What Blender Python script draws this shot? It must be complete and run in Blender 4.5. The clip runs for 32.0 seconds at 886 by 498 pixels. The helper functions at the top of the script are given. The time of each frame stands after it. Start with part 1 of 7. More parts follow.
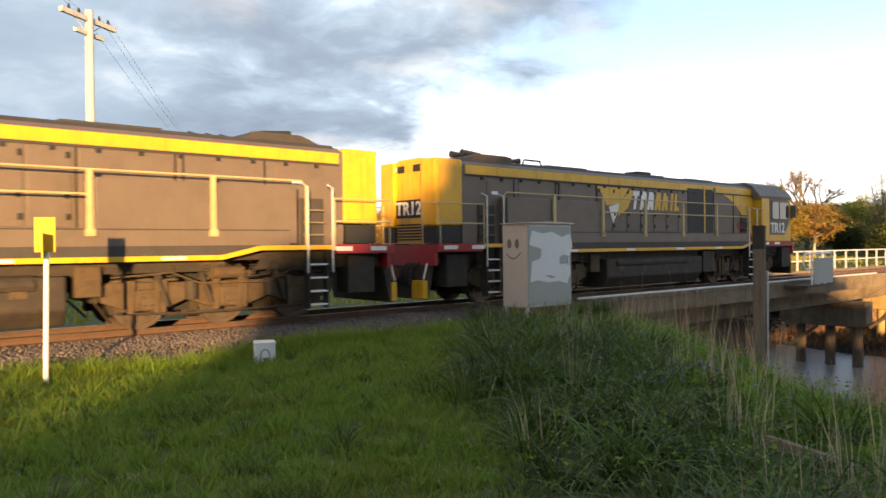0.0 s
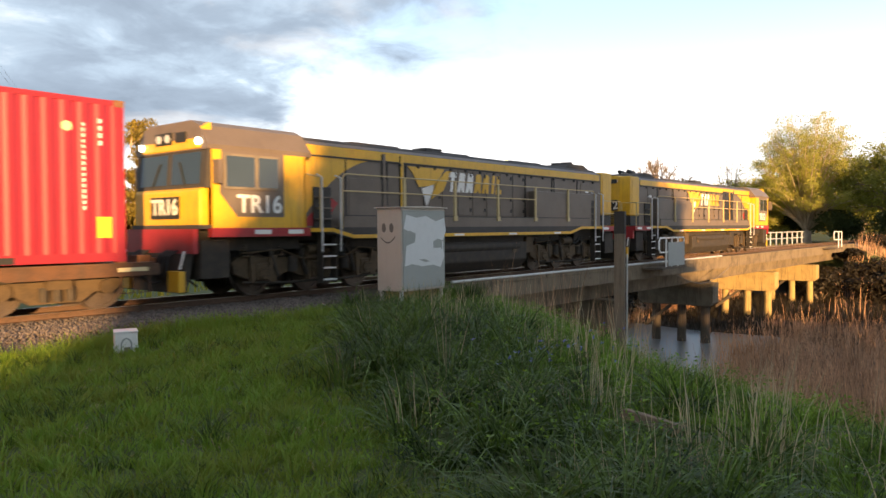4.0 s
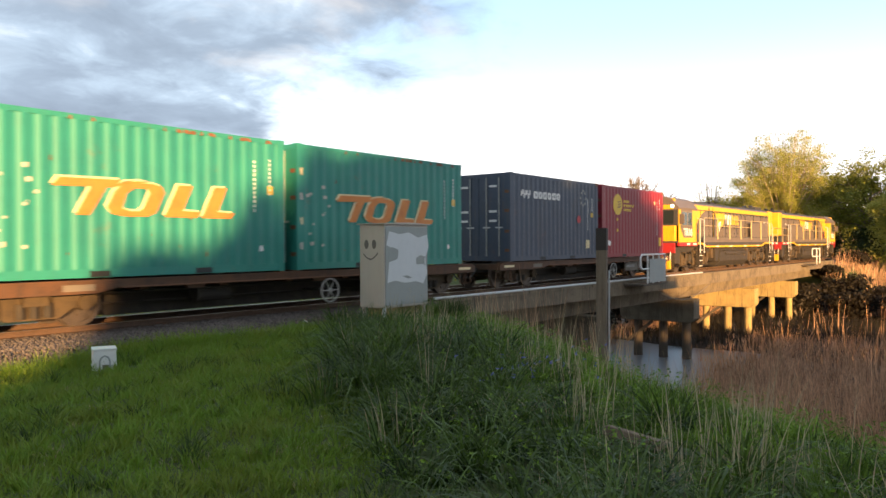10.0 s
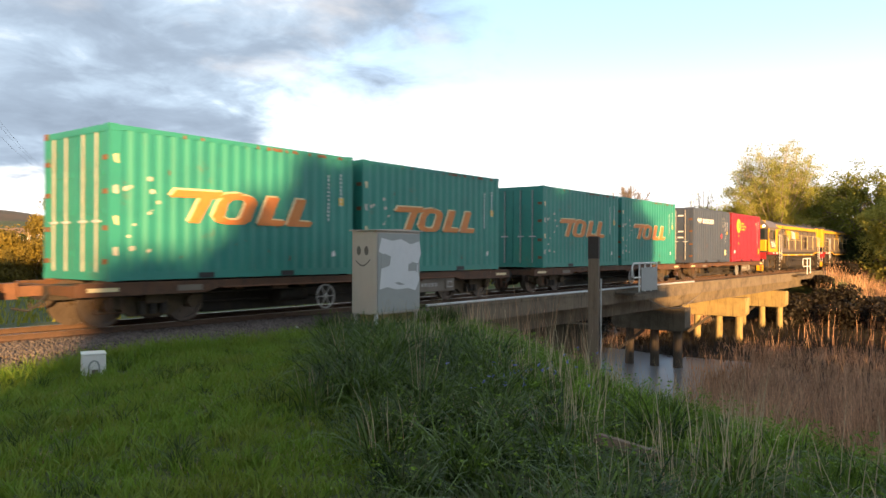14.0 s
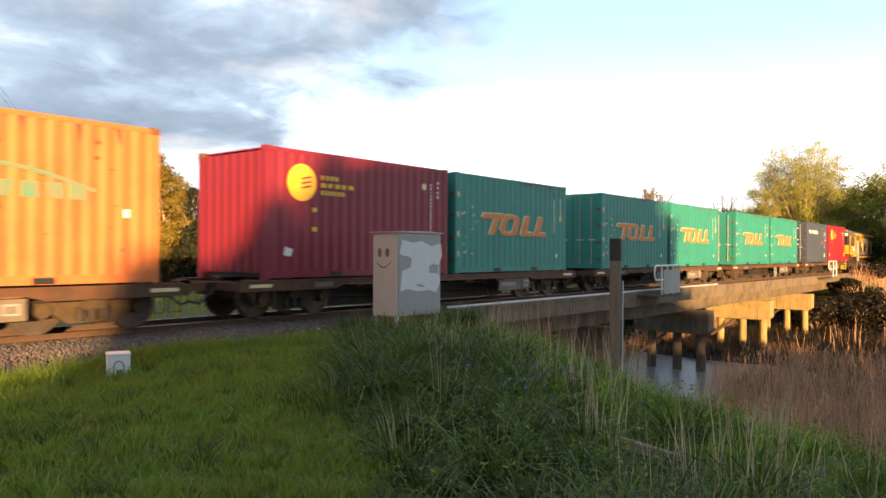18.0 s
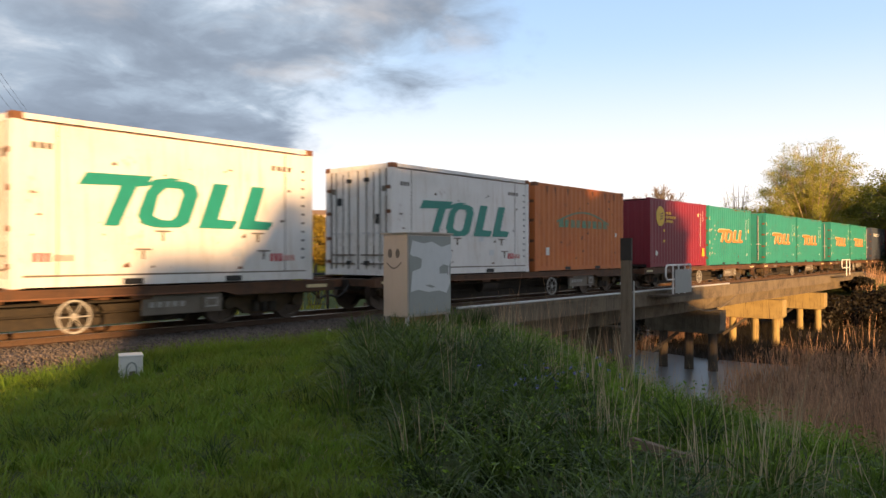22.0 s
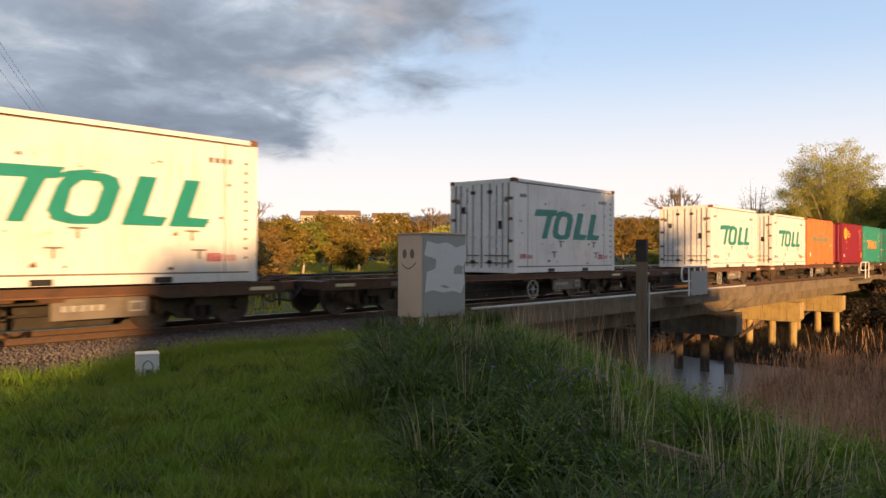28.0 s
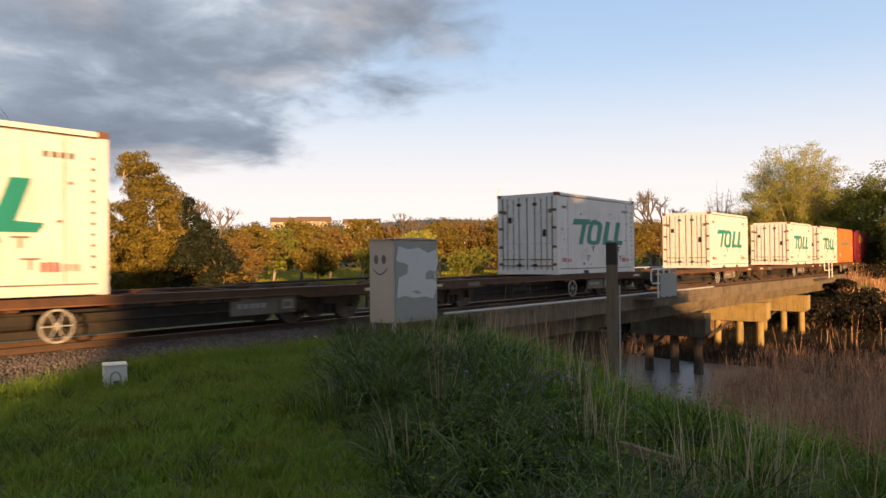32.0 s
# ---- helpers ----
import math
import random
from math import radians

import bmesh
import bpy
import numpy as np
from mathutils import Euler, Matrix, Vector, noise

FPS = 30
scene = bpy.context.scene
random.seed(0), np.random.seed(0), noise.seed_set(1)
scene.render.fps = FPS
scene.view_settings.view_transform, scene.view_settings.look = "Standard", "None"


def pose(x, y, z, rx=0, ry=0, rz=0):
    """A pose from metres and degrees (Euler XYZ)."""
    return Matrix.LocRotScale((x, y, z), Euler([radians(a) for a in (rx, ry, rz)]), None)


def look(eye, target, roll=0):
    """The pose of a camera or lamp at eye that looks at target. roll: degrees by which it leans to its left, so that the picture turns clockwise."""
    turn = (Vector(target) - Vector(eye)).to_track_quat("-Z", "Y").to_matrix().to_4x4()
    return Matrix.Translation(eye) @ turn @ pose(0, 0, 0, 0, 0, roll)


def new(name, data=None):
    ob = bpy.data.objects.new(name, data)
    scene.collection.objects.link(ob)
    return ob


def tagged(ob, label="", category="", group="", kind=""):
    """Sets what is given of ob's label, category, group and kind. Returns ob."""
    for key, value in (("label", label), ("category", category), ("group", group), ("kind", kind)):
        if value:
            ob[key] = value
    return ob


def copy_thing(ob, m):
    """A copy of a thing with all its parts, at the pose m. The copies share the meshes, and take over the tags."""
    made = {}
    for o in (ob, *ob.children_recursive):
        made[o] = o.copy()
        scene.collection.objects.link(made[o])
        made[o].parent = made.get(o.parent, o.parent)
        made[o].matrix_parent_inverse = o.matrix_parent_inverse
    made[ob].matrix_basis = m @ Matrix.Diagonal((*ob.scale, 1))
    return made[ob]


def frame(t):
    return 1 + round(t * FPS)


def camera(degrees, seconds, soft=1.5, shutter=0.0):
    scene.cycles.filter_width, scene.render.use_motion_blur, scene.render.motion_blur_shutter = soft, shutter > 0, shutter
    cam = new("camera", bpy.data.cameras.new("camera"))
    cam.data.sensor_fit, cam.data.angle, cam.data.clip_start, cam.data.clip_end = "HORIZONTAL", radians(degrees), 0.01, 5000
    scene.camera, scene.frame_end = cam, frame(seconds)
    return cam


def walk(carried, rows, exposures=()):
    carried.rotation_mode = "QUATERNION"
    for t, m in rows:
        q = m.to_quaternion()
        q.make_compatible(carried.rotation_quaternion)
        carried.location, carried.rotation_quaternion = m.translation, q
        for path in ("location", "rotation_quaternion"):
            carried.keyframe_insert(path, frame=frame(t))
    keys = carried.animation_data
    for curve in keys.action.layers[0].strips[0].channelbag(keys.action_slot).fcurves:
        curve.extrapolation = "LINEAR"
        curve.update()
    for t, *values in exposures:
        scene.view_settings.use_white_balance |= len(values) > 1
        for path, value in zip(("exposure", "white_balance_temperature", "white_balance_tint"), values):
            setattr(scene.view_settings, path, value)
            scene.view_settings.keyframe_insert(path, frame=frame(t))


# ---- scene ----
# the path: a hand-held camera that turns on the spot beside the line
cam = camera(61.8, 32.0, shutter=0.6)
EYE = 1.42
walk(cam, [
    (0.0, pose(0, 0, EYE, 89.65, 0.53, -40.98)),
    (0.5, pose(0, 0, EYE, 89.53, 0.53, -42.89)),
    (1.0, pose(0, 0, EYE, 89.43, 0.36, -44.36)),
    (1.5, pose(0, 0, EYE, 89.20, 0.29, -45.51)),
    (2.0, pose(0, 0, EYE, 88.95, 0.50, -46.33)),
    (2.5, pose(0, 0, EYE, 88.90, 0.46, -46.77)),
    (3.0, pose(0, 0, EYE, 88.75, 0.49, -48.25)),
    (3.5, pose(0, 0, EYE, 88.49, 0.30, -49.87)),
    (5.5, pose(0, 0, EYE, 88.50, 0.38, -51.46)),
    (6.0, pose(0, 0, EYE, 89.30, 0.06, -51.42)),
    (6.5, pose(0, 0, EYE, 89.29, 0.06, -51.35)),
    (7.0, pose(0, 0, EYE, 89.16, -0.06, -51.73)),
    (7.5, pose(0, 0, EYE, 89.03, -0.19, -52.04)),
    (8.0, pose(0, 0, EYE, 89.02, -0.41, -51.86)),
    (8.5, pose(0, 0, EYE, 89.03, -0.59, -52.07)),
    (9.0, pose(0, 0, EYE, 89.21, -0.42, -52.03)),
    (9.5, pose(0, 0, EYE, 89.51, -0.06, -52.02)),
    (10.0, pose(0, 0, EYE, 89.61, 0.29, -52.00)),
    (10.5, pose(0, 0, EYE, 89.58, 0.37, -52.32)),
    (11.0, pose(0, 0, EYE, 89.61, 0.28, -52.84)),
    (11.5, pose(0, 0, EYE, 89.65, 0.01, -53.00)),
    (12.0, pose(0, 0, EYE, 89.80, -0.09, -52.99)),
    (12.5, pose(0, 0, EYE, 89.92, 0.08, -52.90)),
    (13.0, pose(0, 0, EYE, 89.99, -0.05, -52.89)),
    (13.5, pose(0, 0, EYE, 90.05, -0.08, -52.66)),
    (15.5, pose(0, 0, EYE, 90.42, -0.55, -52.57)),
    (16.0, pose(0, 0, EYE, 90.46, -0.43, -52.29)),
    (16.5, pose(0, 0, EYE, 90.46, -0.38, -51.99)),
    (17.0, pose(0, 0, EYE, 90.33, -0.38, -51.55)),
    (17.5, pose(0, 0, EYE, 90.30, -0.31, -51.39)),
    (18.0, pose(0, 0, EYE, 90.30, -0.27, -50.98)),
    (18.5, pose(0, 0, EYE, 90.28, -0.44, -50.81)),
    (19.0, pose(0, 0, EYE, 90.26, -0.54, -50.69)),
    (19.5, pose(0, 0, EYE, 90.21, -0.40, -50.59)),
    (20.0, pose(0, 0, EYE, 90.23, -0.25, -50.46)),
    (20.5, pose(0, 0, EYE, 90.28, -0.24, -50.29)),
    (21.0, pose(0, 0, EYE, 90.30, -0.11, -50.17)),
    (21.5, pose(0, 0, EYE, 90.33, 0.00, -50.08)),
    (22.0, pose(0, 0, EYE, 90.34, 0.02, -50.19)),
    (22.5, pose(0, 0, EYE, 90.34, -0.21, -50.46)),
    (23.0, pose(0, 0, EYE, 90.27, -0.05, -50.42)),
    (23.5, pose(0, 0, EYE, 90.24, 0.06, -50.36)),
    (24.0, pose(0, 0, EYE, 90.24, 0.03, -50.30)),
    (24.5, pose(0, 0, EYE, 90.21, -0.00, -50.23)),
    (25.0, pose(0, 0, EYE, 90.42, -0.10, -50.16)),
    (25.5, pose(0, 0, EYE, 90.40, 0.06, -49.89)),
    (27.5, pose(0, 0, EYE, 90.39, -0.10, -49.19)),
    (28.0, pose(0, 0, EYE, 90.38, -0.23, -49.07)),
    (28.5, pose(0, 0, EYE, 90.40, -0.34, -48.99)),
    (29.0, pose(0, 0, EYE, 90.51, -0.42, -50.01)),
    (29.5, pose(0, 0, EYE, 90.50, -0.24, -51.12)),
    (30.0, pose(0, 0, EYE, 90.49, -0.02, -51.67)),
    (30.5, pose(0, 0, EYE, 90.52, 0.11, -51.96)),
    (31.0, pose(0, 0, EYE, 90.67, 0.19, -51.91)),
    (31.5, pose(0, 0, EYE, 90.71, 0.30, -51.53)),
    (32.0, pose(0, 0, EYE, 90.78, 0.48, -51.26)),
], exposures=[(0.0, 1.48, 6900, 11), (3.0, 1.52, 6880, 11), (6.0, 1.53, 6740, 11), (13.0, 1.51, 6740, 11), (17.0, 1.51, 6740, 11), (18.0, 1.53, 6720, 11), (19.0, 1.30, 6700, 12), (21.0, 1.14, 6740, 13), (23.0, 0.89, 6860, 14), (28.0, 0.81, 6960, 16), (32.0, 0.78, 6980, 16)])

# ---------------------------------------------------------------- light
SUN_WAY = Vector((1.3, 1.82, -0.205)).normalized()     # the way that the low evening sun shines
world = bpy.data.worlds.new("evening_sky")
scene.world = world
world.use_nodes = True


def link(nt, a, b):
    nt.links.new(a, b)


def node(nt, kind, **vals):
    n = nt.nodes.new(kind)
    for k, v in vals.items():
        n.inputs[k.replace("_", " ")].default_value = v
    return n


def ramp(nt, fac, stops):
    n = nt.nodes.new("ShaderNodeValToRGB")
    while len(n.color_ramp.elements) < len(stops):
        n.color_ramp.elements.new(0.5)
    for e, (p, c) in zip(n.color_ramp.elements, stops):
        e.position = p
        e.color = (*c, 1) if len(c) == 3 else c
    link(nt, fac, n.inputs[0])
    return n.outputs[0]


def math_n(nt, op, a, b=None, c=None, clamp=False):
    n = nt.nodes.new("ShaderNodeMath")
    n.operation = op
    n.use_clamp = clamp
    for i, v in enumerate((a, b, c)):
        if v is None:
            continue
        if isinstance(v, (int, float)):
            n.inputs[i].default_value = v
        else:
            link(nt, v, n.inputs[i])
    return n.outputs[0]


def mix_n(nt, fac, a, b, blend="MIX"):
    n = nt.nodes.new("ShaderNodeMix")
    n.data_type = "RGBA"
    n.blend_type = blend
    for sock, v in ((n.inputs[0], fac), (n.inputs[6], a), (n.inputs[7], b)):
        if isinstance(v, (int, float)):
            sock.default_value = v
        elif isinstance(v, tuple):
            sock.default_value = (*v, 1)
        else:
            link(nt, v, sock)
    return n.outputs[2]


def smooth_n(nt, v, lo, hi):
    n = nt.nodes.new("ShaderNodeMapRange")
    n.interpolation_type = "SMOOTHSTEP"
    n.inputs[1].default_value, n.inputs[2].default_value = lo, hi
    link(nt, v, n.inputs[0])
    return n.outputs[0]


def build_sky():
    nt = world.node_tree
    nt.nodes.clear()
    sky = nt.nodes.new("ShaderNodeTexSky")
    sky.sky_type = "NISHITA"
    sky.sun_disc = False
    sky.sun_elevation = radians(5.2)
    sky.sun_rotation = radians(215.5)
    sky.air_density, sky.dust_density, sky.ozone_density = 1.0, 0.6, 1.5
    co = nt.nodes.new("ShaderNodeTexCoord")
    sep = nt.nodes.new("ShaderNodeSeparateXYZ")
    link(nt, co.outputs["Generated"], sep.inputs[0])
    x, y, z = sep.outputs
    zc = math_n(nt, "MAXIMUM", z, 0.02)
    zl = math_n(nt, "ADD", zc, 0.20)
    # the cloud deck, seen in perspective
    flat = nt.nodes.new("ShaderNodeCombineXYZ")
    link(nt, math_n(nt, "DIVIDE", x, zl), flat.inputs[0])
    link(nt, math_n(nt, "DIVIDE", y, zl), flat.inputs[1])
    big = node(nt, "ShaderNodeTexNoise", Scale=1.25, Detail=6.0, Roughness=0.52, Distortion=0.25)
    link(nt, flat.outputs[0], big.inputs["Vector"])
    fine = node(nt, "ShaderNodeTexNoise", Scale=4.2, Detail=5.0, Roughness=0.58, Distortion=0.4)
    link(nt, flat.outputs[0], fine.inputs["Vector"])
    # how far to the left (along the line behind the far field) a direction lies
    horiz = math_n(nt, "SQRT", math_n(nt, "ADD", math_n(nt, "MULTIPLY", x, x), math_n(nt, "MULTIPLY", y, y)))
    east = math_n(nt, "DIVIDE", x, horiz)
    side = smooth_n(nt, math_n(nt, "ADD", math_n(nt, "MULTIPLY", east, -1.0), math_n(nt, "MULTIPLY", z, 0.9)), -0.71, -0.36)
    lift = smooth_n(nt, z, 0.055, 0.125)
    cover = math_n(nt, "MULTIPLY", math_n(nt, "MULTIPLY", side, lift), math_n(nt, "ADD", 1.0, math_n(nt, "MULTIPLY", smooth_n(nt, east, 0.48, 0.22), 0.45)))
    body = math_n(nt, "ADD", math_n(nt, "MULTIPLY", big.outputs[0], 0.66), math_n(nt, "MULTIPLY", fine.outputs[0], 0.34))
    mask = smooth_n(nt, math_n(nt, "ADD", body, math_n(nt, "MULTIPLY", cover, 0.40)), 0.64, 0.88)
    high = smooth_n(nt, z, 0.42, 0.70)                       # an unseen grey deck overhead, added to weaken the fill light
    mask = math_n(nt, "MAXIMUM", mask, high)
    shade = ramp(nt, body, [(0.36, (1.20, 1.24, 1.26)), (0.42, (0.82, 0.95, 1.08)), (0.48, (0.50, 0.64, 0.80)), (0.55, (0.36, 0.46, 0.59)), (0.66, (0.27, 0.345, 0.45))])
    # rolls of cloud that catch the low sun
    roll_map = nt.nodes.new("ShaderNodeMapping")
    roll_map.inputs["Location"].default_value = (3.1, 1.7, 0.0)
    link(nt, flat.outputs[0], roll_map.inputs[0])
    roll = node(nt, "ShaderNodeTexNoise", Scale=1.5, Detail=6.0, Roughness=0.55, Distortion=0.3)
    link(nt, roll_map.outputs[0], roll.inputs["Vector"])
    shade = mix_n(nt, math_n(nt, "MULTIPLY", math_n(nt, "MULTIPLY", smooth_n(nt, roll.outputs[0], 0.50, 0.68), smooth_n(nt, east, 0.30, 0.55)), 0.60), shade, (0.90, 0.86, 0.84))
    shade = mix_n(nt, math_n(nt, "MULTIPLY", smooth_n(nt, east, 0.45, 0.24), 0.75), shade, (0.40, 0.51, 0.65))
    haze = smooth_n(nt, z, 0.28, 0.03)
    clear = mix_n(nt, smooth_n(nt, z, 0.16, 0.42), (0.86, 1.20, 1.62), (0.56, 0.92, 1.45))
    clear = mix_n(nt, 0.25, clear, mix_n(nt, 1.0, sky.outputs[0], (0.15, 0.15, 0.15), "MULTIPLY"))
    blue = mix_n(nt, haze, clear, (1.36, 1.33, 1.30))
    col = mix_n(nt, mask, blue, shade)
    # darken the unseen zenith for less skylight in the shadows
    col = mix_n(nt, math_n(nt, "MULTIPLY", high, 0.9), col, (0.42, 0.47, 0.56))
    bg = nt.nodes.new("ShaderNodeBackground")
    bg.inputs["Strength"].default_value = 0.435
    link(nt, col, bg.inputs["Color"])
    out = nt.nodes.new("ShaderNodeOutputWorld")
    link(nt, bg.outputs[0], out.inputs[0])


build_sky()
sun = new("sun", bpy.data.lights.new("sun", "SUN"))
sun.data.energy, sun.data.angle, sun.data.color = 5.0, radians(1.0), (1.0, 0.60, 0.26)
sun.matrix_world = look((-60, -84, 12), Vector((-60, -84, 12)) + SUN_WAY)

# ---------------------------------------------------------------- materials


def material(name, base, rough=0.6, metal=0.0, dark=None, scale=4.0, amount=0.5, fine=40.0, bump=0.15,
             streak=0.0, random_tint=0.0, dirt=None, dirt_amount=0.0, spec=0.5, stretch=(1, 1, 1), translucent=0.0, rust=0.0):
    """A painted, rusty, stony or leafy surface: two scales of variation, relief and wear."""
    m = bpy.data.materials.new(name)
    m.use_nodes = True
    nt = m.node_tree
    bsdf = nt.nodes["Principled BSDF"]
    co = nt.nodes.new("ShaderNodeTexCoord")
    mp = nt.nodes.new("ShaderNodeMapping")
    mp.inputs["Scale"].default_value = stretch
    link(nt, co.outputs["Object"], mp.inputs[0])
    n1 = node(nt, "ShaderNodeTexNoise", Scale=scale, Detail=5.0, Roughness=0.6)
    n2 = node(nt, "ShaderNodeTexNoise", Scale=fine, Detail=4.0, Roughness=0.6)
    link(nt, mp.outputs[0], n1.inputs["Vector"])
    link(nt, mp.outputs[0], n2.inputs["Vector"])
    dark = dark or tuple(c * 0.6 for c in base)
    v = math_n(nt, "ADD", math_n(nt, "MULTIPLY", n1.outputs[0], 0.65), math_n(nt, "MULTIPLY", n2.outputs[0], 0.35))
    f = math_n(nt, "MULTIPLY", smooth_n(nt, v, 0.42, 0.66), amount)
    col = mix_n(nt, f, base, dark)
    if random_tint:
        oi = nt.nodes.new("ShaderNodeObjectInfo")
        geo = nt.nodes.new("ShaderNodeNewGeometry")
        r = math_n(nt, "FRACT", math_n(nt, "ADD", oi.outputs["Random"], geo.outputs["Random Per Island"]))
        col = mix_n(nt, math_n(nt, "MULTIPLY", r, random_tint), col, dark)
    if streak:
        sm = nt.nodes.new("ShaderNodeMapping")
        sm.inputs["Scale"].default_value = (5, 5, 0.35)
        link(nt, co.outputs["Object"], sm.inputs[0])
        sn = node(nt, "ShaderNodeTexNoise", Scale=2.2, Detail=6.0, Roughness=0.65)
        link(nt, sm.outputs[0], sn.inputs["Vector"])
        col = mix_n(nt, math_n(nt, "MULTIPLY", smooth_n(nt, sn.outputs[0], 0.5, 0.72), streak), col, dirt or (0.16, 0.10, 0.06))
    if rust:
        rn = node(nt, "ShaderNodeTexNoise", Scale=1.6, Detail=8.0, Roughness=0.72)
        link(nt, co.outputs["Object"], rn.inputs["Vector"])
        col = mix_n(nt, math_n(nt, "MULTIPLY", smooth_n(nt, rn.outputs[0], 0.60, 0.68), rust), col, (0.22, 0.085, 0.035))
    link(nt, col, bsdf.inputs["Base Color"])
    bsdf.inputs["Metallic"].default_value = metal
    bsdf.inputs["Specular IOR Level"].default_value = spec
    rr = math_n(nt, "ADD", rough - 0.08, math_n(nt, "MULTIPLY", n2.outputs[0], 0.18), clamp=True)
    link(nt, rr, bsdf.inputs["Roughness"])
    if bump:
        bp = nt.nodes.new("ShaderNodeBump")
        bp.inputs["Strength"].default_value = bump
        bp.inputs["Distance"].default_value = 0.02
        link(nt, v, bp.inputs["Height"])
        link(nt, bp.outputs[0], bsdf.inputs["Normal"])
    if translucent:
        tr = nt.nodes.new("ShaderNodeBsdfTranslucent")
        link(nt, col, tr.inputs["Color"])
        mx = nt.nodes.new("ShaderNodeMixShader")
        mx.inputs[0].default_value = translucent
        link(nt, bsdf.outputs[0], mx.inputs[1])
        link(nt, tr.outputs[0], mx.inputs[2])
        link(nt, mx.outputs[0], nt.nodes["Material Output"].inputs[0])
    return m


def glass_material(name, tint=(0.02, 0.03, 0.03), rough=0.05):
    m = bpy.data.materials.new(name)
    m.use_nodes = True
    b = m.node_tree.nodes["Principled BSDF"]
    b.inputs["Base Color"].default_value = (*tint, 1)
    b.inputs["Roughness"].default_value = rough
    b.inputs["Specular IOR Level"].default_value = 0.9
    return m


def lamp_material(name, col, power):
    m = bpy.data.materials.new(name)
    m.use_nodes = True
    b = m.node_tree.nodes["Principled BSDF"]
    b.inputs["Base Color"].default_value = (*col, 1)
    b.inputs["Emission Color"].default_value = (*col, 1)
    b.inputs["Emission Strength"].default_value = power
    return m


M = {}
M["yellow"] = material("yellow_paint", (0.72, 0.40, 0.02), 0.42, dark=(0.50, 0.27, 0.02), scale=2.5, amount=0.45, bump=0.05, streak=0.35, dirt=(0.20, 0.11, 0.03))
M["loco_grey"] = material("grey_brown_paint", (0.145, 0.113, 0.090), 0.5, dark=(0.100, 0.078, 0.061), scale=2.0, amount=0.6, bump=0.05, streak=0.3, dirt=(0.12, 0.09, 0.06))
M["loco_red"] = material("red_sill_paint", (0.34, 0.022, 0.026), 0.5, amount=0.4, bump=0.05)
M["underframe"] = material("grimy_black_steel", (0.028, 0.023, 0.019), 0.75, dark=(0.060, 0.045, 0.03), scale=5.0, amount=0.7, bump=0.3)
M["bogie"] = material("dusty_brown_steel", (0.090, 0.060, 0.031), 0.8, dark=(0.038, 0.026, 0.016), scale=5.0, amount=0.7, bump=0.3)
M["wheel_steel"] = material("worn_wheel_steel", (0.13, 0.10, 0.08), 0.55, metal=0.5, dark=(0.06, 0.045, 0.035), amount=0.6)
M["tread"] = material("polished_tread_steel", (0.5, 0.47, 0.44), 0.3, metal=0.9, amount=0.2)
M["roof_dark"] = material("sooty_roof_paint", (0.05, 0.045, 0.042), 0.7, amount=0.6, bump=0.2)
M["white_paint"] = material("white_paint", (0.78, 0.77, 0.74), 0.5, amount=0.35, dark=(0.6, 0.58, 0.54), bump=0.05)
M["window_glass"] = glass_material("cab_window_glass")
M["black"] = material("matt_black_steel", (0.02, 0.02, 0.02), 0.6, amount=0.4)
M["green_box"] = material("green_container_paint", (0.026, 0.25, 0.195), 0.5, dark=(0.021, 0.18, 0.155), scale=1.2, amount=0.6, bump=0.06, streak=0.25, dirt=(0.05, 0.17, 0.13), rust=0.25)
M["navy_box"] = material("dark_grey_blue_container_paint", (0.056, 0.074, 0.108), 0.5, scale=1.2, amount=0.5, bump=0.06, streak=0.35, dirt=(0.15, 0.12, 0.09), rust=0.25)
M["red_box"] = material("crimson_container_paint", (0.27, 0.018, 0.030), 0.45, dark=(0.30, 0.015, 0.03), scale=1.2, amount=0.5, bump=0.06, streak=0.2, dirt=(0.25, 0.02, 0.03))
M["maroon_box"] = material("maroon_container_paint", (0.22, 0.016, 0.032), 0.5, dark=(0.24, 0.015, 0.03), scale=1.2, amount=0.5, bump=0.06, streak=0.2, dirt=(0.2, 0.02, 0.03))
M["orange_box"] = material("faded_orange_container_paint", (0.62, 0.190, 0.050), 0.6, dark=(0.46, 0.115, 0.036), scale=1.2, amount=0.6, bump=0.06, streak=0.5, dirt=(0.36, 0.10, 0.04), rust=0.5)
M["white_box"] = material("white_container_paint", (0.82, 0.80, 0.775), 0.5, dark=(0.66, 0.63, 0.585), scale=1.0, amount=0.55, bump=0.05, streak=0.5, dirt=(0.50, 0.42, 0.33), rust=0.3)
M["rusty"] = material("rusty_corner_steel", (0.20, 0.09, 0.045), 0.8, dark=(0.10, 0.05, 0.03), scale=6, amount=0.7)
M["orange_sign"] = material("orange_lettering_paint", (0.64, 0.215, 0.040), 0.5, dark=(0.46, 0.13, 0.03), amount=0.5)
M["cream_sign"] = material("cream_lettering_paint", (0.75, 0.62, 0.35), 0.5, amount=0.3)
M["teal_sign"] = material("teal_lettering_paint", (0.010, 0.25, 0.20), 0.5, dark=(0.012, 0.19, 0.16), amount=0.4)
M["pale_green_sign"] = material("faded_green_lettering", (0.12, 0.27, 0.17), 0.6, dark=(0.40, 0.17, 0.06), amount=0.6, scale=3)
M["yellow_sign"] = material("yellow_sticker", (0.80, 0.50, 0.04), 0.5, amount=0.3)
M["red_sign"] = material("red_marking", (0.55, 0.05, 0.06), 0.5, amount=0.3)
M["faded_red"] = material("faded_red_marking", (0.60, 0.28, 0.25), 0.6, amount=0.4)
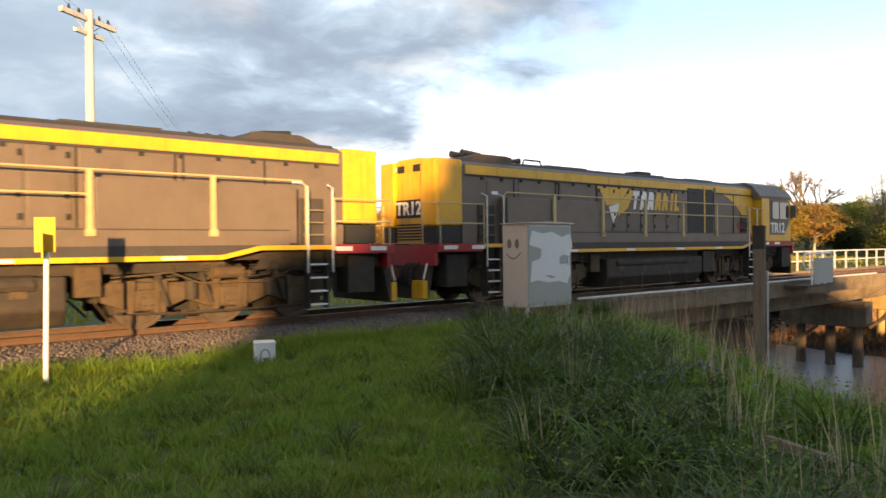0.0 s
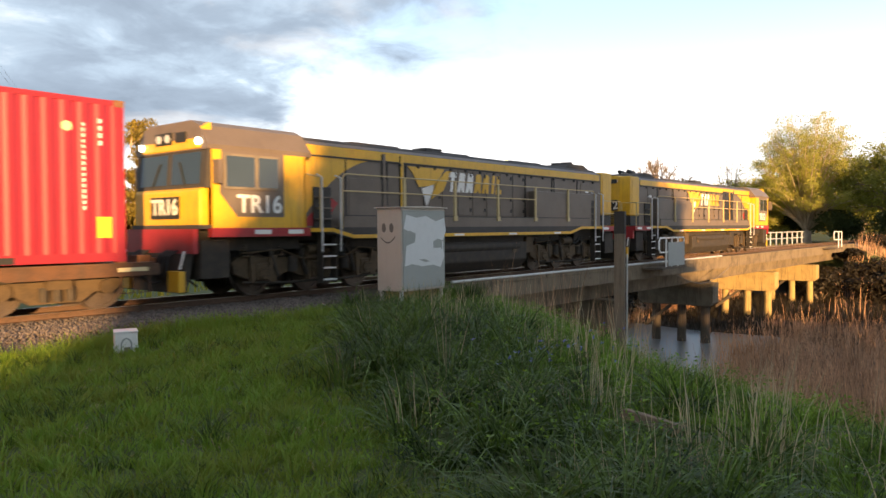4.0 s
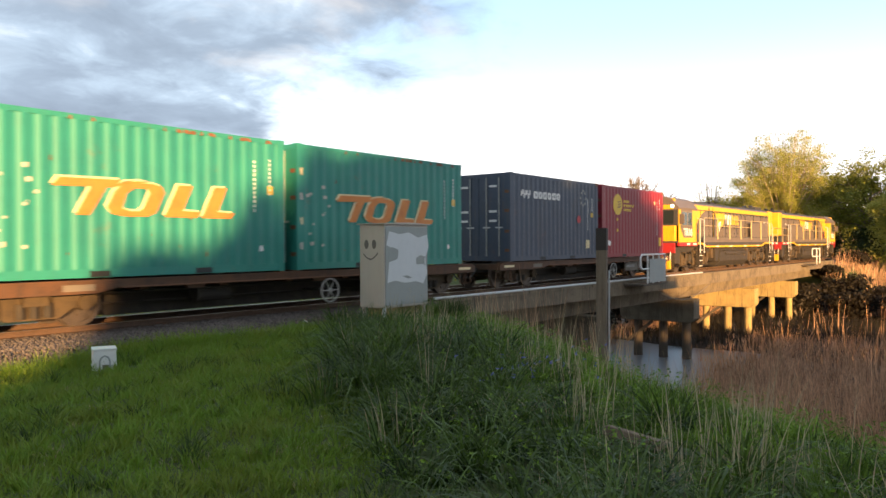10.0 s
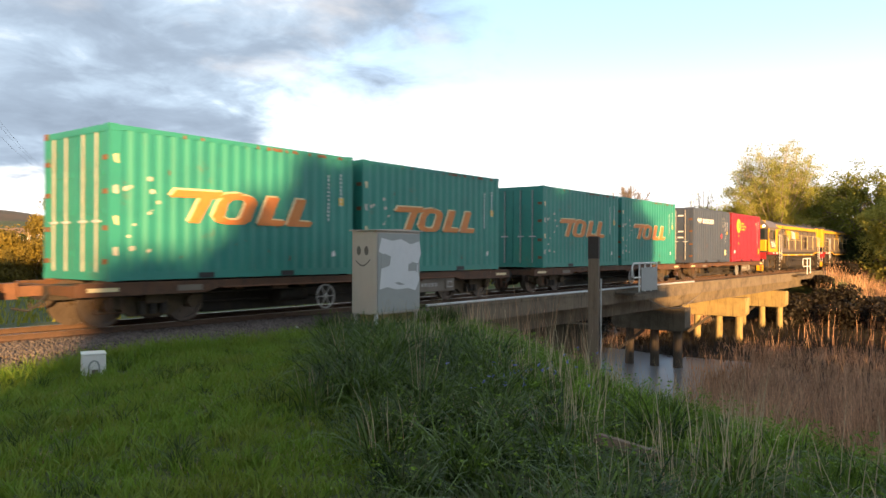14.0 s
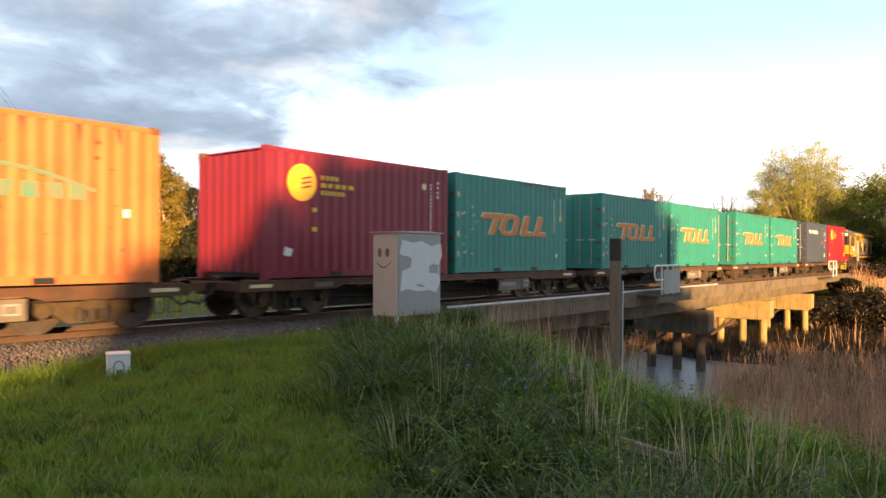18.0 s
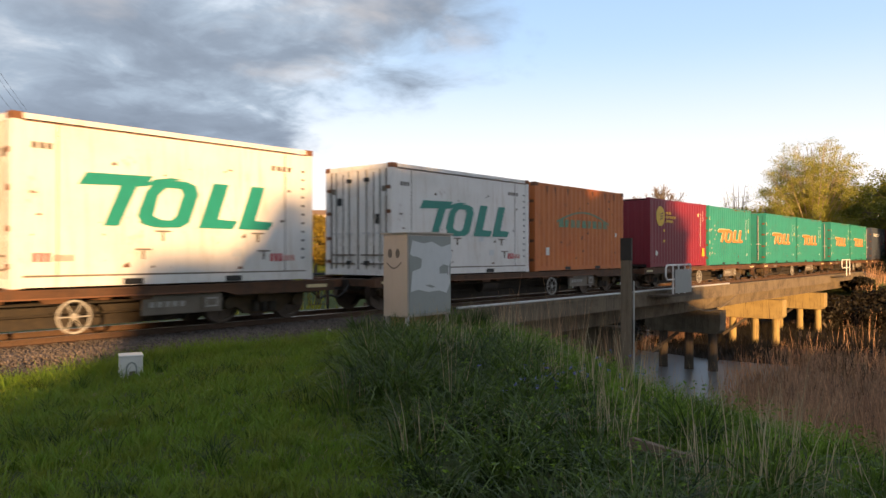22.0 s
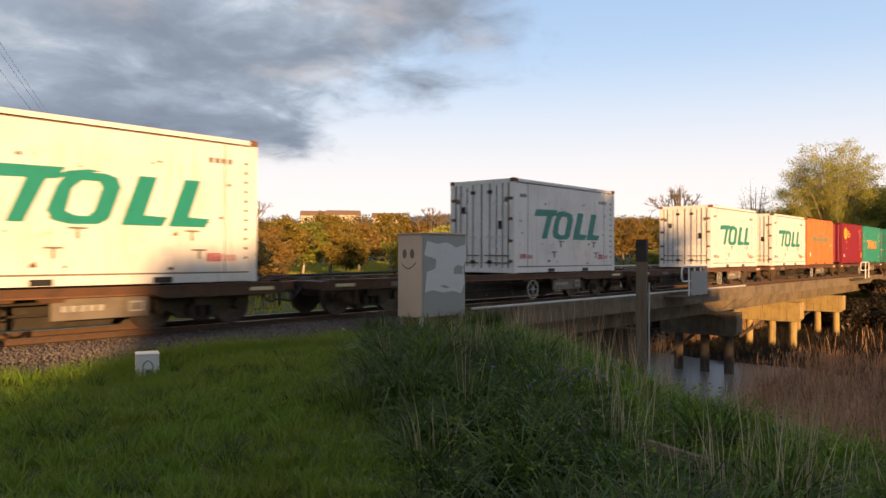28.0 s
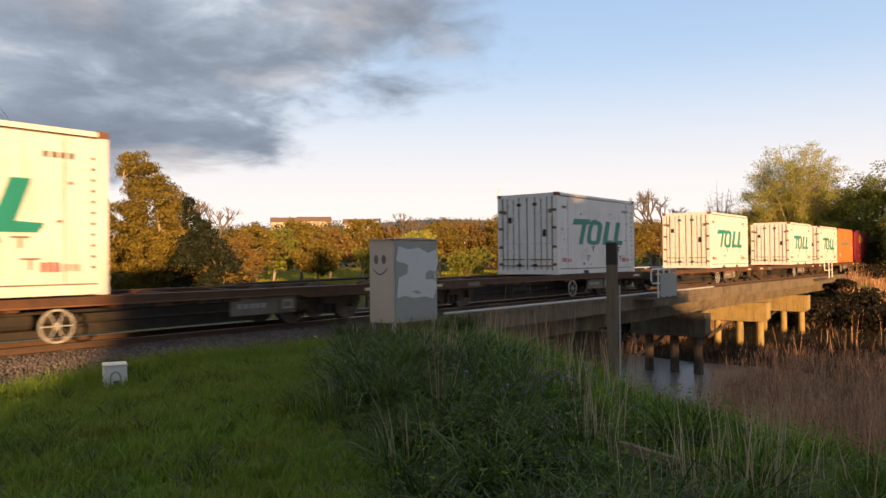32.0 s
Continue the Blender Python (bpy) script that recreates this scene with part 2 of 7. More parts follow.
M["faded_label"] = material("faded_label_paper", (0.52, 0.49, 0.42), 0.7, dark=(0.36, 0.33, 0.27), scale=6, amount=0.7)
M["wagon"] = material("rusty_brown_wagon_steel", (0.115, 0.052, 0.024), 0.75, dark=(0.034, 0.022, 0.015), scale=3, amount=0.7, bump=0.2, streak=0.3, dirt=(0.06, 0.05, 0.04))
M["wagon_plate"] = material("grey_wagon_panel", (0.19, 0.16, 0.125), 0.7, dark=(0.11, 0.088, 0.065), scale=3, amount=0.6)
M["concrete"] = material("weathered_concrete", (0.19, 0.148, 0.096), 0.9, dark=(0.080, 0.060, 0.040), scale=1.2, amount=0.85, fine=18, bump=0.5, streak=0.75, dirt=(0.060, 0.046, 0.033))
# concrete with the low sun's gold put into its colour
M["pale_concrete"] = material("pale_concrete", (0.40, 0.29, 0.115), 0.9, dark=(0.24, 0.165, 0.07), scale=2.0, amount=0.7, fine=25, bump=0.3, streak=0.85, dirt=(0.085, 0.060, 0.035))
M["wheel_grey"] = material("dull_grey_wheel_paint", (0.40, 0.39, 0.36), 0.6, dark=(0.22, 0.20, 0.17), scale=5, amount=0.7, bump=0.05)
M["post_top"] = material("sooty_stain", (0.045, 0.036, 0.030), 0.85, amount=0.5, bump=0.1)
M["old_timber"] = material("weathered_timber", (0.105, 0.080, 0.056), 0.9, dark=(0.050, 0.038, 0.027), scale=3, amount=0.7, bump=0.5, stretch=(6, 6, 0.6))
M["post_timber"] = material("bleached_post_timber", (0.20, 0.150, 0.105), 0.9, dark=(0.085, 0.062, 0.043), scale=2.5, amount=0.8, bump=0.6, stretch=(7, 7, 0.5))
M["galvanised"] = material("dull_galvanised_pipe", (0.62, 0.62, 0.62), 0.45, metal=0.2, amount=0.4)
M["pole_grey"] = material("weathered_pole_timber", (0.58, 0.56, 0.52), 0.9, dark=(0.42, 0.39, 0.35), scale=2, amount=0.6, bump=0.3, stretch=(4, 4, 0.5))
M["rail_cream"] = material("weathered_handrail_paint", (0.52, 0.40, 0.20), 0.55, dark=(0.38, 0.27, 0.12), amount=0.6, bump=0.05)
M["rail"] = material("rusty_rail", (0.10, 0.055, 0.032), 0.75, dark=(0.05, 0.032, 0.022), amount=0.6, scale=6)
M["ballast"] = material("ballast_stone", (0.190, 0.155, 0.136), 0.95, dark=(0.070, 0.057, 0.050), scale=1.5, amount=0.5, bump=0.5, random_tint=0.8)
M["sleeper"] = material("timber_sleeper", (0.075, 0.058, 0.045), 0.9, amount=0.6, bump=0.5, stretch=(4, 0.6, 4))
M["cab_beige"] = material("beige_cabinet_steel", (0.54, 0.475, 0.41), 0.6, dark=(0.45, 0.39, 0.33), scale=2, amount=0.5, bump=0.05, streak=0.10, dirt=(0.35, 0.29, 0.24))
M["cab_grey"] = material("grey_overpaint", (0.33, 0.35, 0.33), 0.6, dark=(0.28, 0.30, 0.28), amount=0.4)
M["cab_white"] = material("pale_overpaint", (0.66, 0.68, 0.68), 0.6, dark=(0.56, 0.58, 0.58), amount=0.4, scale=5)
M["charcoal"] = material("charcoal_marker", (0.17, 0.15, 0.135), 0.8, amount=0.4)
M["bark"] = material("grey_bark", (0.20, 0.155, 0.11), 0.9, dark=(0.10, 0.075, 0.055), scale=3, amount=0.7, bump=0.5, stretch=(3, 3, 0.7))
M["pale_bark"] = material("pale_gum_bark", (0.46, 0.36, 0.26), 0.85, dark=(0.24, 0.18, 0.13), scale=2, amount=0.7, bump=0.3, stretch=(2, 2, 0.6))
M["board_timber"] = material("bleached_board_timber", (0.21, 0.15, 0.10), 0.9, dark=(0.12, 0.085, 0.055), scale=3, amount=0.6, bump=0.5, stretch=(0.6, 6, 6))

# ---------------------------------------------------------------- mesh tools


class Shape:
    """Gathers corners and faces for one mesh."""

    def __init__(self):
        self.v, self.f = [], []

    def add(self, verts, faces):
        n = len(self.v)
        self.v += [tuple(p) for p in verts]
        self.f += [tuple(i + n for i in q) for q in faces]
        return self

    def box(self, x0, x1, y0, y1, z0, z1, m=None):
        p = [(x, y, z) for x in (x0, x1) for y in (y0, y1) for z in (z0, z1)]
        if m is not None:
            p = [m @ Vector(q) for q in p]
        return self.add(p, [(0, 1, 3, 2), (4, 6, 7, 5), (0, 4, 5, 1), (2, 3, 7, 6), (0, 2, 6, 4), (1, 5, 7, 3)])

    def tube(self, p, q, r0, r1=None, n=8, caps=True):
        p, q = Vector(p), Vector(q)
        r1 = r0 if r1 is None else r1
        d = (q - p).normalized()
        a = d.orthogonal().normalized()
        b = d.cross(a)
        ring = [(math.cos(2 * math.pi * i / n), math.sin(2 * math.pi * i / n)) for i in range(n)]
        vs = [p + (a * c + b * s) * r0 for c, s in ring] + [q + (a * c + b * s) * r1 for c, s in ring]
        fs = [(i, (i + 1) % n, n + (i + 1) % n, n + i) for i in range(n)]
        if caps:
            fs += [tuple(range(n - 1, -1, -1)), tuple(range(n, 2 * n))]
        return self.add(vs, fs)

    def pipe(self, pts, r, n=6):
        pts = [Vector(p) for p in pts]
        up, vs = None, []
        for i, p in enumerate(pts):
            d = (pts[min(i + 1, len(pts) - 1)] - pts[max(i - 1, 0)]).normalized()
            up = d.orthogonal().normalized() if up is None else (up - d * up.dot(d)).normalized()
            w = d.cross(up)
            vs += [p + (up * math.cos(2 * math.pi * k / n) + w * math.sin(2 * math.pi * k / n)) * r for k in range(n)]
        fs = [(i * n + k, i * n + (k + 1) % n, (i + 1) * n + (k + 1) % n, (i + 1) * n + k) for i in range(len(pts) - 1) for k in range(n)]
        return self.add(vs, fs + [tuple(range(n - 1, -1, -1)), tuple(range((len(pts) - 1) * n, len(pts) * n))])

    def prism(self, profile, lo, hi, axis="x"):
        """A closed outline of (a, b) drawn out along an axis: x takes (y, z), y takes (x, z), z takes (x, y)."""
        put = {"x": lambda a, b, t: (t, a, b), "y": lambda a, b, t: (a, t, b), "z": lambda a, b, t: (a, b, t)}[axis]
        n = len(profile)
        vs = [put(a, b, lo) for a, b in profile] + [put(a, b, hi) for a, b in profile]
        fs = [(i, (i + 1) % n, n + (i + 1) % n, n + i) for i in range(n)] + [tuple(range(n - 1, -1, -1)), tuple(range(n, 2 * n))]
        return self.add(vs, fs)

    def disc(self, c, r, axis, depth, n=20, r_in=0.0):
        """A wheel-like disc or ring round c, with its axle along y."""
        x, y, z = c
        prof = [(r_in, -depth / 2), (r, -depth / 2), (r, depth / 2), (r_in, depth / 2)]
        vs, fs = [], []
        for i in range(n):
            a = 2 * math.pi * i / n
            for rr, dd in prof:
                vs.append((x + rr * math.cos(a), y + dd, z + rr * math.sin(a)) if axis == "y" else (x + dd, y + rr * math.cos(a), z + rr * math.sin(a)))
        for i in range(n):
            j = (i + 1) % n
            for k in range(4):
                l = (k + 1) % 4
                if r_in == 0 and k == 3:
                    continue
                fs.append((4 * i + k, 4 * j + k, 4 * j + l, 4 * i + l))
        return self.add(vs, fs)

    def mesh(self, name, mat, smooth=False):
        me = bpy.data.meshes.new(name)
        me.from_pydata(self.v, [], self.f)
        bm = bmesh.new()
        bm.from_mesh(me)
        bmesh.ops.recalc_face_normals(bm, faces=bm.faces)
        bm.to_mesh(me)
        bm.free()
        me.materials.append(mat)
        if smooth:
            me.polygons.foreach_set("use_smooth", [True] * len(me.polygons))
        return me


def part(name, shape, mat, parent, label="", smooth=False, bevel=0.0, at=None):
    """One mesh object under a thing or a part."""
    ob = new(name, shape.mesh(name, mat, smooth) if isinstance(shape, Shape) else shape)
    ob.parent = parent
    if at is not None:
        ob.matrix_basis = at
    if bevel:
        mod = ob.modifiers.new("edge", "BEVEL")
        mod.width, mod.segments, mod.limit_method = bevel, 2, "ANGLE"
    return tagged(ob, label) if label else ob


def thing(name, label, category, m=None, group=""):
    ob = new(name)
    if m is not None:
        ob.matrix_basis = m
    return tagged(ob, label, category, group)


def solid(name, shape, mat, label, category, kind="", group="", smooth=False, bevel=0.0, m=None):
    ob = part(name, shape, mat, None, smooth=smooth, bevel=bevel, at=m)
    return tagged(ob, label, category, group, kind)


def fast_mesh(name, verts, quads, mat, smooth=False):
    """A mesh from numpy arrays of corners and four-cornered faces."""
    me = bpy.data.meshes.new(name)
    me.vertices.add(len(verts))
    me.vertices.foreach_set("co", np.asarray(verts, np.float32).ravel())
    me.loops.add(quads.size)
    me.loops.foreach_set("vertex_index", quads.astype(np.int32).ravel())
    me.polygons.add(len(quads))
    me.polygons.foreach_set("loop_start", np.arange(len(quads), dtype=np.int32) * quads.shape[1])
    if smooth:
        me.polygons.foreach_set("use_smooth", np.ones(len(quads), bool))
    me.update(calc_edges=True)
    me.materials.append(mat)
    return me


# ---------------------------------------------------------------- the lie of the land
TRACK_Y, WATER_Z = 13.77, -4.2
BRIDGE = (15.6, 67.5)


def step(a, b, v):
    t = np.clip((v - a) / (b - a), 0, 1)
    return t * t * (3 - 2 * t)


def crest_x(y):
    return np.interp(y, [-60, -20, -6, 0.9, 3.2, 7.2, 9.0, 11.5, 17, 25, 70], [34, 26, 8.0, 6.8, 8.1, 11.9, 13.6, 15.2, 16.2, 19, 24])


def land(x, y):
    """Height of the ground, metres over the rail head."""
    x, y = np.asarray(x, float), np.asarray(y, float)
    z = -0.20 - 0.10 * step(3, 10, y) - 0.25 * step(17, 22, y)
    z = z + 0.05 * np.sin(x * 0.9 + 1.3) * np.sin(y * 0.7) * step(0, 3, np.hypot(x, y))
    z = z + 0.30 * np.exp(-((x - 7.7) / 2.0) ** 2 - ((y - 6.7) / 2.3) ** 2)     # the tussocky rise by the post
    d = x - crest_x(y)
    rr = np.hypot(x, y)
    pool = step(26, 31, rr) * step(44, 40, x) * step(9.4, 10.6, y)     # open water between the two reed beds
    reedy = (1 - pool) * step(1.0, -1.0, y - np.minimum(x / 2.95, 11.0))     # a reed bed this side of the bridge
    low = -4.75 + 0.75 * np.maximum(reedy, step(37.5, 40.5, x + 0.8 * np.sin(y * 0.6)) * step(24, 19, y))     # and mud under its far spans
    far = step(60, 68, x + 1.2 * np.sin(y * 0.15)) 
    bank = step(-1.0, 6.5, d) * step(38, 26, y)     # the river bends away behind the bridge
    z = z * (1 - bank) + low * bank
    z = z * (1 - far) + (-0.45 - 1.9 * step(11.8, 8.2, y) + 0.004 * np.clip(x - 74, 0, 200)) * far
    # the hills behind the far field
    r = np.hypot(x, y)
    z = z + 15 * step(85, 340, r) * step(0.0, 0.3, y / np.maximum(r, 1)) * (0.8 + 0.2 * np.sin(x * 0.021) * np.cos(y * 0.017))
    return z

# ---------------------------------------------------------------- ground, water, line and bridge


def warped(lo, hi, n, c, p):
    """n stations from lo to hi, close together round c."""
    u = np.linspace(-1, 1, n)
    w = np.sign(u) * np.abs(u) ** p
    return np.where(w < 0, c + w * (c - lo), c + w * (hi - c))


def ground_material():
    m = bpy.data.materials.new("grassy_ground")
    m.use_nodes = True
    nt = m.node_tree
    b = nt.nodes["Principled BSDF"]
    co = nt.nodes.new("ShaderNodeTexCoord")
    n1 = node(nt, "ShaderNodeTexNoise", Scale=0.5, Detail=8.0, Roughness=0.65)
    n2 = node(nt, "ShaderNodeTexNoise", Scale=14.0, Detail=6.0, Roughness=0.7)
    for n in (n1, n2):
        link(nt, co.outputs["Object"], n.inputs["Vector"])
    g = mix_n(nt, smooth_n(nt, n2.outputs[0], 0.4, 0.65), (0.052, 0.080, 0.018), (0.090, 0.105, 0.028))
    g = mix_n(nt, smooth_n(nt, n1.outputs[0], 0.58, 0.72), g, (0.075, 0.085, 0.026))
    sep = nt.nodes.new("ShaderNodeSeparateXYZ")
    link(nt, co.outputs["Object"], sep.inputs[0])
    mud = smooth_n(nt, sep.outputs[2], -2.2, -3.4)
    g = mix_n(nt, mud, g, (0.035, 0.026, 0.018))
    link(nt, g, b.inputs["Base Color"])
    b.inputs["Roughness"].default_value = 0.95
    bp = nt.nodes.new("ShaderNodeBump")
    bp.inputs["Strength"].default_value = 0.6
    bp.inputs["Distance"].default_value = 0.05
    link(nt, n2.outputs[0], bp.inputs["Height"])
    link(nt, bp.outputs[0], b.inputs["Normal"])
    return m


def grid_mesh(name, xs, ys, zf, mat):
    X, Y = np.meshgrid(xs, ys)
    Z = zf(X, Y)
    v = np.stack([X.ravel(), Y.ravel(), Z.ravel()], 1)
    nx, ny = len(xs), len(ys)
    i = (np.arange(ny - 1)[:, None] * nx + np.arange(nx - 1)).ravel()
    return fast_mesh(name, v, np.stack([i, i + 1, i + nx + 1, i + nx], 1), mat, True)


def build_ground():
    ob = new("ground", grid_mesh("ground", warped(-1800, 1800, 270, 10, 3.0), warped(-1800, 1800, 270, 8, 3.0), land, ground_material()))
    tagged(ob, "grassy railway land falling to a reedy river bank", "ground", kind="structure")
    m = bpy.data.materials.new("still_river_water")
    m.use_nodes = True
    nt = m.node_tree
    b = nt.nodes["Principled BSDF"]
    b.inputs["Base Color"].default_value = (0.17, 0.18, 0.185, 1)
    b.inputs["Roughness"].default_value = 0.32
    b.inputs["Specular IOR Level"].default_value = 0.5
    w = node(nt, "ShaderNodeTexNoise", Scale=2.5, Detail=3.0)
    bp = nt.nodes.new("ShaderNodeBump")
    bp.inputs["Strength"].default_value = 0.3
    bp.inputs["Distance"].default_value = 0.03
    link(nt, w.outputs[0], bp.inputs["Height"])
    link(nt, bp.outputs[0], b.inputs["Normal"])
    tagged(new("water", grid_mesh("water", np.linspace(8, 82, 8), np.linspace(-60, 120, 8), lambda x, y: x * 0 + WATER_Z, m)),
           "still dark river water under the bridge", "river", kind="structure")


def build_track():
    rng = np.random.default_rng(3)
    # the bed of crushed stone under the line, up to the bridge and beyond it
    prof = [(-2.45, -0.52), (-1.55, -0.17), (-0.9, -0.13), (0.9, -0.13), (1.55, -0.17), (2.6, -0.6), (2.6, -0.9), (-2.45, -0.9)]
    for lo, hi in ((-90, BRIDGE[0] - 0.2), (BRIDGE[1] + 0.2, 240)):
        bed = Shape().prism([(TRACK_Y + a, b) for a, b in prof], lo, hi)
        solid("ballast_bed", bed, M["ballast"], "grey crushed-stone ballast bed under the line", "ballast", kind="structure")
    # loose stones on the near shoulder
    n = 27000
    x = rng.uniform(-3, 15.5, n)
    y = TRACK_Y - rng.uniform(0.2, 3.6, n)
    t = np.abs(y - TRACK_Y)
    z = np.interp(t, [0.9, 1.55, 2.45, 3.6], [-0.13, -0.17, -0.36, -0.34])
    keep = (t < 2.7) | (rng.random(n) < 0.25)
    x, y, z = x[keep], y[keep], z[keep]
    k = len(x)
    base = np.array([(-1, -1, -0.6), (1, -0.8, -0.6), (0.8, 1, -0.6), (-0.9, 0.9, -0.6), (-0.6, -0.7, 0.7), (0.7, -0.5, 0.6), (0.5, 0.6, 0.8), (-0.5, 0.6, 0.6)])
    size = rng.uniform(0.015, 0.034, (k, 1, 1))
    ang = rng.uniform(0, 6.28, k)
    rot = np.zeros((k, 3, 3))
    rot[:, 0, 0], rot[:, 0, 1], rot[:, 1, 0], rot[:, 1, 1], rot[:, 2, 2] = np.cos(ang), -np.sin(ang), np.sin(ang), np.cos(ang), 1
    v = np.einsum("kij,kvj->kvi", rot, (base[None] + rng.normal(0, 0.18, (k, 8, 3))) * size) + np.stack([x, y, z], 1)[:, None]
    f = np.array([(0, 3, 2, 1), (4, 5, 6, 7), (0, 1, 5, 4), (1, 2, 6, 5), (2, 3, 7, 6), (3, 0, 4, 7)])
    q = (f[None] + 8 * np.arange(k)[:, None, None]).reshape(-1, 4)
    tagged(new("ballast_stones", fast_mesh("ballast_stones", v.reshape(-1, 3), q, M["ballast"])), "loose grey ballast stones beside the line", "stones", kind="stuff")
    # sleepers and rails
    line = thing("railway_track", "narrow-gauge track with rusty rails on timber sleepers", "railway track")
    line["kind"] = "structure"
    sl = Shape().box(-0.115, 0.115, -1.0, 1.0, -0.26, -0.125).mesh("sleeper", M["sleeper"])
    for i in range(150):
        xx = -12 + 0.62 * i
        part("sleeper", sl, None, line, at=pose(xx, TRACK_Y + 0.02 * math.sin(i * 7.1), 0, 0, 0, 1.2 * math.sin(i * 3.7)))
    prof = [(-0.065, -0.125), (0.065, -0.125), (0.065, -0.113), (0.012, -0.095), (0.012, -0.035), (0.035, -0.028), (0.035, -0.002), (0.028, 0.0),
            (-0.028, 0.0), (-0.035, -0.002), (-0.035, -0.028), (-0.012, -0.035), (-0.012, -0.095), (-0.065, -0.113)]
    for s in (-1, 1):
        yy = TRACK_Y + s * 0.568
        part("rail", Shape().prism([(yy + a, b) for a, b in prof], -90, 240), M["rail"], line)
        part("rail_head", Shape().box(-90, 240, yy - 0.022, yy + 0.022, -0.001, 0.0035), M["tread"], line, "shiny worn rail head")


def build_bridge():
    br = thing("railway_bridge", "long concrete railway bridge on pile bents over the river", "bridge")
    x0, x1 = BRIDGE
    y0, y1 = 12.15, 16.1
    part("deck", Shape().prism([(y0, -0.16), (y0, -0.60), (y0 + 0.12, -0.62), (y0 + 0.95, -0.66), (y0 + 1.0, -1.27), (y1 - 1.0, -1.27), (y1 - 0.95, -0.66), (y1, -0.6), (y1, -0.16)], x0, x1), M["concrete"], br)
    # kerb lengths along the near edge, each with a joint
    n = 12
    for i in range(n):
        a = x0 + (x1 - x0) * i / n
        b = x0 + (x1 - x0) * (i + 1) / n - 0.03
        part("kerb", Shape().box(a, b, y0 - 0.02, y0 + 0.22, -0.17, -0.055), M["concrete"], br, bevel=0.015)
        part("kerb", Shape().box(a, b, y1 - 0.22, y1 + 0.02, -0.17, -0.055), M["concrete"], br)
    part("edge_pipe", Shape().tube((x0 - 0.4, y0 + 0.03, -0.02), (36, y0 + 0.03, -0.02), 0.035), M["galvanised"], br, "pale conduit pipe along the bridge edge")
    # pile bents; sunlight is coloured into those past x 40, shade into the nearer caps
    for x in (25.2, 35.4, 45.6, 55.4):
        part("pier_cap", Shape().prism([(12.25, -1.28), (12.25, -2.22), (12.45, -2.40), (15.8, -2.40), (16.0, -2.22), (16.0, -1.28)], x - 0.4, x + 0.4), M["pale_concrete"] if x > 40 else M["concrete"], br, bevel=0.03)
        for y in (12.75, 13.9, 15.2):
            part("pier_post", Shape().tube((x + 0.06 * math.sin(y * 9), y, -5.6), (x, y, -2.3), 0.24 + 0.03 * math.sin(x * 3 + y * 5), 0.20, 12), M["pale_concrete"] if x > 40 else M["old_timber"], br)
        part("brace", Shape().box(-0.85, 0.85, -0.05, 0.05, -0.07, 0.07, pose(x - 0.28, 15.0, -2.95, 0, 0, 90) @ pose(0, 0, 0, 0, 38, 0)), M["old_timber"], br)
    # a slack cable looped under the deck edge
    pts = [(30.2 + 6.6 * k / 12, 12.1, -0.62 - 0.55 * math.sin(math.pi * k / 12)) for k in range(13)]
    part("cable", Shape().pipe(pts, 0.02), M["wagon_plate"], br, "slack cable under the deck edge")
    # concrete abutment at the near end
    part("abutment", Shape().box(x0 - 0.6, x0 + 0.5, y0 + 0.1, y1 - 0.1, -3.5, -0.62), M["concrete"], br)
    part("abutment", Shape().box(x1 - 0.5, x1 + 0.6, y0 + 0.1, y1 - 0.1, -3.5, -0.62), M["concrete"], br)
    # handrail along the far side
    rl = thing("bridge_railing", "pale pipe handrail along the far side of the bridge", "railing")
    for z in (0.42, 0.9):
        part("rail_pipe", Shape().tube((28, y1 - 0.05, z), (x1, y1 - 0.05, z), 0.035), M["galvanised"], rl)
    for i in range(27):
        x = 28 + 1.5 * i
        part("post", Shape().box(x - 0.04, x + 0.04, y1 - 0.09, y1 - 0.01, -0.06, 0.92), M["galvanised"], rl)
    # refuges for track workers on the near side
    for x in (26.9, 56.2):
        rf = thing("refuge_rail", "white-painted pipe guard rail on the bridge edge", "guard rail", pose(x, y0, 0), "bridge refuges")
        part("pipe_loop", Shape().pipe([(0.0, -0.75, 0.42), (-0.12, -0.75, 0.55), (-0.12, -0.75, 0.85), (0.0, -0.75, 0.97), (2.3, -0.75, 0.97), (2.3, -0.75, -0.1)], 0.035, 8), M["white_paint"], rf)
        part("mid_pipe", Shape().pipe([(0.0, -0.75, 0.42), (2.3, -0.75, 0.42)], 0.03, 8), M["white_paint"], rf)
        for a in (0.55, 1.1, 1.7) if x < 40 else (1.3,):
            part("post", Shape().tube((a, -0.75, -0.15), (a, -0.75, 0.97), 0.035), M["white_paint"], rf)
        if x < 40:
            part("screen", Shape().box(0.62, 2.24, -0.815, -0.79, -0.12, 0.80), M["cab_grey"], rf, "grey sheet screen")
        part("platform", Shape().box(0.0, 2.35, -0.82, 0.0, -0.24, -0.165), M["old_timber"], rf)


build_ground()
build_track()
build_bridge()

# ---------------------------------------------------------------- the train
BOX_L, BOX_W, BOX_H, DECK_Z = 6.058, 2.438, 2.80, 0.86


def train_s(t):
    """How far the train has run, in metres, at t seconds."""
    u = t - 13.0
    return ((-1.197e-4 * u + 1.3639e-2) * u + 4.41648) * u + 0.025


def slab(points, thick, y, out=-1):
    """A flat cut-out of (x, z) points, standing a little proud of a side wall at y."""
    return Shape().prism(points, y, y + out * thick, "y")


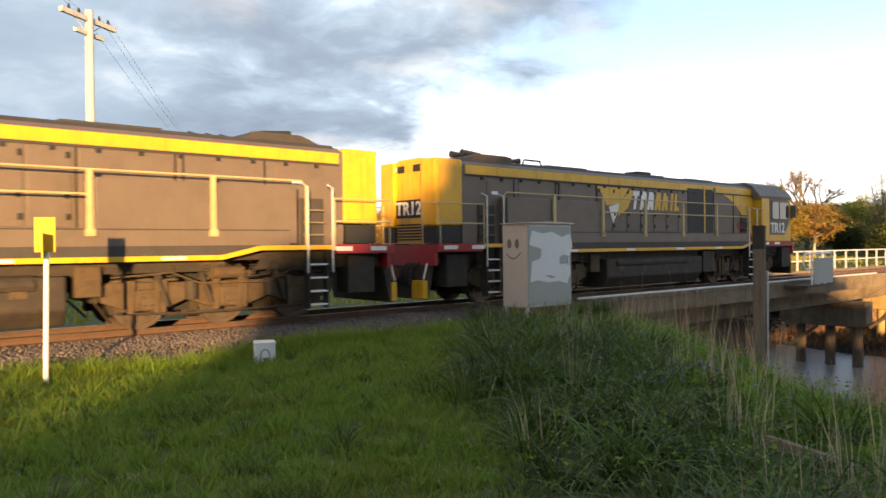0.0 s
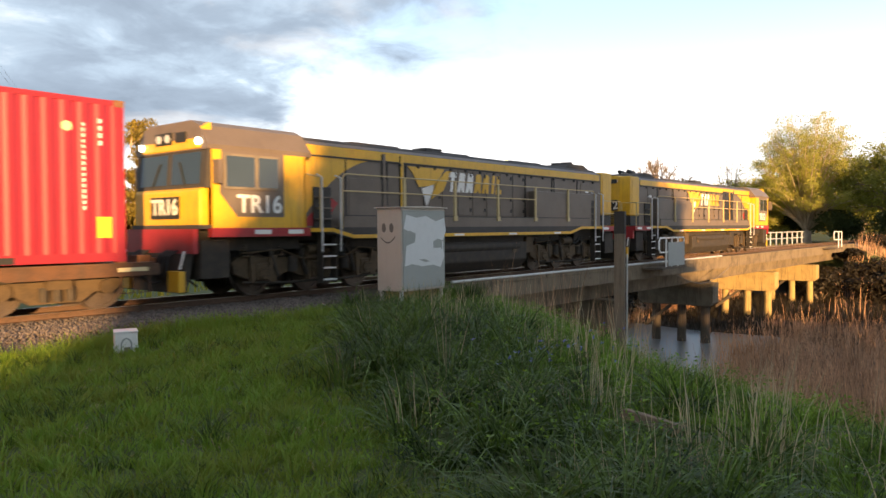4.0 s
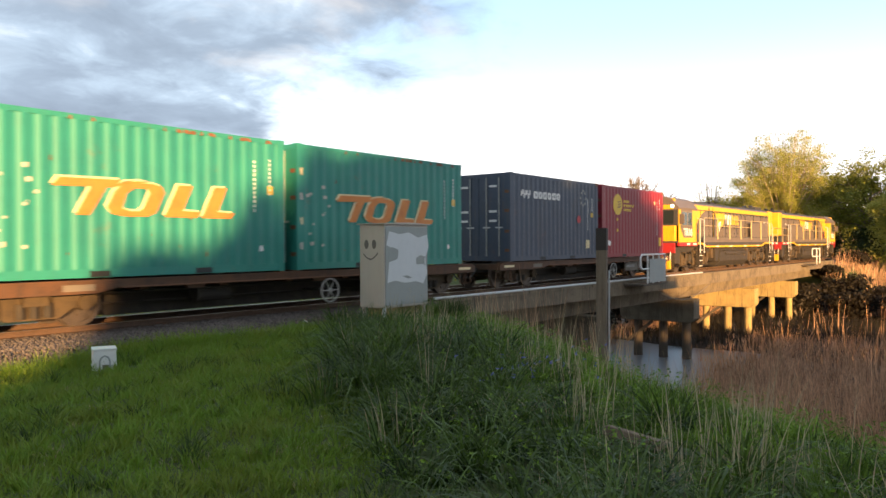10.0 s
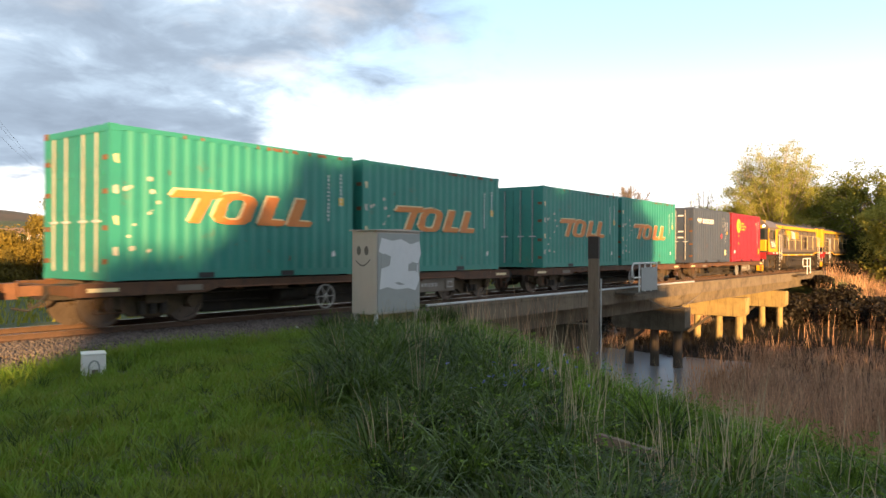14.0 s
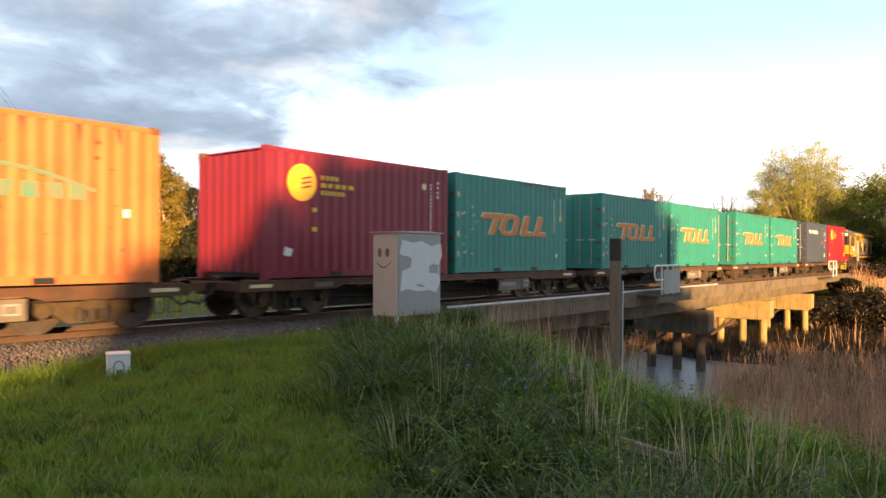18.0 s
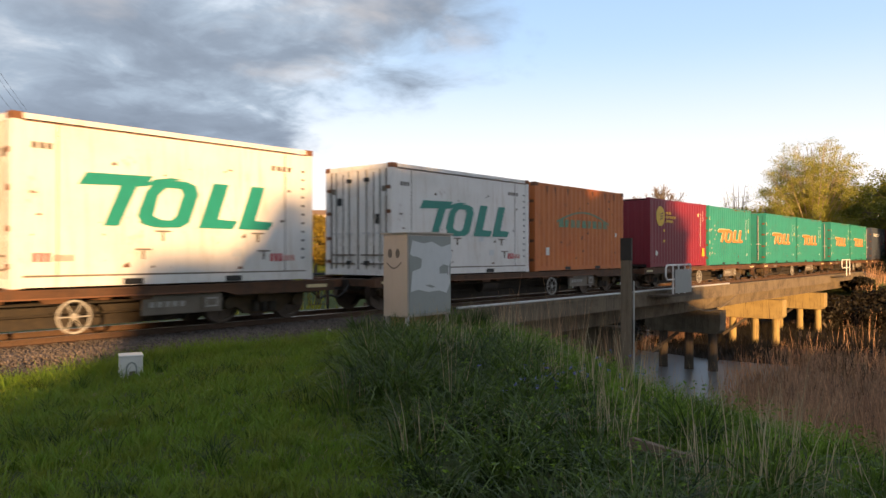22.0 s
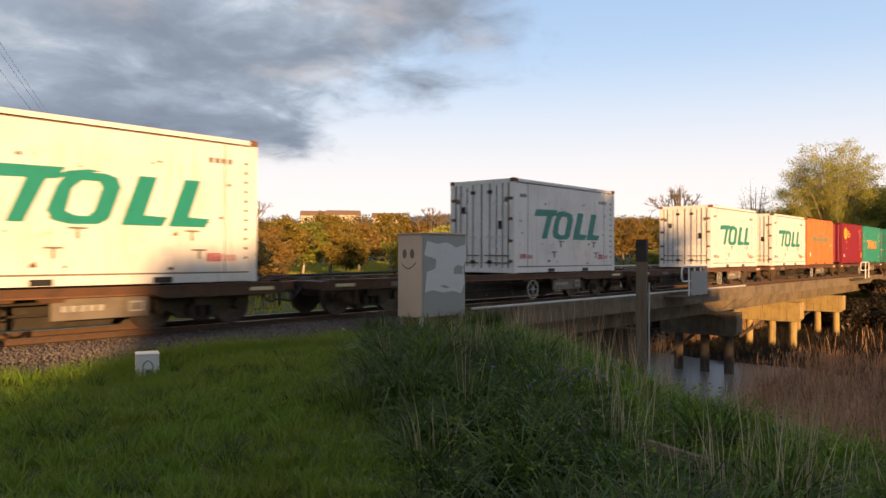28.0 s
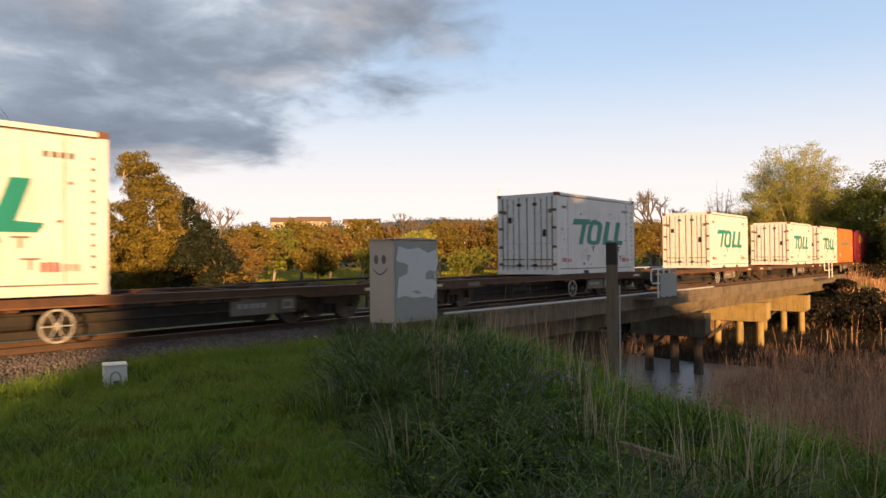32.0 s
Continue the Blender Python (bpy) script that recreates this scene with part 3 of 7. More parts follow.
def lettering(name, text, size, mat, parent, m):
    cu = bpy.data.curves.new(name, "FONT")
    cu.body, cu.size, cu.extrude, cu.align_x, cu.align_y = text, size, 0.006, "CENTER", "CENTER"
    cu.offset = 0.022 * size
    ob = bpy.data.objects.new(name, cu)
    me = bpy.data.meshes.new_from_object(ob)
    bpy.data.objects.remove(ob)
    bpy.data.curves.remove(cu)
    me.materials.append(mat)
    return part(name, me, mat, parent, "raised number lettering", at=m)


def corrugated(length, lo, hi, y, depth, pitch, out):
    """A pressed steel wall along x between two posts, with flat-topped ribs."""
    n = int(length / pitch)
    pts = []
    for i in range(n):
        a = -length / 2 + length * i / n
        p = length / n
        pts += [(a, 0), (a + p * 0.26, 0), (a + p * 0.5, depth), (a + p * 0.76, depth)]
    pts.append((length / 2, 0))
    s = Shape()
    vs = [(x, y - out * d, lo) for x, d in pts] + [(x, y - out * d, hi) for x, d in pts]
    k = len(pts)
    s.add(vs, [(i, i + 1, k + i + 1, k + i) for i in range(k - 1)])
    return s


MESHES = {}


def shared(key, make):
    if key not in MESHES:
        MESHES[key] = make()
    return MESHES[key]


MARK = (
    ("logo_bar", ((-1.99, 1.72), (-1.86, 1.93), (-0.66, 1.95), (-0.82, 1.76))),
    ("logo_bar", ((-0.98, 1.74), (-0.80, 1.76), (-0.42, 1.88), (-0.06, 1.93), (-0.30, 1.95), (-0.62, 1.90))),
    ("logo_block", ((-1.56, 1.04), (-1.30, 1.04), (-0.96, 1.76), (-1.26, 1.76))),
    ("logo_block", ((-0.96, 1.24), (-0.86, 1.08), (-0.62, 1.03), (-0.44, 1.03), (-0.50, 1.17), (-0.66, 1.24), (-0.56, 1.62), (-0.40, 1.76), (-0.46, 1.90), (-0.66, 1.82), (-0.80, 1.66))),
    ("logo_block", ((-0.44, 1.03), (-0.12, 1.04), (0.06, 1.14), (0.26, 1.68), (0.20, 1.84), (0.00, 1.90), (-0.46, 1.90), (-0.40, 1.76), (-0.12, 1.76), (-0.06, 1.66), (-0.20, 1.26), (-0.30, 1.17), (-0.50, 1.17))),
    ("logo_block", ((0.26, 1.04), (1.02, 1.04), (1.12, 1.20), (0.68, 1.22), (0.92, 1.91), (0.58, 1.91))),
    ("logo_block", ((1.14, 1.04), (1.88, 1.04), (1.98, 1.20), (1.54, 1.22), (1.78, 1.91), (1.46, 1.91))),
)


def haulier_mark(parent, mat, edge, x0, x1, z0, z1, side_y, out):
    """The haulier's mark as plain slanted shapes: a long top bar and leaning blocks, with a pale edge where it has one."""
    kx, kz = (x1 - x0) / 3.97, (z1 - z0) / 0.92
    for name, pts in MARK:
        if edge is not None:
            part("mark_edge", slab([(x0 + (a + 1.99) * kx - 0.05, z0 + (b - 1.03) * kz + 0.035) for a, b in pts], 0.007, side_y, out), edge, parent)
        part(name, slab([(x0 + (a + 1.99) * kx, z0 + (b - 1.03) * kz) for a, b in pts], 0.013, side_y, out), mat, parent)


def bars(parent, mat, side_y, out, x, z, w, h, n, vertical=False, seed=1):
    """Small writing that is too small to read, as bars."""
    r = random.Random(seed)
    for i in range(n):
        if vertical:
            a = z + h * i / n
            part("marking", slab([(x, a), (x + w, a), (x + w, a + h / n * r.uniform(0.45, 0.75)), (x, a + h / n * 0.6)], 0.006, side_y, out), mat, parent)
        else:
            a = x + w * i / n
            part("marking", slab([(a, z), (a + w / n * r.uniform(0.5, 0.8), z), (a + w / n * 0.7, z + h), (a, z + h)], 0.006, side_y, out), mat, parent)


def container(kind, label, paint, seed):
    """A twenty-foot container; its middle stands over the origin, doors to the rear."""
    r = random.Random(seed)
    ob = thing("shipping_container", label, "container", group="containers on the train")
    L, W, H = BOX_L, BOX_W, BOX_H
    smooth_walls = kind == "reefer"
    hy = W / 2
    for out in (-1, 1):
        yy = out * hy
        if smooth_walls:
            part("side_wall", shared("reefer_wall%d" % out, lambda: Shape().box(-L / 2 + 0.16, L / 2 - 0.16, yy - out * 0.05, yy - out * 0.014, 0.16, H - 0.12).mesh("side_wall", paint)), paint, ob)
        else:
            key = "wall%d%s%s" % (out, paint.name, kind == "smooth")
            part("side_wall", shared(key, lambda: corrugated(L - 0.3, 0.15, H - 0.10, yy, 0.024 if kind != "smooth" else 0.020, 0.278, out).mesh("side_wall", paint)), paint, ob)
        part("bottom_rail", shared("brail%d%s" % (out, paint.name), lambda: Shape().box(-L / 2 + 0.16, L / 2 - 0.16, yy - out * 0.06, yy - out * 0.004, 0.012, 0.16).mesh("bottom_rail", paint)), paint, ob)
        part("top_rail", shared("trail%d%s" % (out, paint.name), lambda: Shape().box(-L / 2 + 0.17, L / 2 - 0.17, yy - out * 0.07, yy - out * 0.004, H - 0.10, H - 0.012).mesh("top_rail", paint)), paint, ob)
        for x in (-1.03, 1.03):
            part("forklift_pocket", shared("pocket%d" % out, lambda: Shape().box(-0.18, 0.18, yy - out * 0.10, yy + out * 0.001, 0.02, 0.125).mesh("forklift_pocket", M["black"])), None, ob, at=pose(x, 0, 0))
        for x in (-1, 1):
            xx = x * L / 2
            part("corner_post", shared("post%d%d%s" % (out, x, paint.name), lambda: Shape().box(xx - x * 0.17, xx, yy - out * 0.16, yy - out * 0.002, 0.11, H - 0.11).mesh("corner_post", paint)), paint, ob)
            for z in (0.0, H - 0.118):
                mat = M["rusty"] if (r.random() < 0.5 or smooth_walls) and z > 0 else paint
                part("corner_casting", shared("cast%d%d%d%s" % (out, x, z > 0, mat.name), lambda: Shape().box(xx - x * 0.178, xx + x * 0.006, yy - out * 0.162, yy + out * 0.006, z, z + 0.118).mesh("corner_casting", mat)), mat, ob)
    part("roof", shared("roof" + paint.name, lambda: Shape().box(-L / 2 + 0.1, L / 2 - 0.1, -hy + 0.07, hy - 0.07, H - 0.05, H - 0.02).mesh("roof", paint)), paint, ob)
    part("floor", shared("floor", lambda: Shape().box(-L / 2 + 0.1, L / 2 - 0.1, -hy + 0.07, hy - 0.07, 0.02, 0.14).mesh("floor", M["black"])), None, ob)
    # the front end wall
    fw = Shape()
    for i in range(8):
        a = -1.04 + 0.26 * i
        fw.box(L / 2 - 0.07, L / 2 - 0.03, a, a + 0.26, 0.12, H - 0.1).box(L / 2 - 0.03, L / 2 - 0.005, a + 0.06, a + 0.20, 0.15, H - 0.13)
    part("end_wall", shared("endwall" + paint.name, lambda: fw.mesh("end_wall", paint)), paint, ob)
    xr = -L / 2
    if kind == "smooth":
        part("end_wall", shared("endwall_r" + paint.name, lambda: corrugated(W - 0.32, 0.12, H - 0.1, 0, 0.03, 0.3, 1).mesh("end_wall", paint)), paint, ob, at=pose(xr + 0.03, 0, 0, 0, 0, -90))
    else:
        # two doors with locking bars and hinges
        for s in (-1, 1):
            door = part("door", shared("door%d%s" % (s, paint.name), lambda: Shape().box(xr + 0.02, xr + 0.07, *sorted((s * 0.01, s * (hy - 0.16))), 0.15, H - 0.13).mesh("door", paint)), paint, ob)
            for k in (0.32, 0.80):
                part("locking_bar", shared("lockbar", lambda: Shape().tube((xr - 0.012, 0, 0.16), (xr - 0.012, 0, H - 0.14), 0.022, n=6).mesh("locking_bar", M["wheel_grey"])), None, door, at=pose(0, s * k, 0))
                part("handle", shared("lockhandle", lambda: Shape().box(xr - 0.03, xr - 0.005, -0.24, 0.02, 1.05, 1.09).mesh("handle", M["galvanised"])), None, door, at=pose(0, s * k + 0.1, 0))
            for z in (0.35, 0.95, 1.6, 2.2):
                part("hinge", shared("hinge", lambda: Shape().box(xr - 0.012, xr + 0.03, -0.08, 0.08, -0.045, 0.045).mesh("hinge", M["rusty"] if kind != "reefer" else M["black"])), None, door, at=pose(0, s * (hy - 0.13), z))
            for z in ((0.45, 1.2, 1.9) if kind != "reefer" else (0.75, 2.0)):
                part("door_rib", shared("drib%s" % paint.name, lambda: Shape().box(xr + 0.005, xr + 0.025, -0.46, 0.46, 0, 0.10).mesh("door_rib", paint)), paint, door, at=pose(0, s * 0.56, z))
        part("door_header", shared("dhead" + paint.name, lambda: Shape().box(xr, xr + 0.1, -hy + 0.16, hy - 0.16, H - 0.13, H - 0.01).mesh("door_header", paint)), paint, ob)
        part("door_sill", shared("dsill" + paint.name, lambda: Shape().box(xr, xr + 0.1, -hy + 0.16, hy - 0.16, 0.01, 0.15).mesh("door_sill", paint)), paint, ob)
    y = -hy
    if kind == "reefer":
        haulier_mark(ob, M["teal_sign"], None, -1.99, 1.97, 1.03, 1.95, y + 0.014, -1)
        riv = shared("rivet", lambda: Shape().box(-0.028, 0.028, 0, 0.02, 0, 0.045).mesh("rivet", M["black"]))
        for k in range(11):
            part("lashing_slot", riv, None, ob, at=pose(L / 2 - 0.26, y + 0.0, 0.45 + 0.185 * k))
        bars(ob, M["red_sign"], y + 0.014, -1, -2.70, 0.42, 0.30, 0.15, 3, seed=seed)
        bars(ob, M["faded_red"], y + 0.014, -1, -2.38, 0.43, 0.34, 0.11, 4, seed=seed + 5)
        bars(ob, M["red_sign"], y + 0.014, -1, 1.92, 0.40, 0.32, 0.16, 3, seed=seed + 1)
        bars(ob, M["faded_red"], y + 0.014, -1, 2.26, 0.41, 0.30, 0.12, 4, seed=seed + 6)
        bars(ob, M["loco_grey"], y + 0.014, -1, 1.95, 2.28, 0.55, 0.10, 4, seed=seed + 2)
        bars(ob, M["loco_grey"], y + 0.014, -1, -2.72, 2.25, 0.35, 0.10, 3, seed=seed + 3)
        for a in (-2.32, 2.30):
            part("wall_seam", shared("wallseam", lambda: Shape().box(-0.010, 0.010, 0.010, 0.016, 0.17, H - 0.13).mesh("wall_seam", M["wagon_plate"])), None, ob, at=pose(a, y, 0))
        part("grime_line", slab([(-2.85, 0.175), (2.85, 0.175), (2.85, 0.20), (-2.85, 0.21)], 0.003, y + 0.014), M["wagon_plate"], ob)
        part("rust_line", slab([(-2.85, H - 0.135), (2.85, H - 0.135), (2.85, H - 0.122), (-2.85, H - 0.122)], 0.006, y + 0.014), M["rusty"], ob, "rust along the top rail")
        for k in range(26):
            a, b, w = r.uniform(-2.8, 2.6), r.uniform(0.22, 2.3), r.uniform(0.03, 0.13)
            part("scuff", slab([(a, b), (a + w, b + 0.01), (a + w * 0.8, b + w * r.uniform(0.2, 0.9)), (a + 0.01, b + w * 0.4)], 0.0025, y + 0.014), M["wagon_plate"] if k % 3 else M["rusty"], ob)
        for a, b in ((-0.62, 0.95), (1.45, 0.95), (-1.0, 0.62), (1.6, 0.60)):
            part("side_catch", slab([(a, b), (a + 0.30, b), (a + 0.30, b + 0.03), (a, b + 0.03)], 0.02, y + 0.014), M["wagon_plate"], ob)
            part("catch_strap", slab([(a + 0.13, b - 0.16), (a + 0.17, b - 0.16), (a + 0.17, b), (a + 0.13, b)], 0.015, y + 0.014), M["wagon_plate"], ob)
        for s2 in (-1, 0, 1):
            part("door_gasket", shared("gasket", lambda: Shape().box(xr - 0.001, xr + 0.021, -0.016, 0.016, 0.15, H - 0.13).mesh("door_gasket", M["wagon_plate"])), None, ob, at=pose(0, s2 * 1.0, 0))
        for s2 in (-1, 1):
            for z2 in (0.30, 0.52):
                part("door_bracket", shared("doorbr", lambda: Shape().box(xr - 0.02, xr + 0.02, -0.44, 0.44, -0.018, 0.018).mesh("door_bracket", M["wagon_plate"])), None, ob, at=pose(0, s2 * 0.56, z2))
            part("door_panel_line", shared("doorline", lambda: Shape().box(xr + 0.004, xr + 0.021, -0.012, 0.012, 0.2, H - 0.2).mesh("door_panel_line", M["wagon_plate"])), None, ob, at=pose(0, s2 * 0.56, 0))
            part("data_panel", Shape().box(xr + 0.006, xr + 0.021, *sorted((s2 * 0.62, s2 * 0.78)), 1.30 + 0.5 * (s2 > 0), 1.55 + 0.5 * (s2 > 0)), M["black"], ob)
            part("vent_cover", Shape().box(xr + 0.0, xr + 0.021, *sorted((s2 * 0.86, s2 * 0.98)), 2.1, 2.24), M["wagon_plate"], ob)
            for z2 in (0.32, 2.42):
                part("latch_bracket", shared("latchb", lambda: Shape().box(xr - 0.035, xr + 0.02, -0.07, 0.07, -0.05, 0.05).mesh("latch_bracket", M["black"])), None, ob, at=pose(0, s2 * 0.32, z2))
        for a, b in ((-1.3, 0.55), (0.5, 0.9), (1.0, 0.5), (-0.6, 1.0)):
            part("patch", slab([(a, b), (a + 0.22, b), (a + 0.22, b + 0.16), (a, b + 0.16)], 0.004, y + 0.014), M["cab_white"], ob, "pale repair patch")
    elif kind == "green":
        haulier_mark(ob, M["orange_sign"], M["cream_sign"], -1.84, 1.74, 1.08, 1.72, y - 0.002, -1)
        bars(ob, M["white_paint"], y, -1, 2.22, 1.25, 0.04, 1.1, 12, True, seed)
        bars(ob, M["white_paint"], y, -1, 2.62, 1.6, 0.035, 0.8, 9, True, seed + 1)
        part("sticker", slab([(2.58, 1.62), (2.72, 1.62), (2.72, 1.80), (2.58, 1.80)], 0.004, y), M["yellow_sign"], ob, "yellow warning sticker")
        for k in range(11):
            a, b = r.uniform(-2.85, -2.1), r.uniform(0.3, 1.9)
            w = r.uniform(0.03, 0.11)
            part("sticker", slab([(a, b), (a + w, b + 0.02), (a + w * 0.9, b + w), (a - 0.01, b + w * 0.8)], 0.004, y), M["faded_label"], ob, "torn pale sticker")
        part("sticker", slab([(2.36, 0.42), (2.46, 0.44), (2.44, 0.56), (2.37, 0.53)], 0.004, y), M["white_paint"], ob, "torn pale sticker")
        for k in range(10):
            a, w = r.uniform(-2.6, 2.5), r.uniform(0.02, 0.08)
            b = r.uniform(0.25, 2.3)
            part("rust_patch", slab([(a, b), (a + w * 0.6, b + 0.01), (a + w * 0.5, b + w * 1.6), (a + 0.01, b + w)], 0.003, y), M["rusty"], ob)
        for k in range(14):
            a, w = r.uniform(-2.8, 2.7), r.uniform(0.05, 0.22)
            part("rust_patch", slab([(a, H - 0.11), (a + w, H - 0.11), (a + w * 0.9, H - 0.11 + 0.06), (a + 0.02, H - 0.11 + 0.075)], 0.003, y + 0.004), M["rusty"], ob)
        for k in range(4):
            part("handling_plate", slab([(-2.95 + 0.03 * (k % 2), 0.47 + 0.55 * k), (-2.86, 0.45 + 0.55 * k), (-2.87, 0.62 + 0.55 * k), (-2.95, 0.60 + 0.55 * k)], 0.004, y + 0.002), M["cream_sign"] if k % 2 else M["faded_label"], ob)
    elif kind == "navy":
        for k in range(6):
            a, h = -1.62 + 0.30 * k, 0.24
            cut = 0.06 if k % 2 else 0.03
            part("logo_block", slab([(a + cut, 2.03), (a + 0.23 - cut, 2.03), (a + 0.24, 2.03 + cut), (a + 0.24, 2.03 + h - cut), (a + 0.23 - cut, 2.03 + h), (a + cut, 2.03 + h), (a, 2.03 + h - cut), (a, 2.03 + cut)], 0.008, y - 0.002), M["white_paint"], ob)
            part("logo_gap", slab([(a + 0.09, 2.10), (a + 0.15, 2.10), (a + 0.15, 2.20), (a + 0.09, 2.20)], 0.010, y - 0.002), paint, ob)
        for k in range(7):
            a, b = -2.42 + 0.085 * k, 2.16 + 0.07 * math.sin(2.2 * k)
            part("logo_fleck", slab([(a, b - 0.08), (a + 0.09, b - 0.05), (a + 0.08, b + 0.07), (a + 0.01, b + 0.09)], 0.008, y - 0.002), M["white_paint"], ob)
        for k in range(8):
            q = 0.78 * k
            part("sticker_fleck", slab([(1.80 + 0.20 * math.cos(q), 2.15 + 0.26 * math.sin(q)), (1.87 + 0.20 * math.cos(q), 2.15 + 0.26 * math.sin(q)), (1.86 + 0.20 * math.cos(q), 2.24 + 0.26 * math.sin(q)), (1.81 + 0.20 * math.cos(q), 2.22 + 0.26 * math.sin(q))], 0.006, y - 0.002), M["wheel_grey"], ob, "scraped grey sticker")
        part("sticker", slab([(1.5 + 0.14 * math.cos(q), 1.42 + 0.14 * math.sin(q)) for q in np.linspace(0, 5.7, 10)], 0.008, y - 0.002), M["red_sign"], ob, "round red and white sticker")
        bars(ob, M["white_paint"], y, -1, 2.18, 1.05, 0.04, 1.15, 13, True, seed)
        bars(ob, M["white_paint"], y, -1, 2.5, 1.75, 0.06, 0.5, 5, True, seed + 1)
        part("sticker", slab([(2.45, 1.52), (2.6, 1.52), (2.6, 1.68), (2.45, 1.68)], 0.006, y), M["yellow_sign"], ob, "yellow warning sticker")
        part("sticker", slab([(2.05, 0.38), (2.32, 0.38), (2.32, 0.68), (2.05, 0.68)], 0.006, y), M["cream_sign"], ob, "worn cream sticker")
        for s in (-1, 1):
            for z in (2.35, 1.55, 1.25):
                part("marking", Shape().box(xr - 0.004, xr + 0.02, *sorted((s * 0.42, s * 0.70)), z, z + 0.07), M["white_paint"], ob)
    elif kind in ("red", "smooth"):
        cx = -1.66 if kind == "red" else -2.05
        part("logo_disc", slab([(cx + 0.41 * math.cos(q), 2.08 + 0.41 * math.sin(q)) for q in np.linspace(0, 6.0, 22)], 0.010, y - 0.002), M["yellow_sign"], ob, "round yellow emblem")
        for k in range(3):
            part("logo_bar", slab([(cx - 0.02, 1.94 + 0.1 * k), (cx + 0.26, 2.00 + 0.1 * k), (cx + 0.26, 2.04 + 0.1 * k), (cx - 0.02, 1.98 + 0.1 * k)], 0.014, y - 0.002), M["maroon_box"], ob)
        for k, w in enumerate((0.55, 1.05, 0.75)):
            bars(ob, M["yellow_sign"], y - 0.002, -1, cx + 0.55, 2.18 - 0.17 * k, w, 0.10, 4 + k, seed=seed + k)
        bars(ob, M["white_paint"], y, -1, 2.3, 0.9, 0.04, 1.5, 16, True, seed)
        bars(ob, M["white_paint"], y, -1, 2.58, 2.0, 0.05, 0.5, 4, True, seed + 1)
        part("sticker", slab([(2.52, 0.42), (2.78, 0.42), (2.78, 0.78), (2.52, 0.78)], 0.006, y), M["yellow_sign"], ob, "yellow warning sticker")
        for z in (1.02, 1.45):
            part("sticker", slab([(-1.75, z), (-1.62, z), (-1.62, z + 0.1), (-1.75, z + 0.1)], 0.006, y), M["yellow_sign"], ob, "small yellow sticker")
        part("sticker", slab([(-2.55, 0.5), (-2.35, 0.46), (-2.3, 0.62), (-2.5, 0.68)], 0.006, y), M["white_paint"], ob, "torn pale sticker")
        part("marking", slab([(2.05 + 0.09 * math.cos(q), 2.28 + 0.09 * math.sin(q)) for q in np.linspace(0, 5.4, 7)], 0.006, y), M["cream_sign"], ob)
    elif kind == "orange":
        for k in range(22):
            a, b, w = r.uniform(-2.8, 2.6), r.uniform(0.2, 2.4), r.uniform(0.03, 0.14)
            part("rust_patch", slab([(a, b), (a + w, b + 0.015), (a + w * 0.7, b + w * r.uniform(0.4, 1.3)), (a + 0.01, b + w * 0.5)], 0.003, y), M["rusty"], ob)
        for a in (-2.4, -1.9, -1.1, 0.6, 1.5, 2.2):
            part("rust_run", slab([(a, H - 0.10), (a + 0.12, H - 0.10), (a + 0.09, H - 0.10 - r.uniform(0.1, 0.35)), (a + 0.04, H - 0.2)], 0.0025, y), M["rusty"], ob)
        arc = [(-1.75 + 3.6 * k / 10, 1.62 + 0.36 * math.sin(math.pi * k / 10)) for k in range(11)]
        part("logo_arc", slab(arc + [(a, b - 0.06) for a, b in reversed(arc)], 0.006, y - 0.002), M["pale_green_sign"], ob, "faded green arc")
        bars(ob, M["pale_green_sign"], y - 0.002, -1, -1.6, 1.42, 3.4, 0.26, 9, seed=seed)
        part("sticker", slab([(2.35, 1.15), (2.47, 1.15), (2.47, 1.3), (2.35, 1.3)], 0.006, y), M["white_paint"], ob, "torn pale sticker")
        part("sticker", slab([(-2.4, 0.5), (-2.2, 0.5), (-2.2, 0.75), (-2.4, 0.75)], 0.006, y), M["white_paint"], ob, "torn pale sticker")
    return ob


def wheelset(parent, x, r, mats=None):
    """An axle with two flanged wheels, turning about its own middle."""
    ob = part("wheelset", shared("axle%.2f" % r, lambda: Shape().tube((0, -0.75, 0), (0, 0.75, 0), 0.07, n=8).mesh("wheelset", M["bogie"])), None, parent, at=pose(x, 0, r))

    def make():
        s = Shape()
        s.disc((0, 0, 0), r, "y", 0.10, 28, r * 0.82).disc((0, 0.0, 0), r * 0.83, "y", 0.035, 28).disc((0, 0, 0), r * 0.28, "y", 0.15, 14).disc((0, 0.055, 0), r + 0.025, "y", 0.03, 28, r * 0.8)
        for k in range(5):
            a = 2 * math.pi * k / 5
            s.disc((r * 0.55 * math.cos(a), 0, r * 0.55 * math.sin(a)), r * 0.09, "y", 0.06, 8)
        return s.mesh("wheel", M["wheel_steel"])
    me = shared("wheel%.2f" % r, make)
    part("wheel", me, None, ob, at=pose(0, -0.585, 0))
    part("wheel", me, None, ob, at=pose(0, 0.585, 0, 0, 0, 180))
    return ob


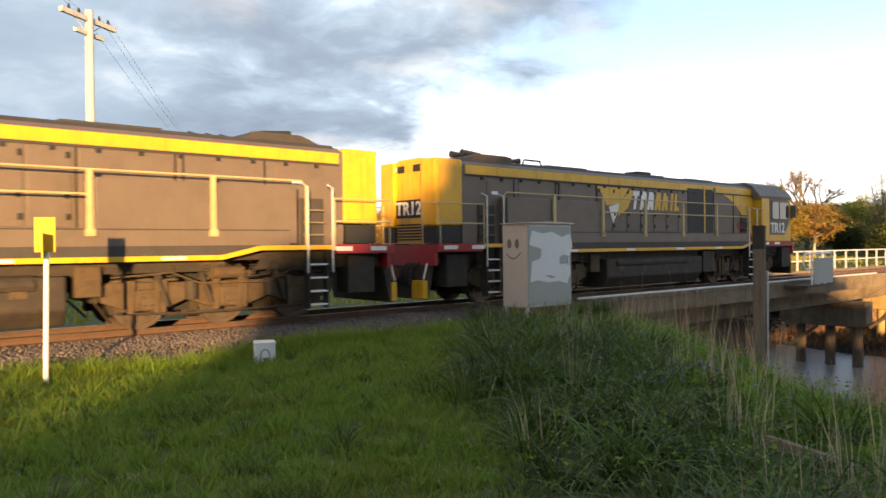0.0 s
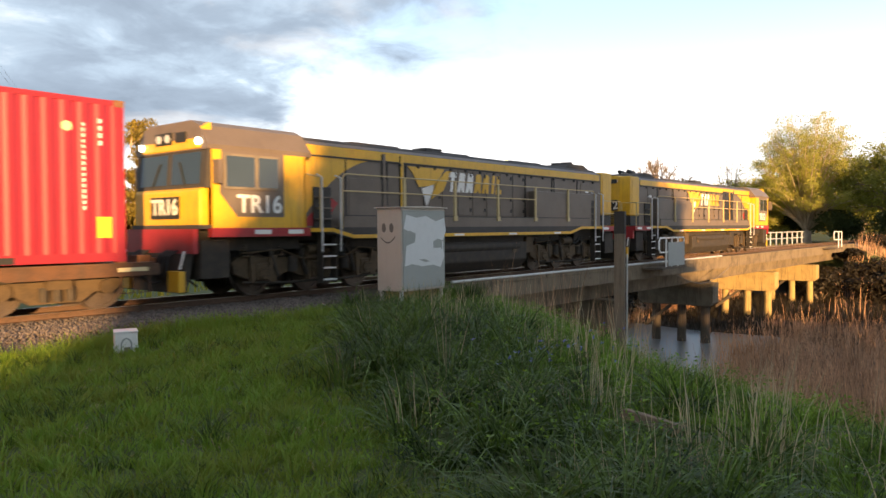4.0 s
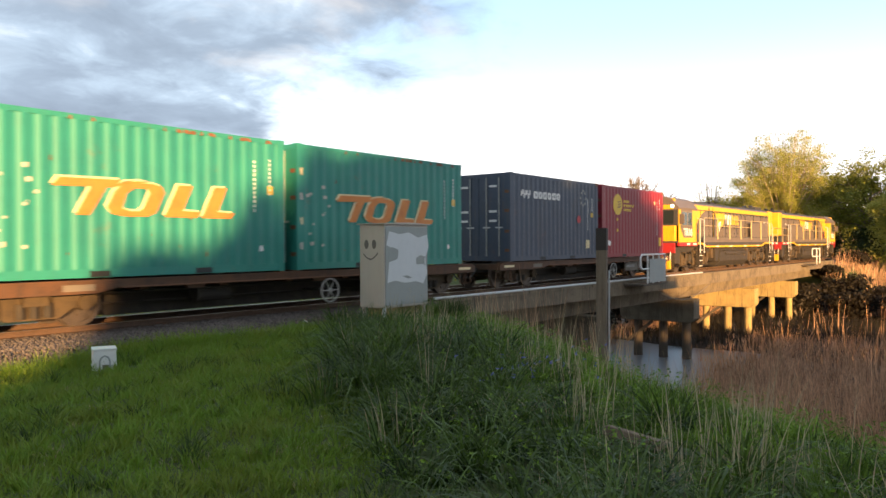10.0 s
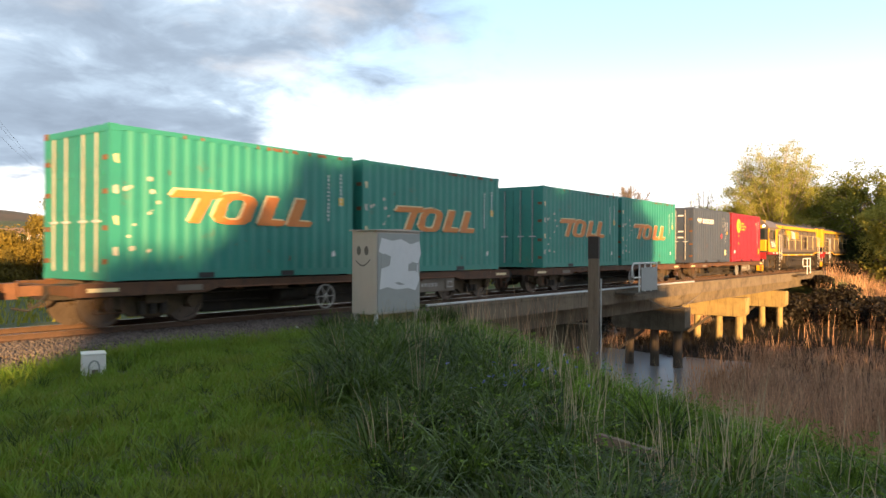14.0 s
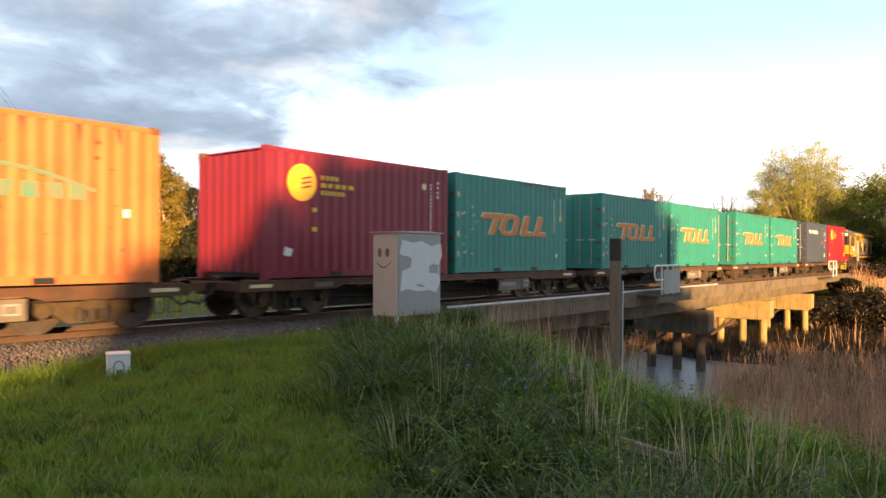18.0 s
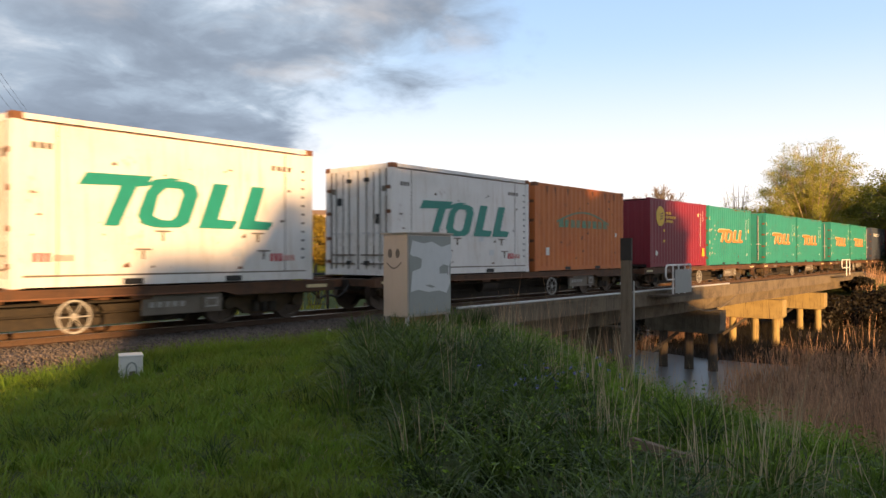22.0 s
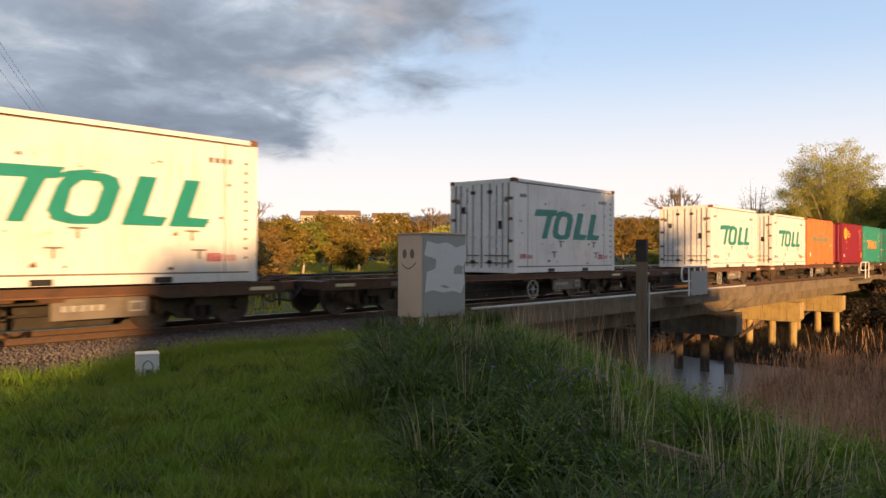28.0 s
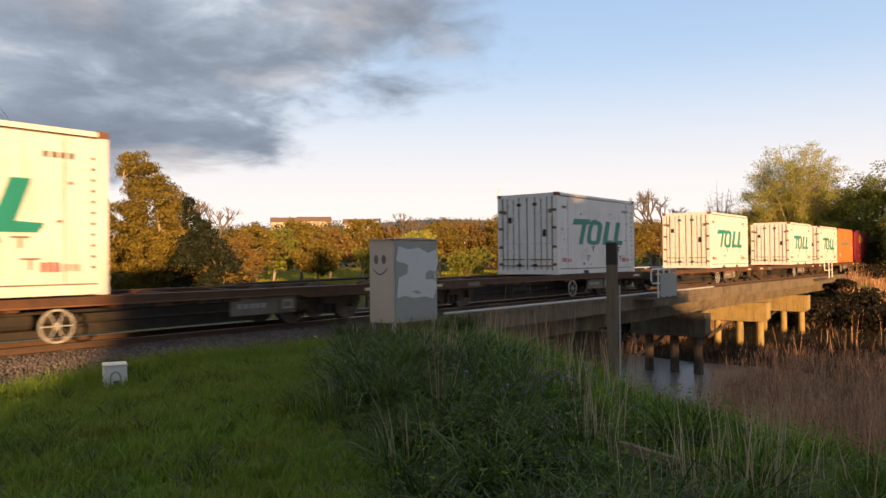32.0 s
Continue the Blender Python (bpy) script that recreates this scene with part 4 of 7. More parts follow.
def wagon():
    """A skeletal container flat with two two-axle bogies."""
    ob = thing("container_wagon", "rusty brown skeletal container wagon on two bogies", "wagon", group="container wagons")
    half = 6.86
    for s in (-1, 1):
        part("side_sill", Shape().prism([(-half, 0.80), (half, 0.80), (half, 0.60), (4.3, 0.60), (3.9, 0.70), (-3.9, 0.70), (-4.3, 0.60), (-half, 0.60)], s * 1.24, s * 1.08, "y"), M["wagon"], ob)
        part("sill_flange", Shape().box(-3.9, 3.9, *sorted((s * 1.27, s * 1.1)), 0.675, 0.70), M["rusty"], ob)
        part("edge_strip", Shape().box(-half + 0.1, half - 0.1, *sorted((s * 1.25, s * 1.05)), 0.80, 0.835), M["wagon"], ob)
    part("centre_sill", Shape().prism([(-half, 0.78), (half, 0.78), (half, 0.52), (4.0, 0.5), (3.7, 0.12), (-3.7, 0.12), (-4.0, 0.5), (-half, 0.52)], -0.32, 0.32, "y"), M["underframe"], ob)
    for x in (-6.75, -5.2, -3.4, -1.7, 0.0, 1.7, 3.4, 5.2, 6.75):
        part("cross_bearer", Shape().box(x - 0.09, x + 0.09, -1.15, 1.15, 0.62, 0.79), M["wagon"], ob)
    for s in (-1, 1):
        for e in (-1, 1):
            part("reflector", Shape().box(e * 6.35 - 0.28, e * 6.35 + 0.28, *sorted((s * 1.243, s * 1.25)), 0.68, 0.75), M["cream_sign"], ob, "pale reflective strip")
            for a in (0.23, 6.18):
                part("twist_lock", Shape().box(e * a - 0.07, e * a + 0.07, *sorted((s * 1.05, s * 1.2)), 0.83, 0.858), M["rusty"], ob)
    for y in (-1.18, 1.12):
        part("equipment_panel", Shape().box(2.35, 4.0, y, y + 0.06, 0.30, 0.66), M["wagon_plate"], ob, "grey equipment panel", bevel=0.01)
        part("panel_box", Shape().box(3.55, 3.95, y - 0.03 if y < 0 else y + 0.06, y if y < 0 else y + 0.09, 0.36, 0.62), M["wagon_plate"], ob)
    bars(ob, M["wheel_grey"], -1.18, -1, 2.5, 0.44, 0.75, 0.10, 5, seed=4)
    part("panel_frame", Shape().box(3.62, 3.88, -1.216, -1.21, 0.40, 0.58), M["wheel_grey"], ob)
    part("panel_face", Shape().box(3.65, 3.85, -1.22, -1.216, 0.43, 0.55), M["wagon_plate"], ob)
    part("air_tank", Shape().tube((-1.9, 0.7, 0.45), (-3.0, 0.7, 0.45), 0.19, n=14), M["underframe"], ob)
    part("brake_cylinder", Shape().tube((-1.3, -0.75, 0.45), (-2.1, -0.75, 0.45), 0.16, n=14), M["underframe"], ob)
    part("brake_pipe", Shape().pipe([(-6.7, -0.9, 0.58), (6.7, -0.9, 0.58)], 0.025), M["underframe"], ob)
    hx = 1.15
    hw = part("handbrake_wheel", Shape().disc((0, 0, 0), 0.285, "y", 0.03, 26, 0.25).disc((0, 0, 0), 0.06, "y", 0.05, 10), M["wheel_grey"], ob, "dull grey spoked handbrake wheel", at=pose(hx, -1.22, 0.37))
    for k in range(6):
        a = math.pi * k / 3
        part("spoke", Shape().tube((0.04 * math.cos(a), 0, 0.04 * math.sin(a)), (0.26 * math.cos(a), 0, 0.26 * math.sin(a)), 0.013, n=6), M["wheel_grey"], hw)
    part("handbrake_shaft", Shape().tube((0, 0.02, 0), (0, 0.9, 0), 0.025), M["underframe"], hw)
    for s in (-1, 1):
        for x in (-2.6, 0.6, 2.1):
            part("gusset", Shape().prism([(x, 0.70), (x + 0.5, 0.70), (x + 0.42, 0.60), (x + 0.08, 0.60)], s * 1.20, s * 1.14, "y"), M["wagon"], ob)
        for x in (-6.5, -6.2, 6.15, 6.45):
            part("shunter_step", Shape().pipe([(x, s * 1.2, 0.62), (x, s * 1.22, 0.30), (x + 0.22, s * 1.22, 0.30), (x + 0.22, s * 1.2, 0.62)], 0.016), M["wagon"], ob)
        part("data_plate", Shape().box(-4.9, -4.35, *sorted((s * 1.243, s * 1.25)), 0.65, 0.76), M["wagon_plate"], ob)
        part("brake_rod", Shape().tube((-4.2, s * 0.55, 0.36), (4.2, s * 0.55, 0.36), 0.022), M["underframe"], ob)
    for e in (-1, 1):
        part("coupler", Shape().box(*sorted((e * half, e * (half + 0.62))), -0.09, 0.09, 0.60, 0.78).box(*sorted((e * (half + 0.45), e * (half + 0.72))), -0.16, 0.16, 0.56, 0.84), M["rusty"], ob)
        part("air_hose", Shape().pipe([(e * half, -0.35, 0.66), (e * (half + 0.15), -0.36, 0.5), (e * (half + 0.35), -0.34, 0.36), (e * (half + 0.6), -0.3, 0.42)], 0.025), M["black"], ob)
        bx = e * 5.2
        part("bolster", Shape().box(bx - 0.2, bx + 0.2, -1.0, 1.0, 0.42, 0.60), M["bogie"], ob)
        for s in (-1, 1):
            part("bogie_side_frame", Shape().prism([(bx - 1.12, 0.50), (bx - 1.05, 0.58), (bx - 0.5, 0.60), (bx - 0.32, 0.66), (bx + 0.32, 0.66), (bx + 0.5, 0.60), (bx + 1.05, 0.58), (bx + 1.12, 0.50), (bx + 1.08, 0.36), (bx + 0.66, 0.34),
                 (bx + 0.42, 0.18), (bx - 0.42, 0.18), (bx - 0.66, 0.34), (bx - 1.08, 0.36)], s * 0.84, s * 0.72, "y"), M["bogie"], ob)
            for a in (-0.22, 0.0, 0.22):
                part("spring", Shape().tube((bx + a, s * 0.88, 0.22), (bx + a, s * 0.88, 0.46), 0.075, n=10), M["underframe"], ob)
            for a in (-0.85, 0.85):
                part("axle_box", Shape().tube((bx + a, s * 0.70, 0.42), (bx + a, s * 0.93, 0.42), 0.13, n=12), M["bogie"], ob)
        for a in (-0.85, 0.85):
            wheelset(ob, bx + a, 0.42)
    return ob


def locomotive(number, black_panel):
    """A hood locomotive: the cab at +x, walkways with handrails, two three-axle bogies."""
    ob = thing("diesel_locomotive", "yellow and grey hood diesel locomotive with side walkways", "locomotive", group="locomotives of the train")
    Y, G, U = M["yellow"], M["loco_grey"], M["underframe"]
    hw, pw = 1.02, 1.34                      # half widths of the hood and of the walkway
    top, hood_top, side_top = 1.44, 3.42, 3.30
    # frame and walkway
    part("frame", Shape().box(-8.9, 8.7, -1.0, 1.0, 0.98, 1.40), U, ob)
    for s in (-1, 1):
        part("walkway", Shape().prism([(-9.0, 1.44), (-9.0, 1.36), (-5.9, 1.36), (-5.2, 1.20), (4.9, 1.20), (5.6, 1.36), (6.1, 1.36), (6.1, 1.44)], s * 0.98, s * pw, "y"), M["roof_dark"], ob)
        # the yellow sill line, which dips between the bogies
        line = [(-7.6, 1.43), (-6.0, 1.43), (-5.25, 1.27), (4.75, 1.27), (5.4, 1.43), (6.05, 1.43)]
        part("sill_line", Shape().prism(line + [(a, b - 0.085) for a, b in reversed(line)], s * pw, s * (pw + 0.012), "y"), Y, ob, "bright yellow sill stripe")
        part("sill_skirt", Shape().prism([(-6.0, 1.35), (-5.25, 1.19), (4.75, 1.19), (5.05, 1.27), (5.05, 1.70), (-6.6, 1.70), (-6.6, 1.42)], s * (pw - 0.03), s * (pw - 0.005), "y"), G, ob)
        part("skirt_seam", Shape().box(-6.6, 5.05, *sorted((s * (pw - 0.06), s * (pw - 0.002))), 1.70, 1.725), M["roof_dark"], ob)
        for x in (-4.6, -2.0, 0.6, 2.9):
            part("reflector", Shape().box(x, x + 0.42, *sorted((s * (pw + 0.012), s * (pw + 0.02))), 1.20, 1.255), M["white_paint"], ob)
        for x0, x1 in ((-9.05, -7.65), (6.05, 8.5)):
            part("buffer_beam_side", Shape().box(x0, x1, *sorted((s * (pw - 0.1), s * (pw + 0.01))), 1.26, 1.44), M["loco_red"], ob, "red sill end")
            for k in range(2):
                a = x0 + 0.2 + k * 0.85
                part("reflector", Shape().box(a, a + 0.4, *sorted((s * (pw + 0.01), s * (pw + 0.017))), 1.31, 1.40), M["white_paint"], ob)
    # hood body
    roof_edge = [(-hw, 1.42), (-hw, side_top), (-hw + 0.22, hood_top), (hw - 0.22, hood_top), (hw, side_top), (hw, 1.42)]
    part("hood", Shape().prism(roof_edge, -8.0, 6.15), G, ob)
    part("hood_roof", Shape().prism([(-hw + 0.16, hood_top - 0.03), (-hw + 0.26, hood_top + 0.05), (hw - 0.26, hood_top + 0.05), (hw - 0.16, hood_top - 0.03)], -7.9, 6.1), M["roof_dark"], ob)
    part("roof_fan_housing", Shape().prism([(-7.7, 3.44), (-7.2, 3.62), (-6.2, 3.62), (-5.9, 3.44)], -0.75, 0.75, "y"), M["roof_dark"], ob)
    for x in (-4.5, -0.6, 2.4):
        part("roof_hatch", Shape().box(x, x + 1.7, -0.6, 0.6, 3.44, 3.53), M["roof_dark"], ob, bevel=0.02)
    part("exhaust", Shape().box(0.2, 0.9, -0.25, 0.25, 3.5, 3.66), M["black"], ob)
    for s in (-1, 1):
        part("air_horn", Shape().tube((-6.6, s * 0.2, 3.70), (-7.25, s * 0.2, 3.70), 0.03, 0.085, 10).tube((-6.9, s * 0.2, 3.6), (-6.9, s * 0.2, 3.7), 0.03), M["black"], ob)
    for s in (-1, 1):
        # yellow cantrail
        part("cantrail", Shape().box(-7.9, 3.4, *sorted((s * hw, s * (hw + 0.012))), 3.08, 3.29), Y, ob, "yellow stripe along the top of the hood")
        # the yellow sweep beside the cab
        part("cab_sweep", Shape().prism([(3.35, 3.29)] + [(3.4, 3.08)] + [(3.4 + 0.2 * k, 3.08 - 1.6 * (k / 13.6) ** 2.2) for k in range(1, 14)] + [(6.13, 1.48), (6.13, 3.29)], s * hw, s * (hw + 0.010), "y"), Y, ob, "curved yellow panel beside the cab")
        part("red_sweep", Shape().prism([(5.2, 2.15), (6.13, 1.48), (5.4, 1.48), (4.95, 2.0)], s * (hw + 0.001), s * (hw + 0.013), "y"), M["loco_red"], ob)
        # hood doors in the side
        for k in range(7):
            x = -2.9 + 0.68 * k
            part("hood_door", Shape().box(x + 0.02, x + 0.64, *sorted((s * hw, s * (hw + 0.018))), 1.75, 3.02), G, ob, bevel=0.006)
            part("latch", Shape().box(x + 0.06, x + 0.12, *sorted((s * (hw + 0.018), s * (hw + 0.04))), 2.2, 2.3), M["black"], ob)
        for x0, x1, z0, z1 in ((-7.2, -6.5, 2.3, 2.95), (-6.1, -4.6, 1.55, 3.0), (-4.5, -3.0, 1.55, 3.0), (3.3, 4.6, 1.6, 2.6)):
            part("side_panel", Shape().box(x0, x1, *sorted((s * hw, s * (hw + 0.015))), z0, z1), G, ob, bevel=0.006)
        for k in range(16):
            x = -7.4 + 0.68 * k
            part("lifting_eye", Shape().box(x, x + 0.07, *sorted((s * (hw + 0.01), s * (hw + 0.05))), 2.96, 3.03), M["black"], ob)
        for x in (-6.25, -4.55, -2.95, 1.9, 3.3, 4.7):
            part("seam", Shape().box(x - 0.012, x + 0.012, *sorted((s * hw, s * (hw + 0.022))), 1.46, 3.06), M["black"], ob)
        for x in (2.77, 3.42):
            part("hood_pillar", Shape().box(x - 0.05, x + 0.05, *sorted((s * hw, s * (hw + 0.035))), 1.72, 3.24), G if x > 3 else Y, ob, bevel=0.01)
            # a black strip paints the pillar's shadow on the hood
            part("pillar_shadow_gap", Shape().box(x + 0.052, x + 0.075, *sorted((s * hw, s * (hw + 0.024))), 1.72, 3.22), M["black"], ob)
        for k in range(6):
            part("door_hinge", Shape().box(-2.86 + 0.68 * k, -2.80 + 0.68 * k, *sorted((s * (hw + 0.018), s * (hw + 0.036))), 2.84, 2.94), M["black"], ob)
            part("door_hinge", Shape().box(-2.86 + 0.68 * k, -2.80 + 0.68 * k, *sorted((s * (hw + 0.018), s * (hw + 0.036))), 1.86, 1.96), M["black"], ob)
        part("grime_rail", Shape().box(-7.9, 6.0, *sorted((s * hw, s * (hw + 0.03))), 3.03, 3.07), M["roof_dark"], ob)
        for x in (-7.05, -6.6):
            part("data_label", Shape().box(x, x + 0.22, *sorted((s * (hw + 0.015), s * (hw + 0.02))), 2.62 - 0.45 * (x > -7), 2.70 - 0.45 * (x > -7)), M["white_paint"], ob)
        # battery and filter boxes on the walkway
        part("equipment_box", Shape().box(-6.78, -3.15, *sorted((s * hw, s * (pw - 0.035))), 1.46, 2.55), G, ob, "plain grey walkway box", bevel=0.02)
        for x in (-4.7, 2.6):
            part("filter_grille", Shape().box(x, x + 0.03, *sorted((s * hw, s * (hw + 0.03))), 1.5, 3.05), M["black"], ob)
        # the operator's mark as plain shapes: a yellow chevron, white and yellow blocks
        d0, d1 = s * (hw + 0.0185), s * (hw + 0.027)

        def mark(pts, mat, name="logo_block"):
            cx = 0.06 if s > 0 else -0.45
            part(name, Shape().prism([(cx + (a if s < 0 else -a), b) for a, b in pts], d0, d1, "y"), mat, ob)

        mark([(-2.5, 3.0), (-1.0, 3.0), (-1.15, 2.82), (-2.28, 2.82)], Y, "logo_chevron")
        mark([(-2.28, 2.82), (-1.15, 2.82), (-1.45, 2.55), (-2.05, 2.48)], Y, "logo_chevron")
        mark([(-0.92, 2.96), (-0.70, 2.96), (-1.05, 2.42), (-1.55, 2.18), (-1.45, 2.55)], Y, "logo_chevron")
        mark([(-1.95, 2.45), (-1.35, 2.60), (-1.75, 1.98)], M["white_paint"], "logo_point")
        z0, h = 2.40, 0.54
        for k in range(7):
            a = -0.80 + 0.385 * k
            if k == 0:
                pts = [(a, z0 + h), (a + 0.36, z0 + h), (a + 0.33, z0 + h - 0.14), (a + 0.24, z0 + h - 0.14), (a + 0.15, z0), (a + 0.03, z0), (a + 0.11, z0 + h - 0.14), (a - 0.03, z0 + h - 0.14)]
            elif k == 5:
                pts = [(a + 0.04, z0), (a + 0.17, z0), (a + 0.25, z0 + h), (a + 0.12, z0 + h)]
            elif k == 6:
                pts = [(a - 0.12, z0), (a + 0.16, z0), (a + 0.18, z0 + 0.13), (a + 0.04, z0 + 0.13), (a + 0.10, z0 + h), (a - 0.03, z0 + h)]
            else:
                pts = [(a - 0.04, z0), (a + 0.09, z0), (a + 0.14, z0 + 0.14), (a + 0.18, z0), (a + 0.29, z0), (a + 0.33, z0 + h - 0.05), (a + 0.27, z0 + h), (a + 0.10, z0 + h)]
            mark(pts, M["white_paint"] if k < 3 else Y)
        if black_panel:
            part("radiator_panel", Shape().box(1.75, 3.3, *sorted((s * hw, s * (hw + 0.03))), 1.6, 3.15), M["black"], ob, "black radiator intake panel")
    # hood end: taller yellow lockers, number board, lights
    part("hood_end", Shape().prism([(-0.62, 1.44), (-0.62, 3.35), (-0.4, 3.45), (0.4, 3.45), (0.62, 3.35), (0.62, 1.44)], -8.75, -8.0), Y, ob)
    for s in (-1, 1):
        part("end_locker", Shape().box(-8.85, -8.0, *sorted((s * 0.50, s * 1.04)), 1.85, 3.40), Y, ob, bevel=0.04)
        part("locker_door", Shape().box(-8.7, -8.1, *sorted((s * 1.04, s * 1.055)), 1.95, 3.25), Y, ob, bevel=0.008)
        part("end_louvre", Shape().box(-8.8, -8.05, *sorted((s * 0.5, s * 1.03)), 1.46, 1.84), M["black"], ob)
        part("number_light", Shape().box(-8.79, -8.75, *sorted((s * 0.18, s * 0.42)), 3.14, 3.30), M["black"], ob)
        part("tail_lamp", Shape().tube((-8.76, s * 0.52, 3.22), (-8.80, s * 0.52, 3.22), 0.06, n=10), M["galvanised"], ob)
    part("number_board", Shape().box(-8.785, -8.75, -0.48, 0.48, 2.05, 2.48), M["black"], ob)
    lettering("number", number, 0.44, M["white_paint"], ob, pose(-8.79, 0, 2.26, 90, 0, -90))
    for k in range(6):
        part("vent_slat", Shape().box(-8.775, -8.75, -0.45, 0.45, 1.52 + 0.07 * k, 1.56 + 0.07 * k), M["black"], ob)
    # the cab
    c = 1.33
    for s in (-1, 1):
        part("cab_side", Shape().prism([(6.17, 1.44), (8.45, 1.44), (8.45, 2.98), (6.17, 2.98)], s * (c - 0.05), s * c, "y"), Y, ob)
        part("cab_side_panel", Shape().prism([(6.75, 1.66), (7.9, 1.66), (8.3, 2.12), (8.25, 2.96), (6.75, 2.96)], s * c, s * (c + 0.008), "y"), G, ob, "grey panel round the cab windows")
        for x0, x1 in ((7.5, 8.16), (6.92, 7.40)):
            fr = part("window_frame", Shape().box(x0 - 0.05, x1 + 0.05, *sorted((s * (c + 0.008), s * (c + 0.03))), 2.20, 2.90), M["wagon_plate"], ob, bevel=0.01)
            part("window_pane", Shape().box(x0, x1, *sorted((s * (c + 0.03), s * (c + 0.036))), 2.25, 2.85), M["window_glass"], fr)
        lettering("number", number, 0.50, M["white_paint"], ob, pose(7.36, s * (c + 0.016), 1.90, 90, 0, 0 if s < 0 else 180))
        part("side_mirror", Shape().box(8.38, 8.46, *sorted((s * (c + 0.02), s * (c + 0.22))), 2.3, 2.75), G, ob)
    part("cab_back", Shape().box(6.15, 6.20, -c, c, 1.44, 2.98), Y, ob)
    part("cab_floor", Shape().box(6.17, 8.7, -c + 0.05, c - 0.05, 1.42, 1.5), M["roof_dark"], ob)
    part("cab_roof", Shape().prism([(-c, 2.96), (-c - 0.01, 3.05), (-c + 0.30, 3.44), (-c + 0.55, 3.55), (c - 0.55, 3.55), (c - 0.30, 3.44), (c + 0.01, 3.05), (c, 2.96)], 6.0, 8.55), G, ob, "domed grey cab roof")
    part("cab_front", Shape().prism([(8.45, 1.44), (8.67, 1.44), (8.67, 2.18), (8.60, 2.22), (8.45, 2.25)], -c + 0.12, c - 0.12, "y"), Y, ob, bevel=0.04)
    part("windscreen_frame", Shape().prism([(8.45, 2.22), (8.59, 2.22), (8.52, 2.98), (8.45, 2.98)], -c + 0.05, c - 0.05, "y"), M["roof_dark"], ob)
    for s in (-1, 1):
        part("windscreen", Shape().prism([(8.580, 2.30), (8.595, 2.30), (8.538, 2.92), (8.523, 2.92)], *sorted((s * 0.08, s * 1.1)), "y"), M["window_glass"], ob)
        part("wiper", Shape().tube((8.61, s * 0.6, 2.28), (8.57, s * 0.35, 2.75), 0.012), M["black"], ob)
        part("marker_lamp", Shape().tube((8.52, s * 1.05, 3.12), (8.60, s * 1.05, 3.12), 0.07, n=12), LAMP, ob, "lit white marker lamp")
        part("headlamp", Shape().tube((8.5, s * 0.16 - 0.2, 3.24), (8.60, s * 0.16 - 0.2, 3.24), 0.085, n=14), M["galvanised"], ob)
    part("headlight_brow", Shape().prism([(8.3, 2.98), (8.57, 2.98), (8.53, 3.40), (8.3, 3.52)], -1.1, 1.1, "y"), Y, ob, bevel=0.03)
    part("headlight_recess", Shape().box(8.54, 8.58, -0.5, 0.1, 3.12, 3.36), M["black"], ob)
    part("number_board", Shape().box(8.54, 8.58, 0.25, 0.6, 3.14, 3.34), M["black"], ob)
    part("number_board", Shape().box(8.67, 8.695, -0.52, 0.52, 1.62, 2.06), M["black"], ob)
    lettering("number", number, 0.44, M["white_paint"], ob, pose(8.70, 0, 1.84, 90, 0, 90))
    # pilots, steps, couplers
    for e in (-1, 1):
        x = 8.74 if e > 0 else -8.95
        part("pilot", Shape().box(*sorted((x, x + e * 0.10)), -1.25, 1.25, 0.95, 1.42), M["loco_red"], ob, "red buffer beam")
        part("cow_catcher", Shape().prism([(x, 0.95), (x + e * 0.16, 0.95), (x + e * 0.28, 0.2), (x + e * 0.16, 0.2)], -1.1, 1.1, "y"), U, ob, "grimy black pilot plate")
        for s in (-1, 1):
            part("pilot_step", Shape().box(*sorted((x + e * 0.20, x + e * 0.34)), *sorted((s * 0.72, s * 1.12)), 0.22, 0.62), Y, ob, "grimy yellow corner step", bevel=0.01)
            part("pilot_grab", Shape().tube((x + e * 0.3, s * 1.1, 0.66), (x + e * 0.2, s * 1.1, 1.0), 0.02), M["white_paint"], ob)
        part("coupler", Shape().box(*sorted((x + e * 0.05, x + e * 0.45)), -0.1, 0.1, 0.66, 0.86).box(*sorted((x + e * 0.35, x + e * 0.62)), -0.18, 0.18, 0.6, 0.92), M["rusty"], ob)
        for s in (-1, 1):
            for k in range(3):
                yy = s * (0.35 + 0.17 * k)
                part("air_hose", Shape().pipe([(x + e * 0.1, yy, 1.0), (x + e * 0.3, yy, 0.9), (x + e * 0.36, yy, 0.6), (x + e * 0.28, yy, 0.45)], 0.028), M["black"], ob)
    for s in (-1, 1):
        for x in (5.45, -7.25):
            lad = part("ladder", Shape().box(x - 0.22, x - 0.19, *sorted((s * 1.12, s * 1.30)), 0.2, 1.36).box(x + 0.19, x + 0.22, *sorted((s * 1.12, s * 1.30)), 0.2, 1.36), M["underframe"], ob)
            for k in range(4):
                part("tread", Shape().box(x - 0.19, x + 0.19, *sorted((s * 1.10, s * 1.31)), 0.26 + 0.26 * k, 0.29 + 0.26 * k), M["white_paint"], lad, "white-edged step")
            part("step_recess", Shape().box(x - 0.26, x + 0.26, *sorted((s * (hw + 0.02), s * (hw + 0.04))), 1.44, 2.35), M["roof_dark"], ob)
            for k in range(3):
                part("upper_tread", Shape().box(x - 0.2, x + 0.2, *sorted((s * (hw + 0.04), s * (hw + 0.16))), 1.62 + 0.24 * k, 1.65 + 0.24 * k), M["wagon_plate"], ob)
